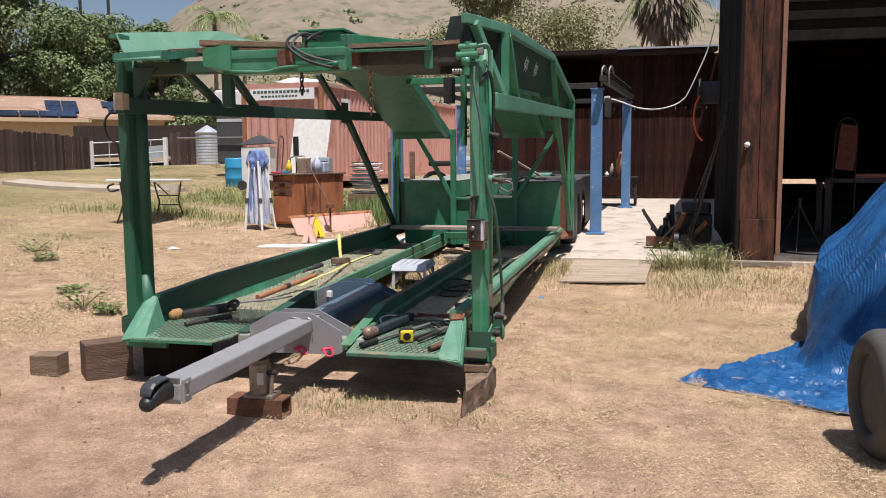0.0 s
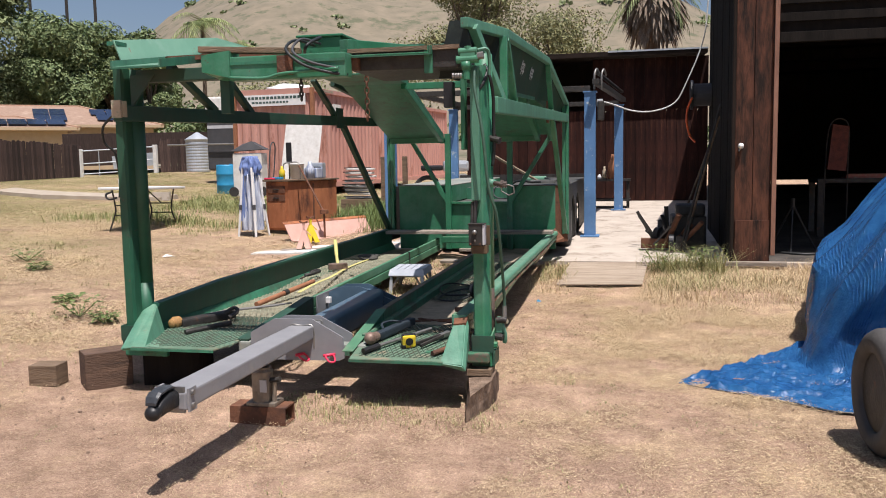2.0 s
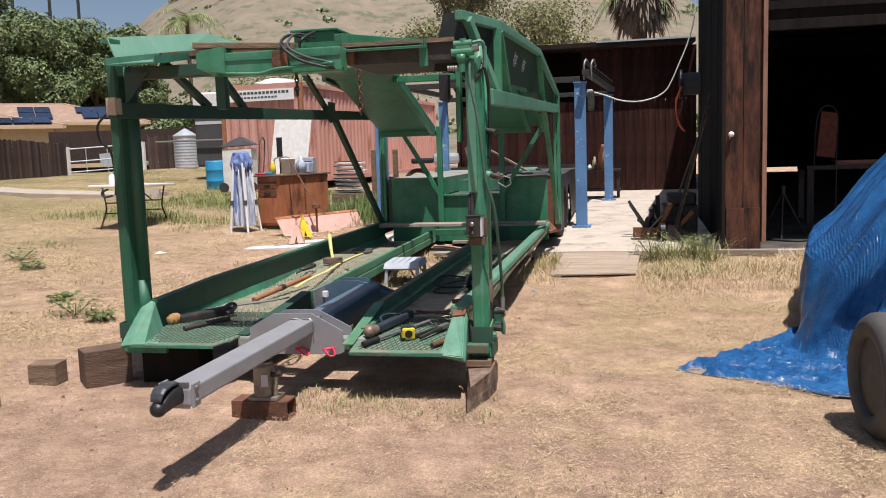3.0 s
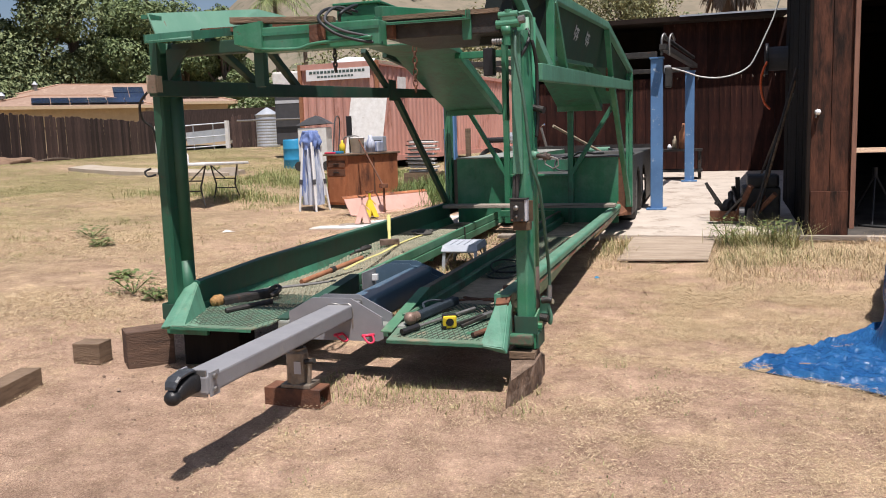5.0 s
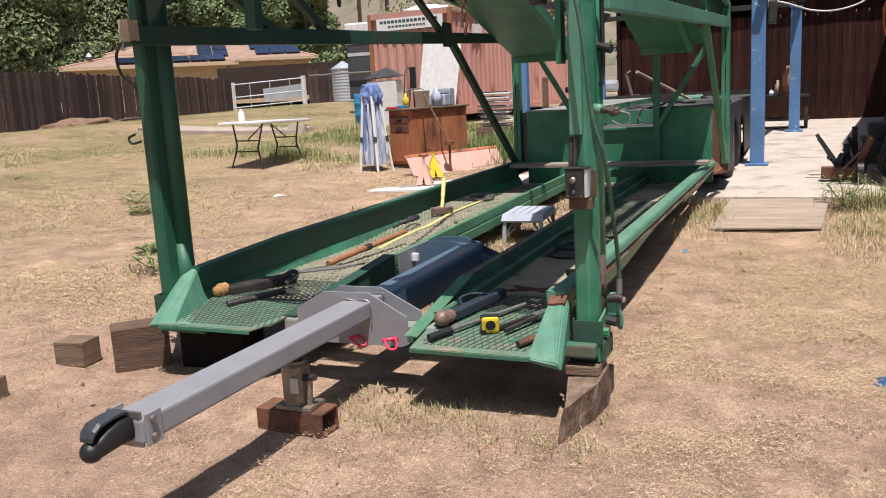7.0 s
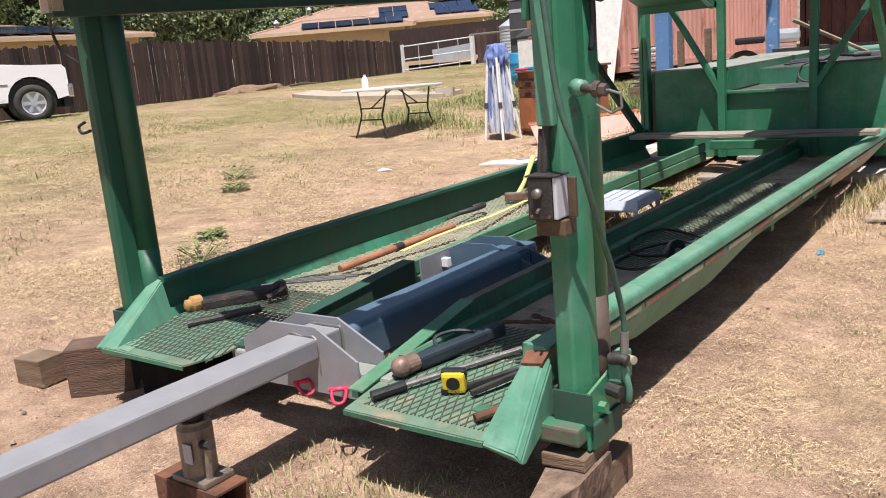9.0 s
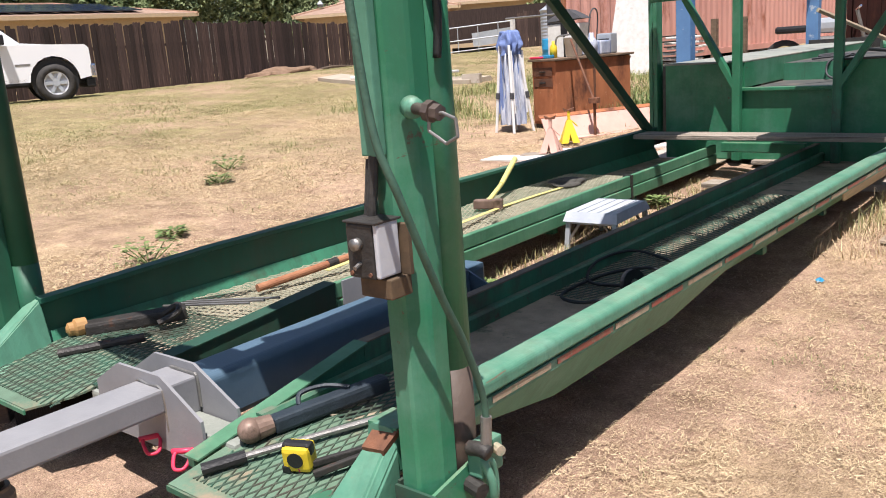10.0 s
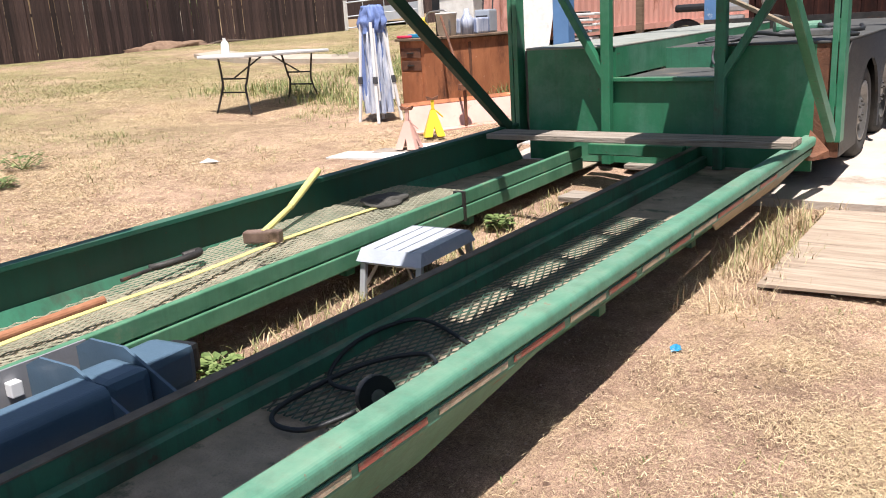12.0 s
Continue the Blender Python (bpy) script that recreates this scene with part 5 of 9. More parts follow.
# ---- houses beyond the fence ----
def house(name, at, w, d, eave, ridge, label, panels=(), wins=()):
    """A stuccoed house with a hip roof; solar panels on the slope to the front (local -y)."""
    h = thing(name, label, "house", at)
    part("wall", B(-w / 2, w / 2, -d / 2, d / 2, -0.5, eave), M_STUCCO, h)
    o = 0.6
    a = [(-w / 2 - o, -d / 2 - o, eave - 0.05), (w / 2 + o, -d / 2 - o, eave - 0.05), (w / 2 + o, d / 2 + o, eave - 0.05), (-w / 2 - o, d / 2 + o, eave - 0.05)]
    rx = max(w / 2 - d / 2, 0.3)
    bmr = bmesh.new()
    v = [bmr.verts.new(p) for p in a] + [bmr.verts.new((x, y, z + 0.14)) for x, y, z in a]
    r0, r1 = bmr.verts.new((-rx, 0, ridge)), bmr.verts.new((rx, 0, ridge))
    for q in ((0, 1, 5, 4), (1, 2, 6, 5), (2, 3, 7, 6), (3, 0, 4, 7)):
        bmr.faces.new([v[i] for i in q])
    bmr.faces.new([v[i] for i in (0, 1, 2, 3)])
    bmr.faces.new((v[4], v[5], r1, r0)), bmr.faces.new((v[6], v[7], r0, r1)), bmr.faces.new((v[5], v[6], r1)), bmr.faces.new((v[7], v[4], r0))
    part("roof", bmr, M_ROOF, h)
    caps = bmesh.new()
    for p, q in ((v0, r) for v0, r in (((-w / 2 - o, -d / 2 - o, eave + 0.1), (-rx, 0, ridge)), ((w / 2 + o, -d / 2 - o, eave + 0.1), (rx, 0, ridge)), ((-rx, 0, ridge), (rx, 0, ridge)), ((w / 2 + o, d / 2 + o, eave + 0.1), (rx, 0, ridge)))):
        beam(caps, p, q, 0.28, 0.10)
    part("ridge_cap", caps, material("ridge_tiles", (0.55, 0.36, 0.26), (0.46, 0.29, 0.2), 4, 0.85) if "ridge_tiles" not in bpy.data.materials else bpy.data.materials["ridge_tiles"], h)
    part("fascia", B(-w / 2 - o - 0.03, w / 2 + o + 0.03, -d / 2 - o - 0.04, -d / 2 - o - 0.005, eave - 0.1, eave + 0.08), M_STUCCO, h)
    s = (ridge - eave - 0.1) / (d / 2 + o)
    for px, py, nx, ny in panels:
        for i in range(nx):
            for j in range(ny):
                b2 = bmesh.new()
                x0, y0 = px + i * 1.05, py + j * 1.6
                zz = eave + 0.2 + s * (y0 + d / 2 + o)
                box(b2, 0, 1.0, 0, 1.55, 0, 0.04, 0, Matrix.Translation((x0, y0, zz)) @ Matrix.Rotation(math.atan(s), 4, 'X'))
                part("solar_panel", b2, M_SOLAR, h)
    for wx, wz, ww, wh in wins:
        wn = part("window", B(wx, wx + ww, -d / 2 - 0.05, -d / 2 + 0.02, wz, wz + wh), M_GLASSDARK, h)
        part("frame", B(wx - 0.06, wx + ww + 0.06, -d / 2 - 0.04, -d / 2 - 0.006, wz - 0.06, wz), M_WHITEPAINT, wn)
    vent = part("roof_vent", rod(bmesh.new(), (-rx - 1.5, -1.6, eave + 0.6), (-rx - 1.5, -1.6, ridge - 0.1), 0.16, 10), M_STEEL, h)
    part("vent_cap", rod(bmesh.new(), (-rx - 1.5, -1.6, ridge - 0.1), (-rx - 1.5, -1.6, ridge + 0.12), 0.22, 10, 0.05), M_TIN, vent)
    return h


house("house", pose(-38.4, 44.3, 1.30, 0, 0, 43), 8.9, 5.0, 2.5, 3.35, "low tan house wing with terracotta hip roof and a solar row", [(-1.9, -2.95, 6, 1)], [])
house("house", pose(-42.4, 53.5, 1.80, 0, 0, 40), 15.7, 9.0, 2.5, 4.15, "tan stucco house with terracotta hip roof and solar panels", [(0.2, -4.5, 2, 2), (4.2, -4.4, 3, 1), (3.9, -2.9, 3, 1)], [(4.2, 1.2, 0.55, 0.75), (4.85, 1.2, 0.5, 0.75)])
house("house", pose(-43.9, 21.5, 1.55, 0, 0, 90), 18.0, 9.0, 2.5, 3.5, "low tan house with wide solar panels on its roof", [(-8.0, -4.7, 14, 1), (-6.5, -3.1, 12, 1)], [])

# ---- hill ----
def hill_point(a, k):
    """Point of the hillside at azimuth a degrees, k from 0 at its foot to 1 at the back."""
    az, r = math.radians(a), 170 + 520 * k
    x, y = -math.sin(az) * r, math.cos(az) * r
    peak = 104 * math.exp(-((a - 11.0) / 21.5) ** 4) + 20 * math.exp(-((a - 28.5) / 9.0) ** 4) + 12
    rise = 0.5 - 0.5 * math.cos(math.pi * min(1, k / 0.85))
    return Vector((x, y, 1.5 + peak * rise + 9 * rise * noise.noise(Vector((x * 0.012, y * 0.012, 0))) + 4.0 * rise * noise.noise(Vector((x * 0.05, y * 0.05, 4)))))


def build_hill():
    bm = bmesh.new()
    na, nr = 190, 60
    rows = [[bm.verts.new(hill_point(-95 + 190 * i / na, j / nr)) for j in range(nr + 1)] for i in range(na + 1)]
    for a, b in zip(rows, rows[1:]):
        for j in range(nr):
            bm.faces.new((a[j], a[j + 1], b[j + 1], b[j]))
    return tagged(link("backdrop_hill", bm, M_HILL, smooth=True), "dry tan hillside with scattered dark shrubs", "hill", kind="structure")


build_hill()
def hill_scrub():
    rnd = random.Random(77)
    verts, faces = [], []
    for _ in range(420):
        a, k = rnd.uniform(-25, 48), rnd.random() ** 0.8 * 0.8
        p = hill_point(a, k)
        if noise.noise(p * 0.015) < -0.05:
            continue
        s = rnd.uniform(0.8, 3.0) * (0.7 + k)
        for _ in range(26):
            u = Vector((rnd.gauss(0, 1), rnd.gauss(0, 1), abs(rnd.gauss(0, 0.8)))).normalized() * s * rnd.uniform(0.5, 1)
            c = p + Vector((u.x * 1.3, u.y * 1.3, u.z * 0.8))
            t = Vector((rnd.gauss(0, 1), rnd.gauss(0, 1), rnd.gauss(0, 1))).normalized() * s * 0.42
            w = t.orthogonal().normalized() * s * 0.3
            i = len(verts)
            verts += [c - t, c + w, c + t, c - w]
            faces.append((i, i + 1, i + 2, i + 3))
    me = bpy.data.meshes.new("hill_scrub")
    me.from_pydata(verts, [], faces)
    me.materials.append(M_LEAFDARK)
    tagged(new("hill_scrub", me), "dark shrubs dotted over the dry hillside", "shrubs", kind="stuff")


hill_scrub()
_rnd = random.Random(21)


# ---- trees ----
def leaf_cloud(bm, blobs, n, size, rnd, droop=0.2):
    for _ in range(n):
        c, r = blobs[rnd.randrange(len(blobs))]
        u = Vector((rnd.gauss(0, 1), rnd.gauss(0, 1), rnd.gauss(0, 1))).normalized()
        p = Vector(c) + Vector((u.x * r[0], u.y * r[1], u.z * r[2])) * (0.55 + 0.5 * rnd.random() ** 0.6)
        nrm = (u + Vector((rnd.gauss(0, 0.6), rnd.gauss(0, 0.6), rnd.gauss(0, 0.6) + 0.3))).normalized()
        t = nrm.orthogonal().normalized()
        t.rotate(Matrix.Rotation(rnd.random() * 6.28, 3, nrm))
        b = nrm.cross(t)
        s = size * rnd.uniform(0.6, 1.3)
        vs = [bm.verts.new(p + t * (s * a) + b * (s * 0.55 * c2) + nrm * (s * k)) for a, c2, k in ((-1, 0, -0.1), (0, -0.9, 0.12), (1.0, 0, -0.1), (0, 0.9, 0.12))]
        bm.faces.new(vs)


def tree(name, x, y, h, spread, mat, label, seed, n=2600, leaf=0.3, z=None, low=0.25):
    rnd = random.Random(seed)
    t = thing(name, label, "tree", pose(x, y, gz(x, y) if z is None else z))
    bm = bmesh.new()
    top = h * 0.62
    rod(bm, (0, 0, -0.2), (rnd.uniform(-.3, .3), rnd.uniform(-.3, .3), top), 0.03 * h, 10, 0.012 * h)
    blobs = []
    for k in range(17):
        a = k * 2.4 + rnd.random()
        rr = spread * rnd.uniform(0.25, 0.75)
        zz = h * rnd.uniform(low + 0.12, 0.88)
        if zz > h * 0.7:
            rr *= 0.6
        e = Vector((rr * math.cos(a), rr * math.sin(a), zz))
        rod(bm, (0, 0, zz * 0.55), e, 0.012 * h, 6, 0.004 * h)
        q = spread * rnd.uniform(0.24, 0.46)
        blobs.append((e, (q, q, q * rnd.uniform(0.7, 1.0))))
    blobs.append((Vector((0, 0, h * 0.8)), (spread * 0.45, spread * 0.45, h * 0.18)))
    part("trunk", bm, M_BARK, t)
    bm = bmesh.new()
    leaf_cloud(bm, blobs, n, leaf, rnd)
    c = part("crown", bm, mat, t)
    c["kind"] = "stuff"
    return t


def polar(cx, cy, az, d):
    return cx - math.sin(math.radians(az)) * d, cy + math.cos(math.radians(az)) * d


for i, (az, d, h, sp, mt, low) in enumerate(((76, 70, 14, 6, 1, 0), (69, 72, 15, 6.5, 1, 0), (62, 74, 15, 6.5, 1, 0), (56, 78, 16, 7, 1, 0), (50, 80, 16, 7, 1, 0), (46.0, 78, 17.5, 6.5, 1, 0), (42.6, 80, 18.5, 6.0, 1, 0), (40.2, 84, 17.5, 4.2, 1, 0), (37.9, 90, 14.6, 2.6, 1, 0),
                                             (36.4, 82, 13.0, 4.8, 0, 0), (33.8, 85, 13.2, 5.0, 0, 0), (31.4, 84, 12.6, 3.4, 0, 0), (59, 62, 9, 5, 0, 0), (47, 66, 8.5, 5, 1, 0), (65, 64, 9, 5, 0, 0))):
    x, y = polar(0, 0, az, d)
    tree("tree", x, y, h, sp, M_LEAFDARK if mt else M_LEAF, "tall dense dark green tree behind the houses" if mt else "leafy mid-green tree behind the houses", 100 + i, 24000, 0.19, z=1.8, low=0.05)
x, y = polar(0, 0, 10.3, 46)
tree("tree", x, y, 12.5, 4.2, M_LEAFOLIVE, "pale olive-green tree behind the red container", 140, 30000, 0.085, z=0.8, low=0.3)
x, y = polar(0, 0, 5.0, 44)
tree("tree", x, y, 8.6, 3.2, M_LEAFOLIVE, "lower olive-green tree behind the shed", 141, 13000, 0.085, z=0.8, low=0.2)
x, y = polar(0, 0, 16.5, 50)
tree("tree", x, y, 7.5, 4.0, M_LEAFOLIVE, "low olive scrub tree behind the container", 142, 9000, 0.095, z=0.8, low=0.1)
x, y = polar(0, 0, 24.0, 52)
tree("tree", x, y, 6.5, 4.0, M_LEAFOLIVE, "low dry scrub tree behind the shed", 143, 8000, 0.10, z=1.0, low=0.1)
x, y = polar(0, 0, 28.6, 47)
tree("shrub", x, y, 3.6, 2.0, M_LEAF, "round green shrub by the fence end", 144, 2500, 0.14, z=1.4, low=0.05)
for i, (az, d, h) in enumerate(((25.5, 120, 7), (22.0, 150, 8), (27.0, 130, 7), (3, 150, 7), (-6, 160, 6), (20, 190, 7))):
    x, y = polar(0, 0, az, d)
    tree("shrub", x, y, h, 5.5, M_LEAF, "dark rounded shrub at the foot of the hill", 160 + i, 900, 0.6, z=2.0 + (0 if d < 170 else 6), low=0.0)


def palm(name, x, y, h, label, z, skirt, nf, fl, seed):
    rnd = random.Random(seed)
    t = thing(name, label, "palm tree", pose(x, y, z))
    part("trunk", rod(bmesh.new(), (0, 0, -0.2), (0, 0, h), 0.24, 12, 0.2), M_BARK, t)
    if skirt:
        bm = bmesh.new()
        for k in range(520):
            a = rnd.random() * 6.28
            zt = h - rnd.random() * skirt * 0.55
            ln = rnd.uniform(0.7, 1.35)
            r0 = 0.25
            r1 = 0.45 + 0.95 * (zt - (h - skirt)) / skirt * rnd.uniform(0.75, 1.1)
            p = Vector((r0 * math.cos(a), r0 * math.sin(a), zt))
            e = Vector((r1 * math.cos(a), r1 * math.sin(a), zt - ln))
            s = Vector((-math.sin(a), math.cos(a), 0)) * rnd.uniform(0.05, 0.14)
            bm.faces.new([bm.verts.new(v) for v in (p - s * 0.4, p + s * 0.4, (p + e) / 2 + s + Vector((math.cos(a), math.sin(a), 0)) * 0.15, e, (p + e) / 2 - s + Vector((math.cos(a), math.sin(a), 0)) * 0.15)])
        c = part("dead_skirt", bm, M_THATCH, t, "hanging grey-brown dead fronds")
        c["kind"] = "stuff"
    for k in range(nf):
        a = k * 2.4 + rnd.random() * 0.5
        up = rnd.uniform(-0.35, 0.9)
        bm = bmesh.new()
        spine = []
        for i in range(9):
            u = i / 8
            rr = fl * u * math.cos(up * (1 - u * 0.4))
            spine.append(Vector((rr * math.cos(a), rr * math.sin(a), h + fl * u * math.sin(up) - fl * 0.75 * u * u)))
        side = Vector((-math.sin(a), math.cos(a), 0))
        for i in range(8):
            for s in (-1, 1):
                for q in (0.0, 0.5):
                    p = spine[i].lerp(spine[i + 1], q)
                    tip = p + side * s * fl * 0.24 * (1.15 - i / 8) + (spine[i + 1] - spine[i]) * 0.9 - Vector((0, 0, fl * 0.10))
                    w = (spine[i + 1] - spine[i]) * 0.16
                    bm.faces.new([bm.verts.new(v) for v in (p - w, p + w, tip)])
        f = part("frond", bm, M_FROND, t)
    return t


palm("palm_tree", 0.65, 31.0, 6.9, "fan palm with a thick skirt of dead fronds", 0.6, 2.2, 26, 1.6, 3)
x, y = polar(0, 0, 28.0, 95)
palm("palm_tree", x, y, 14.6, "feathery green palm on the skyline", 2.0, 0, 22, 4.2, 4)
x, y = polar(0, 0, 26.2, 92)
palm("palm_tree", x, y, 11.5, "feathery yellow-green palm below the skyline", 2.0, 0, 20, 3.6, 6)
for i, az in enumerate((37.9, 35.9, 34.3)):
    x, y = polar(0, 0, az, 120)
    p_ = thing("tall_pole", "tall thin dark pole against the sky", "pole", pose(x, y, 1.5), group="skyline poles")
    part("shaft", rod(bmesh.new(), (0, 0, 0), (0, 0, 34), 0.24, 8, 0.16), M_DARKSTEEL, p_)

# ---- fittings on the trailer ----
# control box on the right post
part("control_box", B(-1.012, -0.931, 4.864, 4.945, 0.985, 1.110, bev=0.006), M_DARKSTEEL, T, "rusty electrical control box")
part("box_cover", B(-0.930, -0.917, 4.866, 4.935, 0.988, 1.112, bev=0.005), M_LIGHTGREY, T, "pale grey box cover")
part("box_lip", B(-1.016, -0.915, 4.860, 4.945, 1.1105, 1.116, bev=0.002), M_DARKSTEEL, T)
part("box_button", rod(bmesh.new(), (-0.975, 4.866, 1.065), (-0.975, 4.848, 1.065), 0.014, 16), M_STEEL, T, smooth=True)
part("box_toggle", rod(bmesh.new(), (-0.975, 4.866, 1.020), (-0.970, 4.842, 1.014), 0.005, 8), M_STEEL, T)
for x in (-1.0, -0.943):
    part("box_screw", rod(bmesh.new(), (x, 4.866, 0.997), (x, 4.860, 0.997), 0.005, 8), M_RUST, T)
M_BRACKET = material("tan_rusted_steel", (0.125, 0.082, 0.045), (0.065, 0.045, 0.028), 16, 0.8, bump=0.08)
part("box_bracket", B(-1.002, -0.906, 4.886, 4.955, 0.936, 0.983, bev=0.004), M_BRACKET, T, "tan rusted bracket")
part("bracket_plate", B(-0.929, -0.897, 4.942, 4.955, 0.983, 1.10, bev=0.002), M_BRACKET, T)
part("conduit", rod(bmesh.new(), (-1.003, 4.93, 1.11), (-1.0, 4.95, 1.24), 0.010, 8), M_DARKSTEEL, T)
# pin with its ring
part("pin_boss", rod(bmesh.new(), (-0.905, 4.995, 1.350), (-0.872, 4.972, 1.349), 0.026, 20, 0.022), M_FADED, T, smooth=True)
M_PINSTEEL = material("dark_worn_pin_steel", (0.135, 0.105, 0.090), (0.075, 0.058, 0.050), 18, 0.45, metal=0.3, bump=0.05)
part("lock_pin", rod(bmesh.new(), (-0.880, 4.977, 1.349), (-0.800, 4.966, 1.340), 0.0135, 16), M_PINSTEEL, T, smooth=True)
part("pin_nut", rod(bmesh.new(), (-0.835, 4.968, 1.344), (-0.818, 4.967, 1.342), 0.024, 8), M_PINSTEEL, T)
part("pin_head", rod(bmesh.new(), (-0.818, 4.967, 1.342), (-0.797, 4.965, 1.340), 0.018, 6), M_PINSTEEL, T)
_hex = [(-0.825, 4.962, 1.337), (-0.828, 4.960, 1.303), (-0.784, 4.962, 1.276), (-0.752, 4.962, 1.291), (-0.755, 4.962, 1.328), (-0.790, 4.964, 1.340)]
bm = bmesh.new()
for p, q in zip(_hex, _hex[1:] + _hex[:1]):
    rod(bm, p, q, 0.0038, 8)
part("pin_ring", bm, M_STEEL, T, "bent wire lynch ring")
part("lock_pin", rod(bmesh.new(), (-0.92, 5.10, 1.62), (-0.85, 5.07, 1.60), 0.02, 10), M_DARKSTEEL, T)
# hoses down the right post
part("hose", pipe(bmesh.new(), [(-0.97, 4.92, 2.03), (-0.965, 4.87, 1.90), (-0.925, 4.845, 1.70), (-0.905, 4.84, 1.54), (-0.893, 4.845, 1.39), (-0.875, 4.85, 1.28), (-0.848, 4.87, 1.18), (-0.838, 4.93, 1.022), (-0.838, 4.983, 0.909), (-0.838, 5.042, 0.796), (-0.838, 5.096, 0.653), (-0.838, 5.105, 0.58)], 0.0095, 8), M_GHOSE, T, "green painted hydraulic hose", smooth=True)
part("hose_fitting", rod(bmesh.new(), (-0.838, 5.105, 0.59), (-0.840, 5.10, 0.51), 0.014, 12), M_STEEL, T)
part("hose_elbow", pipe(bmesh.new(), [(-0.885, 5.09, 0.50), (-0.85, 5.09, 0.505), (-0.825, 5.09, 0.50)], 0.020, 8), M_DARKSTEEL, T, smooth=True)
part("hose", pipe(bmesh.new(), [(-0.93, 5.02, 2.05), (-0.895, 5.0, 1.97), (-0.885, 5.05, 1.85), (-0.89, 5.08, 1.7), (-0.89, 5.09, 1.55), (-0.90, 5.09, 1.45)], 0.010, 8), M_HOSE, T, "black rubber hose", smooth=True)
part("hose", pipe(bmesh.new(), [(-0.91, 5.02, 2.02), (-0.93, 4.97, 1.94), (-0.975, 4.96, 1.87), (-1.0, 4.97, 1.80)], 0.011, 8), M_HOSE, T, "black rubber hose", smooth=True)
# cylinder mount with clevis low on the post
part("clevis_plate", B(-0.895, -0.85, 5.09, 5.18, 0.42, 0.51, bev=0.006), M_FADED, T)
part("clevis_eye", pipe(bmesh.new(), [(-0.85, 5.10, 0.47), (-0.835, 5.11, 0.41), (-0.84, 5.12, 0.36), (-0.85, 5.14, 0.39), (-0.85, 5.13, 0.45)], 0.012, 8, closed=True), M_FADED, T, smooth=True)
part("clevis_bolt", rod(bmesh.new(), (-0.895, 5.09, 0.40), (-0.845, 5.08, 0.395), 0.022, 10), M_DARKSTEEL, T)
part("clevis_bolt", rod(bmesh.new(), (-0.85, 5.15, 0.485), (-0.825, 5.14, 0.485), 0.014, 10), M_REFLTAN, T)
# valve cluster at the top of the right post
vb_ = bmesh.new()
rod(vb_, (-1.075, 4.905, 2.068), (-0.945, 4.905, 2.072), 0.024, 14)
rod(vb_, (-1.062, 4.905, 2.115), (-0.955, 4.905, 2.119), 0.020, 14)
box(vb_, -1.052, -0.962, 4.888, 4.925, 2.062, 2.122, 0.006)
part("valve_block", vb_, M_GREEN, T)
part("valve_boss", rod(bmesh.new(), (-1.008, 4.905, 2.12), (-1.008, 4.905, 2.145), 0.020, 12), M_GREEN, T)
part("valve_body", rod(bmesh.new(), (-1.018, 4.905, 2.055), (-1.018, 4.905, 2.010), 0.032, 14, 0.026), M_GREEN, T, smooth=True)
part("valve_elbow", rod(bmesh.new(), (-1.018, 4.905, 2.012), (-1.018, 4.905, 1.955), 0.022, 12), M_GREEN, T)
for k in range(4):
    part("valve_stub", rod(bmesh.new(), (-1.10 + 0.015 * k, 4.905, 1.978), (-1.089 + 0.015 * k, 4.905, 1.978), 0.017, 10), M_STEEL, T)
part("valve_stub", rod(bmesh.new(), (-1.045, 4.905, 1.978), (-1.02, 4.905, 1.978), 0.014, 10), M_GREEN, T)
part("valve_nut", rod(bmesh.new(), (-0.95, 4.90, 2.085), (-0.915, 4.90, 2.09), 0.022, 6), M_STEEL, T)
part("valve_clip", pipe(bmesh.new(), [(-0.95, 4.91, 2.12), (-0.90, 4.92, 2.125), (-0.888, 4.94, 2.08), (-0.89, 4.95, 1.98)], 0.011, 6), M_FADED, T)
part("lamp_bracket", B(-1.165, -1.11, 4.94, 5.02, 1.80, 1.95, bev=0.004), M_BLACK, T, "black marker lamp housing")
part("post_block", B(-1.075, -1.048, 5.0, 5.07, 1.55, 1.99, bev=0.004), M_GREEN, T)
# markers on the side sheet
for y in (6.98, 7.58):
    for k, (dy, dz, ln, up) in enumerate(((0.0, 0.03, 0.02, 0.075), (0.05, 0.0, 0.02, 0.06), (0.10, 0.045, 0.02, 0.05), (0.02, 0.075, 0.17, 0.014), (0.05, 0.025, 0.16, 0.012), (0.15, 0.0, 0.02, 0.07))):
        z = 2.185 + dz + 0.02 * (y - 7)
        part("painted_mark", hull(bmesh.new(), *[[(-0.967 + 0.3 * (zz - 2.22) + o, yy, zz) for yy, zz in ((y + dy, z), (y + dy + ln, z), (y + dy + ln + 0.01, z + up), (y + dy + 0.01, z + up))] for o in (0, 0.003)]), M_LIGHTGREY, T)
# hoses over the front beam
part("hose", pipe(bmesh.new(), [(-2.08, 5.25, 2.24), (-2.10, 4.98, 2.24), (-2.06, 4.73, 2.15), (-1.95, 4.70, 2.06), (-1.80, 4.71, 2.01), (-1.70, 4.78, 2.0)], 0.009, 8), M_HOSE, T, "black rubber hose", smooth=True)
part("hose", pipe(bmesh.new(), [(-2.04, 5.25, 2.25), (-2.05, 4.95, 2.24), (-2.02, 4.73, 2.14), (-1.90, 4.70, 2.07), (-1.74, 4.73, 2.03)], 0.008, 8), M_DARKGREY, T, "grey hose", smooth=True)
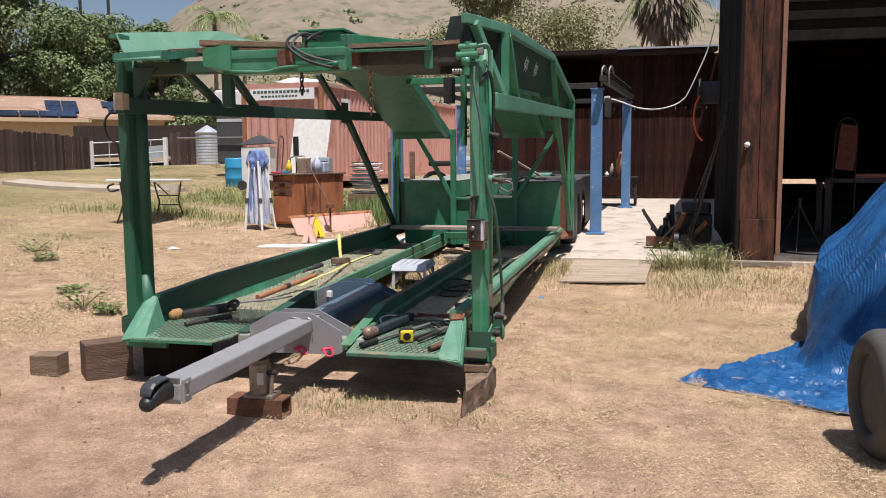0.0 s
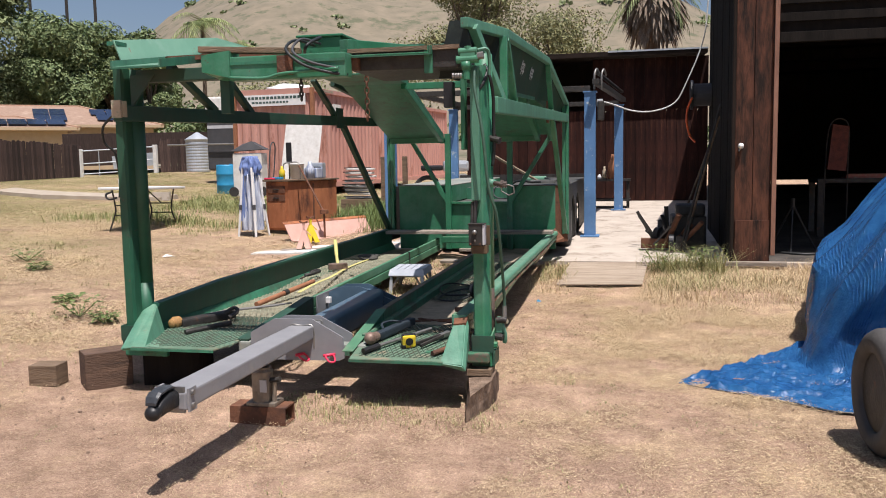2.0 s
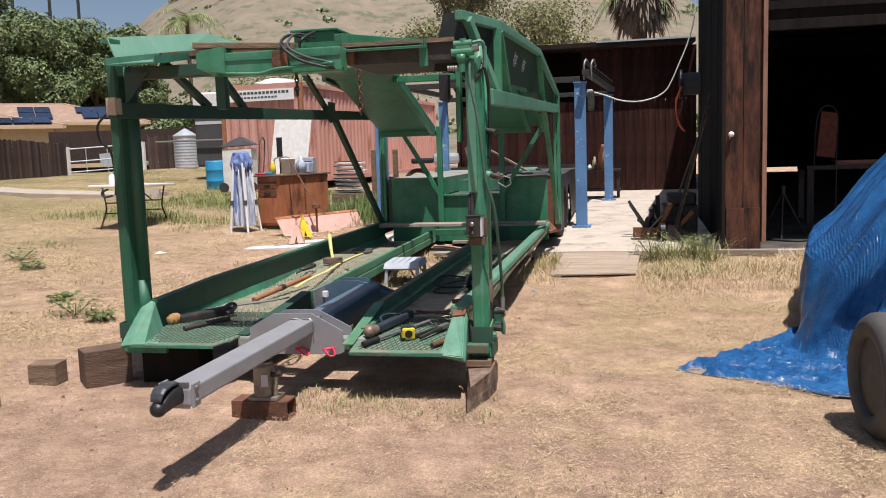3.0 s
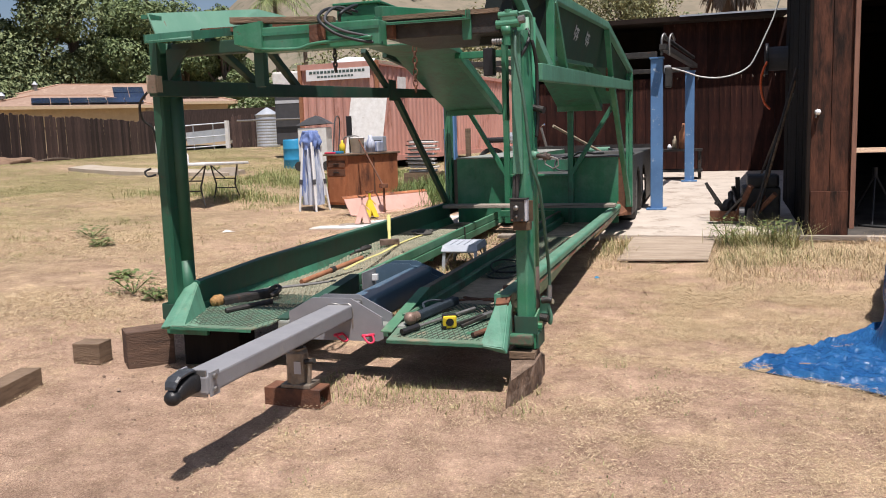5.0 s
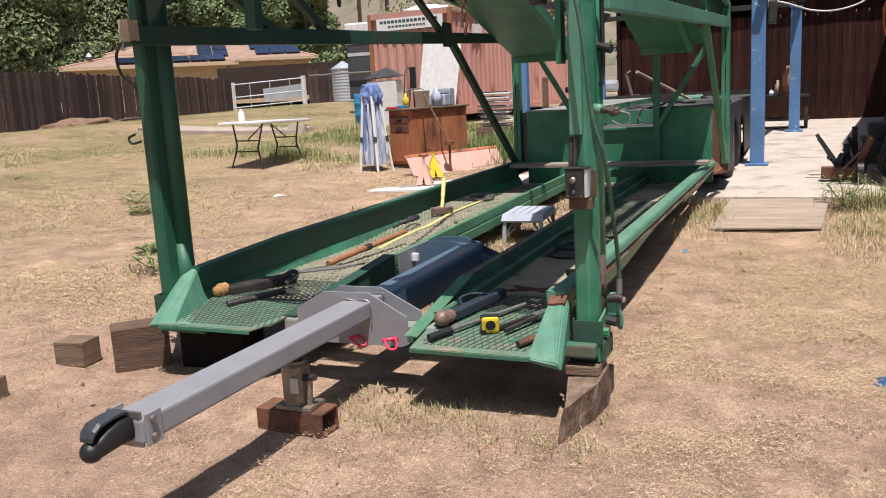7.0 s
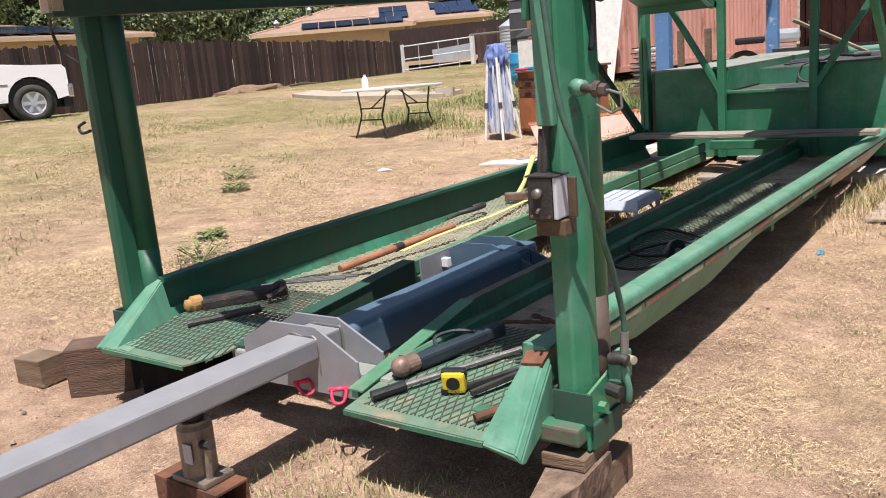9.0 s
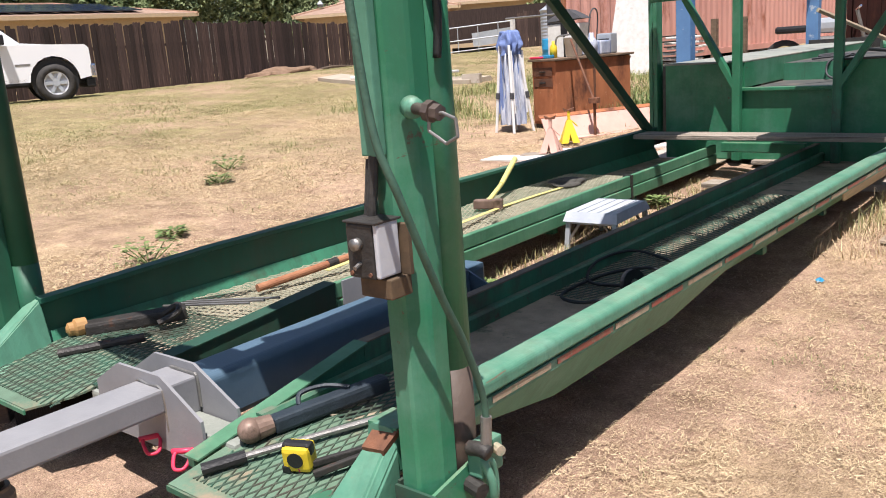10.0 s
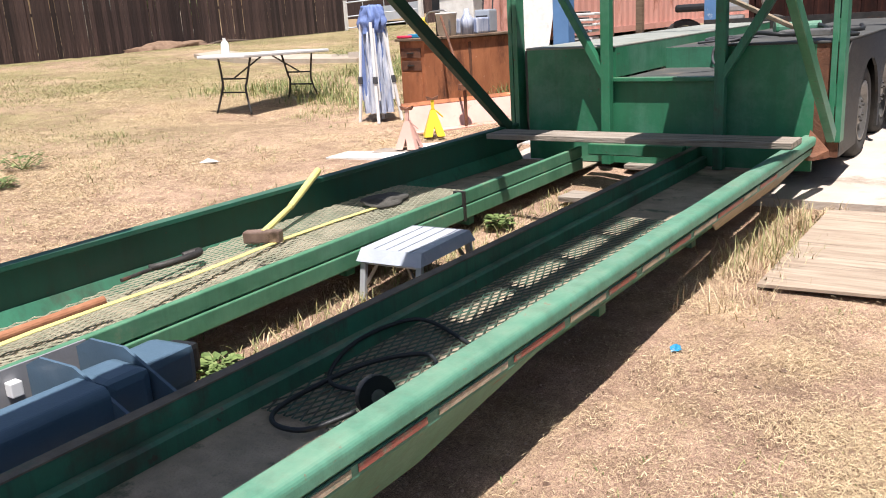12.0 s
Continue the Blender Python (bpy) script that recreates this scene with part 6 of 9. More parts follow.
part("hose", pipe(bmesh.new(), [(-2.12, 5.28, 2.26), (-2.02, 5.2, 2.28), (-1.98, 5.0, 2.24), (-2.0, 4.9, 2.19), (-2.05, 5.0, 2.16)], 0.010, 8), M_HOSE, T, "black rubber hose", smooth=True)
part("front_pipe", pipe(bmesh.new(), [(-2.42, 4.722, 2.0), (-2.2, 4.715, 1.99), (-2.1, 4.715, 2.01), (-1.95, 4.715, 2.02), (-1.74, 4.72, 2.03)], 0.010, 8), M_GREEN, T, smooth=True)
part("wall_hose", pipe(bmesh.new(), [(-3.28, 4.84, 1.82), (-3.41, 4.90, 1.74), (-3.44, 4.95, 1.64), (-3.405, 5.0, 1.58), (-3.402, 5.03, 1.48), (-3.402, 5.04, 1.38), (-3.405, 5.03, 1.28)], 0.008, 8), M_HOSE, T, "black rubber hose", smooth=True)
part("drain_ring", pipe(bmesh.new(), [(-3.405, 5.0, 1.28), (-3.46, 4.99, 1.27), (-3.48, 4.99, 1.30), (-3.44, 5.0, 1.32)], 0.007, 6), M_HOSE, T, smooth=True)
part("chord_cap", B(-3.267, -3.203, 4.785, 4.80, 1.79, 1.90), M_REFLTAN, T, "faded pale reflector cap")
part("chord_cap_tape", B(-3.202, -3.198, 4.80, 4.85, 1.795, 1.895), M_REFLTAN, T)


def chain(p, q, n, name="chain"):
    bm = bmesh.new()
    p, q = Vector(p), Vector(q)
    for i in range(n):
        c = p.lerp(q, (i + 0.5) / n)
        L = (q - p).length / n * 0.62
        a = Vector((1, 0, 0)) if i % 2 else Vector((0, 1, 0))
        d = (q - p).normalized()
        pipe(bm, [c - d * L, c - d * L * 0.5 + a * L * 0.55, c + d * L * 0.5 + a * L * 0.55, c + d * L, c + d * L * 0.5 - a * L * 0.55, c - d * L * 0.5 - a * L * 0.55], 0.006, 5, closed=True)
    return bm


ch = part("hanging_chain", chain((-2.0, 4.80, 1.985), (-2.0, 4.80, 1.86), 5), M_DARKSTEEL, T, "short hanging chain")
ch["kind"] = "stuff"
ch = part("hanging_chain", chain((-2.35, 7.2, 2.28), (-2.35, 7.2, 1.85), 9), M_RUST, T, "rusty hanging chain")
ch["kind"] = "stuff"
part("lift_cylinder", rod(bmesh.new(), (-1.9, 11.3, 1.55), (-1.35, 12.2, 1.15), 0.02, 8), M_REFLTAN, T)
# clutter of cables and hydraulic gear on the rear deck
dk = thing("coiled_cable", "pale cable coiled on the rear deck", "cable")
part("coil", pipe(bmesh.new(), [(-2.2, 12.2, 1.11), (-1.95, 12.1, 1.13), (-1.7, 12.3, 1.12), (-1.8, 12.6, 1.12), (-2.1, 12.5, 1.14), (-2.15, 12.25, 1.13), (-1.85, 12.15, 1.14), (-1.98, 12.0, 1.10), (-2.0, 11.95, 1.0), (-1.9, 11.8, 0.95), (-1.7, 11.7, 0.95)], 0.010, 6), M_DARKGREY, dk, smooth=True)
hy = thing("hydraulic_pump", "green hydraulic pump lying on the rear deck", "pump")
part("motor", rod(bmesh.new(), (-1.58, 12.2, 1.20), (-1.30, 12.35, 1.20), 0.045, 14), M_FADED, hy)
part("reservoir", B(-1.45, -1.10, 11.7, 11.95, 1.157, 1.20, bev=0.006), M_STEEL, hy)
part("flange", rod(bmesh.new(), (-1.60, 12.19, 1.20), (-1.58, 12.2, 1.20), 0.06, 14), M_GREEN, hy)
part("pump_hose", pipe(bmesh.new(), [(-1.1, 11.8, 1.19), (-0.95, 11.7, 1.17), (-0.9, 11.5, 1.17), (-1.0, 11.3, 1.17)], 0.012, 6), M_HOSE, hy, smooth=True)

for i, pts in enumerate((((-1.95, 12.3, 1.10), (-1.75, 12.0, 1.14), (-1.62, 11.75, 1.19), (-1.40, 11.6, 1.18), (-1.25, 11.9, 1.17), (-1.40, 12.3, 1.18), (-1.2, 12.6, 1.18)),
                         ((-1.55, 12.8, 1.18), (-1.35, 12.4, 1.22), (-1.15, 12.1, 1.18), (-1.0, 12.3, 1.17), (-1.1, 12.9, 1.18)))):
    hz = thing("hydraulic_hose", "black hydraulic hose lying in loops on the rear deck", "hose")
    part("tube", pipe(bmesh.new(), pts, 0.016, 6), M_HOSE, hz, smooth=True)

# plank across the rails
tagged(link("plank", box(bmesh.new(), -3.16, -1.03, 10.40, 10.66, 0.562, 0.600, 0.004), M_PLANK), "weathered grey plank laid across the trailer rails", "plank")

# ---- supports under the front ----
def timber(name, label, m, l, w, h, mat=M_TIMBER):
    ob = link(name, box(bmesh.new(), 0, l, -w / 2, w / 2, 0, h, 0.006), mat)
    ob.matrix_basis = m
    return tagged(ob, label, "timber block")


timber("timber_block", "thick old timber block under the runway", pose(-3.60, 4.80, -0.01, 0, 0, 46), 0.30, 0.19, 0.285, M_OLDTIMBER)
# shade under the runway is put into this block's near-black colour
timber("timber_block", "dark timber packing under the runway", pose(-3.25, 5.05, 0.0, 0, 0, 4), 0.40, 0.22, 0.29, M_NEARBLACK)
timber("timber_block", "small cut timber block on the dirt", pose(-3.93, 4.76, gz(-3.9, 4.8) - 0.01, 0, 0, 8), 0.19, 0.15, 0.14)
timber("timber_block", "long rough timber offcut on the dirt", pose(-3.68, 3.56, gz(-3.7, 3.8) - 0.01, 0, 0, 103), 0.70, 0.13, 0.12)
wedge = link("timber_block", loft(bmesh.new(), [[(-1.075, 5.07, -0.02), (-0.985, 4.56, -0.02), (-0.90, 4.84, -0.02), (-0.885, 5.07, -0.02)], [(-1.07, 5.07, 0.10), (-0.985, 4.575, 0.07), (-0.888, 4.835, 0.10), (-0.88, 5.07, 0.10)], [(-1.065, 5.06, 0.198), (-0.965, 4.60, 0.150), (-0.880, 4.84, 0.186), (-0.88, 5.06, 0.198)]]), material("rough_split_timber", (0.24, 0.165, 0.115), (0.085, 0.058, 0.042), 14, 0.9, stretch=(1, 1, 0.5), bump=0.9, bscale=40, c3=(0.32, 0.24, 0.18), s3=9, t3=(0.55, 0.72)))
tagged(wedge, "rough split timber stump standing under the post", "timber block")
timber("timber_block", "small pale timber packing under the post foot", pose(-1.045, 4.99, 0.190, 0, 0, 2), 0.15, 0.19, 0.044)
timber("timber_block", "dark timber packing under the trailer side", pose(-1.07, 5.14, 0.0, 0, 0, 2), 0.17, 0.26, 0.13)

M_JACKBODY = material("worn_grey_jack_paint", (0.29, 0.25, 0.20), (0.17, 0.14, 0.11), 14, 0.45, metal=0.35, c3=(0.08, 0.055, 0.04), s3=9, t3=(0.55, 0.68), bump=0.12)
jk = thing("bottle_jack", "grey bottle jack holding up the drawbar on a steel tube", "jack")
J = (-2.15, 4.43)
part("cylinder", lathe(bmesh.new(), [(0.01, 0.125), (0.062, 0.125), (0.062, 0.30), (0.052, 0.315), (0.052, 0.325), (0.01, 0.325)], 22, pose(J[0], J[1], 0)), M_JACKBODY, jk, smooth=False)
part("saddle", lathe(bmesh.new(), [(0.01, 0.325), (0.038, 0.325), (0.038, 0.355), (0.03, 0.36), (0.03, 0.382), (0.01, 0.382)], 18, pose(J[0], J[1], 0)), M_BLACK, jk)
part("base", B(J[0] - 0.08, J[0] + 0.10, J[1] - 0.065, J[1] + 0.065, 0.105, 0.128, bev=0.005), M_JACKBODY, jk)
part("pump_arm", rod(bmesh.new(), (J[0] + 0.075, J[1] - 0.02, 0.128), (J[0] + 0.085, J[1] - 0.02, 0.25), 0.014, 8), M_JACKBODY, jk)
part("pump_socket", rod(bmesh.new(), (J[0] + 0.06, J[1] - 0.02, 0.25), (J[0] + 0.12, J[1] - 0.03, 0.262), 0.016, 8), M_DARKSTEEL, jk)
part("label_plate", B(J[0] + 0.01, J[0] + 0.05, J[1] - 0.0655, J[1] - 0.060, 0.19, 0.26), M_LIGHTGREY, jk)
bm = bmesh.new()
x0, x1, y0, y1 = -2.33, -1.99, 4.36, 4.50
for q in ((x0, x1, y0, y0 + 0.008, 0.0, 0.104), (x0, x1, y1 - 0.008, y1, 0.0, 0.104), (x0, x1, y0 + 0.008, y1 - 0.008, 0.0, 0.008), (x0, x1, y0 + 0.008, y1 - 0.008, 0.096, 0.104)):
    box(bm, *q)
tagged(link("steel_tube", bm, M_RUST), "short rusty square steel tube under the jack", "steel tube").matrix_basis = pose(0, 0, 0.0)

# ---- loose tools on the runways ----
# folding work platform between the runways
st = thing("work_platform", "small silver folding work platform with slotted top between the runways", "step stool", pose(-2.285, 8.33, gz(-2.3, 8.35) - 0.085, 0, 0, 4))
M_STOOL = material("grey_moulded_plastic", (0.47, 0.50, 0.55), (0.38, 0.41, 0.46), 9, 0.5, bump=0.08, c3=(0.62, 0.64, 0.67), s3=7)
for i in range(5):
    x0 = -0.165 + i * 0.068
    part("tread_slat", B(x0, x0 + 0.058, -0.225, 0.225, 0.318, 0.332, bev=0.003), M_STOOL, st)
part("top_panel", B(-0.166, 0.166, -0.226, 0.226, 0.303, 0.317, bev=0.004), M_DARKGREY, st)
for sy in (-1, 1):
    part("end_apron", hull(bmesh.new(), [(-0.170, sy * 0.227, 0.334), (0.170, sy * 0.227, 0.334), (0.182, sy * 0.262, 0.275), (-0.182, sy * 0.262, 0.275)], [(-0.170, sy * 0.227, 0.310), (0.170, sy * 0.227, 0.310), (0.178, sy * 0.245, 0.270), (-0.178, sy * 0.245, 0.270)]), M_STOOL, st)
for sx in (-1, 1):
    part("side_apron", hull(bmesh.new(), [(sx * 0.167, -0.227, 0.333), (sx * 0.167, 0.227, 0.333), (sx * 0.182, 0.26, 0.276), (sx * 0.182, -0.26, 0.276)], [(sx * 0.160, -0.226, 0.320), (sx * 0.160, 0.226, 0.320), (sx * 0.172, 0.25, 0.272), (sx * 0.172, -0.25, 0.272)]), M_STOOL, st)
    for sy in (-1, 1):
        part("leg", beam(bmesh.new(), (sx * 0.155, sy * 0.225, 0.305), (sx * 0.165, sy * 0.270, 0.0), 0.030, 0.026, 0.003), M_TIN, st)
        part("foot_cap", beam(bmesh.new(), (sx * 0.165, sy * 0.270, 0.02), (sx * 0.1655, sy * 0.273, -0.005), 0.036, 0.032, 0.003), M_BLACK, st)
        part("brace", beam(bmesh.new(), (sx * 0.158, sy * 0.245, 0.14), (sx * 0.07, sy * 0.215, 0.285), 0.012, 0.016), M_STEEL, st)
for sy in (-1, 1):
    part("rung", beam(bmesh.new(), (-0.155, sy * 0.228, 0.272), (0.155, sy * 0.228, 0.272), 0.022, 0.03, 0.003), M_TIN, st)

LF = 0.425   # top of the raised left mesh floor
sl = thing("sledgehammer", "sledgehammer with a yellow handle leaning on the wall", "hammer")
part("head", box(bmesh.new(), -0.095, 0.095, -0.03, 0.03, -0.03, 0.03, 0.008, pose(-2.93, 7.93, LF + 0.034, 0, 0, 25)), M_OLDJACK, sl, "worn rusty steel head")
part("handle", rod(bmesh.new(), (-2.93, 7.93, LF + 0.05), (-3.06, 8.26, 0.525), 0.017, 10, 0.015), M_LIME, sl)
part("grip", rod(bmesh.new(), (-3.06, 8.26, 0.525), (-3.215, 8.66, 0.64), 0.018, 10, 0.021), material("olive_grip", (0.66, 0.60, 0.22), (0.50, 0.46, 0.17), 12, 0.6), sl)
st2 = thing("tape_strip", "long yellow ruler strip laid along the runway", "ruler")
bm = bmesh.new()
_pts = [Vector(p) for p in ((-2.66, 6.25, 0.462), (-2.70, 6.6, 0.462), (-2.74, 6.95, 0.452), (-2.78, 7.3, LF + 0.012), (-2.82, 7.6, LF + 0.008), (-2.87, 8.0, LF + 0.006), (-2.88, 8.4, LF + 0.006), (-2.87, 8.78, LF + 0.006))]
loft(bm, [[(p.x - 0.017, p.y, p.z), (p.x + 0.017, p.y, p.z), (p.x + 0.017, p.y, p.z + 0.003), (p.x - 0.017, p.y, p.z + 0.003)] for p in _pts])
part("strip", bm, M_LIME, st2)
rp_ = thing("rusty_pipe", "orange-rusted steel pipe lying on the runway rail", "pipe")
part("tube", rod(bmesh.new(), (-2.925, 6.03, 0.398), (-2.815, 6.96, 0.449), 0.020, 14), M_RUSTPIPE, rp_)
part("sleeve", rod(bmesh.new(), (-2.875, 6.45, 0.421), (-2.868, 6.51, 0.424), 0.024, 14), M_DARKSTEEL, rp_)
cl = thing("c_clamp", "black steel clamp lying on the mesh floor", "clamp")
part("frame", pipe(bmesh.new(), [(-3.05, 7.35, LF + 0.02), (-3.0, 7.40, LF + 0.03), (-2.98, 7.55, LF + 0.035), (-3.04, 7.62, LF + 0.03), (-3.07, 7.55, LF + 0.02)], 0.017, 8), M_DARKSTEEL, cl, smooth=True)
part("screw", rod(bmesh.new(), (-3.06, 7.60, LF + 0.02), (-3.02, 7.18, LF + 0.015), 0.009, 8), M_DARKSTEEL, cl)
rg = thing("work_glove", "crumpled dark work glove on the mesh floor", "glove")
bm = bmesh.new()
bmesh.ops.create_icosphere(bm, subdivisions=3, radius=0.09)
for v in bm.verts:
    v.co = Vector((v.co.x * 1.2, v.co.y * 1.5, max(-0.015, v.co.z * 0.35))) * (1 + 0.5 * noise.noise(v.co * 14))
part("cloth", bm, material("dirty_cloth", (0.09, 0.085, 0.075), (0.05, 0.047, 0.04), 20, 0.95, bump=0.4), rg, smooth=True)
rg.matrix_basis = pose(-2.90, 8.86, LF + 0.022)


def lever_hoist(name, label, at, head, body):
    t = thing(name, label, "tool", at)
    part("bar", beam(bmesh.new(), (0, 0.0, 0.035), (0, 0.40, 0.042), 0.058, 0.052, 0.012), body, t)
    part("head", rod(bmesh.new(), (0, -0.05, 0.04), (0, 0.0, 0.04), 0.036, 16, 0.030), head, t, smooth=False)
    bmk = bmesh.new()
    bmesh.ops.create_uvsphere(bmk, u_segments=14, v_segments=10, radius=0.040, matrix=Matrix.Translation((0.0, -0.07, 0.042)))
    part("nose", bmk, head, t, smooth=True)
    part("arm", pipe(bmesh.new(), [(-0.02, 0.10, 0.06), (-0.045, 0.12, 0.085), (-0.04, 0.20, 0.085), (0, 0.27, 0.07)], 0.008, 6), body, t)
    return t


lever_hoist("trailer_jack", "black tubular jack with a worn round foot", pose(-1.655, 5.08, FLOOR_Z(5.1) - 0.002, 4, 0, -20), M_OLDJACK, material("blue_black_paint", (0.028, 0.040, 0.052), (0.018, 0.025, 0.032), 14, 0.55, bump=0.15))
rr_ = thing("ratchet_bar", "steel breaker bar lying on the mesh", "bar")
part("shaft", rod(bmesh.new(), (-1.60, 4.93, FLOOR_Z(4.93) + 0.025), (-1.36, 5.33, FLOOR_Z(5.3) + 0.03), 0.011, 10), M_STEEL, rr_)
part("grip", rod(bmesh.new(), (-1.665, 4.82, FLOOR_Z(4.82) + 0.024), (-1.60, 4.93, FLOOR_Z(4.93) + 0.025), 0.019, 10), M_BLACK, rr_)
tm = thing("tape_measure", "yellow and black tape measure on the mesh plate", "tape measure", pose(-1.425, 4.99, FLOOR_Z(5.0) + 0.006, 8, 0, 24))
part("case", box(bmesh.new(), -0.042, 0.042, -0.03, 0.03, 0, 0.078, 0.014), M_YELLOW, tm)
part("grip", box(bmesh.new(), -0.045, 0.045, -0.018, 0.018, 0.045, 0.084, 0.012), M_BLACK, tm)
part("badge", rod(bmesh.new(), (0, -0.0325, 0.042), (0, -0.029, 0.042), 0.024, 18), M_BLACK, tm)
part("foot", box(bmesh.new(), -0.046, -0.02, -0.031, 0.031, -0.002, 0.02, 0.004), M_BLACK, tm)
pl = thing("locking_pliers", "dark steel locking pliers with red-tipped handles", "pliers", pose(-1.30, 5.08, FLOOR_Z(5.08) + 0.01, 8, 0, -35))
part("jaw", box(bmesh.new(), -0.02, 0.02, 0.08, 0.16, 0, 0.03, 0.006), M_STEEL, pl)
part("handle", beam(bmesh.new(), (-0.012, 0.09, 0.018), (-0.03, -0.13, 0.018), 0.018, 0.02, 0.004), M_DARKSTEEL, pl)
part("handle", beam(bmesh.new(), (0.014, 0.09, 0.018), (0.035, -0.12, 0.018), 0.018, 0.02, 0.004), M_DARKSTEEL, pl)
part("tip", rod(bmesh.new(), (-0.03, -0.13, 0.018), (-0.034, -0.155, 0.018), 0.014, 8), M_RED, pl)
sp = thing("rusty_pin", "short rusty steel pin on the mesh", "pin")
part("shaft", rod(bmesh.new(), (-1.235, 4.825, FLOOR_Z(4.83) + 0.022), (-1.14, 4.965, FLOOR_Z(4.96) + 0.025), 0.016, 10), M_RUST, sp)
ch = thing("loose_chain", "rusty chain heaped on the runway", "chain")
c2 = part("links", chain((-1.62, 5.62, FLOOR_Z(5.6) + 0.02), (-1.30, 5.75, FLOOR_Z(5.7) + 0.02), 9), M_RUST, ch)
c2["kind"] = "stuff"
c2 = part("links", chain((-1.55, 5.75, FLOOR_Z(5.7) + 0.02), (-1.25, 5.62, FLOOR_Z(5.6) + 0.02), 8), M_RUST, ch)
c2["kind"] = "stuff"
bt = thing("trailer_jack", "dark lever tool with a tan knob on the runway", "tool", pose(-3.09, 5.24, FLOOR_Z(5.2), 0, 0, -24))
part("bar", beam(bmesh.new(), (-0.06, 0.0, 0.035), (0.0, 0.42, 0.045), 0.09, 0.06, 0.014), M_DARKSTEEL, bt)
part("knob", lathe(bmesh.new(), [(0.012, -0.05), (0.04, -0.045), (0.042, 0.0), (0.03, 0.01), (0.03, 0.03), (0.012, 0.04)], 16, pose(-0.07, -0.04, 0.045, 90, 0, 10)), material("tan_wood_knob", (0.42, 0.24, 0.09), (0.33, 0.18, 0.07), 14, 0.6), bt, smooth=False)
part("hook", pipe(bmesh.new(), [(0.02, 0.32, 0.06), (0.06, 0.38, 0.10), (0.12, 0.36, 0.08), (0.12, 0.28, 0.05)], 0.014, 6), M_DARKSTEEL, bt)
b3 = thing("steel_bar", "grey steel bar lying on the mesh", "bar")
part("shaft", rod(bmesh.new(), (-2.99, 5.06, FLOOR_Z(5.1) + 0.028), (-2.80, 5.34, FLOOR_Z(5.3) + 0.03), 0.019, 10), M_DARKSTEEL, b3)
rb = thing("thin_rods", "thin steel rods lying across the runway", "rods")
for i in range(3):
    part("rod", rod(bmesh.new(), (-3.1 + i * 0.02, 5.62 + i * 0.05, 0.40), (-2.62 + i * 0.03, 5.75 + i * 0.06, 0.445), 0.006, 6), M_STEEL, rb)
# grinder with its cord
gr = thing("angle_grinder", "black angle grinder with its long cord in the runway", "grinder")
part("disc", rod(bmesh.new(), (-1.36, 6.86, FLOOR_Z(6.9) + 0.062), (-1.335, 6.85, FLOOR_Z(6.9) + 0.066), 0.062, 20), M_BLACK, gr)
part("hub", rod(bmesh.new(), (-1.365, 6.862, FLOOR_Z(6.9) + 0.062), (-1.33, 6.848, FLOOR_Z(6.9) + 0.066), 0.022, 12), M_STEEL, gr)
part("body", rod(bmesh.new(), (-1.30, 6.86, FLOOR_Z(6.9) + 0.045), (-1.16, 7.08, FLOOR_Z(7.0) + 0.04), 0.034, 12, 0.03), M_DARKGREEN, gr)
part("cord", pipe(bmesh.new(), [(-1.17, 7.08, FLOOR_Z(7) + 0.03), (-1.25, 7.3, FLOOR_Z(7) + 0.014), (-1.45, 7.45, FLOOR_Z(7) + 0.012), (-1.68, 7.5, FLOOR_Z(7) + 0.03), (-1.72, 7.2, FLOOR_Z(7) + 0.04), (-1.62, 6.95, FLOOR_Z(7) + 0.012), (-1.40, 6.98, FLOOR_Z(7) + 0.016), (-1.33, 7.12, FLOOR_Z(7) + 0.02), (-1.46, 7.26, FLOOR_Z(7) + 0.02), (-1.60, 7.1, FLOOR_Z(7) + 0.018), (-1.64, 6.78, FLOOR_Z(7) + 0.012), (-1.58, 6.66, FLOOR_Z(7) + 0.012), (-1.46, 6.67, FLOOR_Z(7) + 0.012), (-1.38, 6.80, FLOOR_Z(7) + 0.03)], 0.008, 6), M_HOSE, gr, smooth=True)
sc = thing("scrap_bracket", "small rusty bracket on the runway floor", "scrap")
part("plate", box(bmesh.new(), -0.05, 0.05, -0.06, 0.06, 0, 0.03, 0.004, pose(-1.30, 6.12, FLOOR_Z(6.1) + 0.006, 8, 0, 30)), M_RUST, sc)

# ---- car lift behind the trailer ----
lift = thing("car_lift", "blue four-post car lift standing over the trailer rear", "car lift")
LP = {"r1": (-0.69, 12.95, 2.46), "r2": (-0.33, 17.0, 2.50), "l1": (-3.80, 12.95, 2.46), "l2": (-3.62, 17.0, 2.50)}
for x, y, zt in LP.values():
    z0 = gz(-0.5, y) + 0.02
    col = part("column", B(x - 0.085, x + 0.085, y - 0.07, y + 0.07, z0, zt, bev=0.008), M_BLUE, lift)
    part("column_cap", B(x - 0.10, x + 0.10, y - 0.09, y + 0.09, zt, zt + 0.02), M_BLUE, lift)
    part("base_plate", B(x - 0.14, x + 0.14, y - 0.14, y + 0.14, z0, z0 + 0.02), M_BLUE, lift)
part("runway_beam", beam(bmesh.new(), (-0.60, 12.7, 2.60), (-0.25, 17.2, 2.62), 0.10, 0.08, 0.008), M_DARKSTEEL, lift)
part("runway_beam", beam(bmesh.new(), (-3.75, 12.7, 2.60), (-3.5, 17.2, 2.62), 0.10, 0.08, 0.008), M_DARKSTEEL, lift)
part("cross_rail", beam(bmesh.new(), (-3.92, 12.95, 2.52), (-0.69, 12.95, 2.52), 0.10, 0.08, 0.006), M_DARKSTEEL, lift)
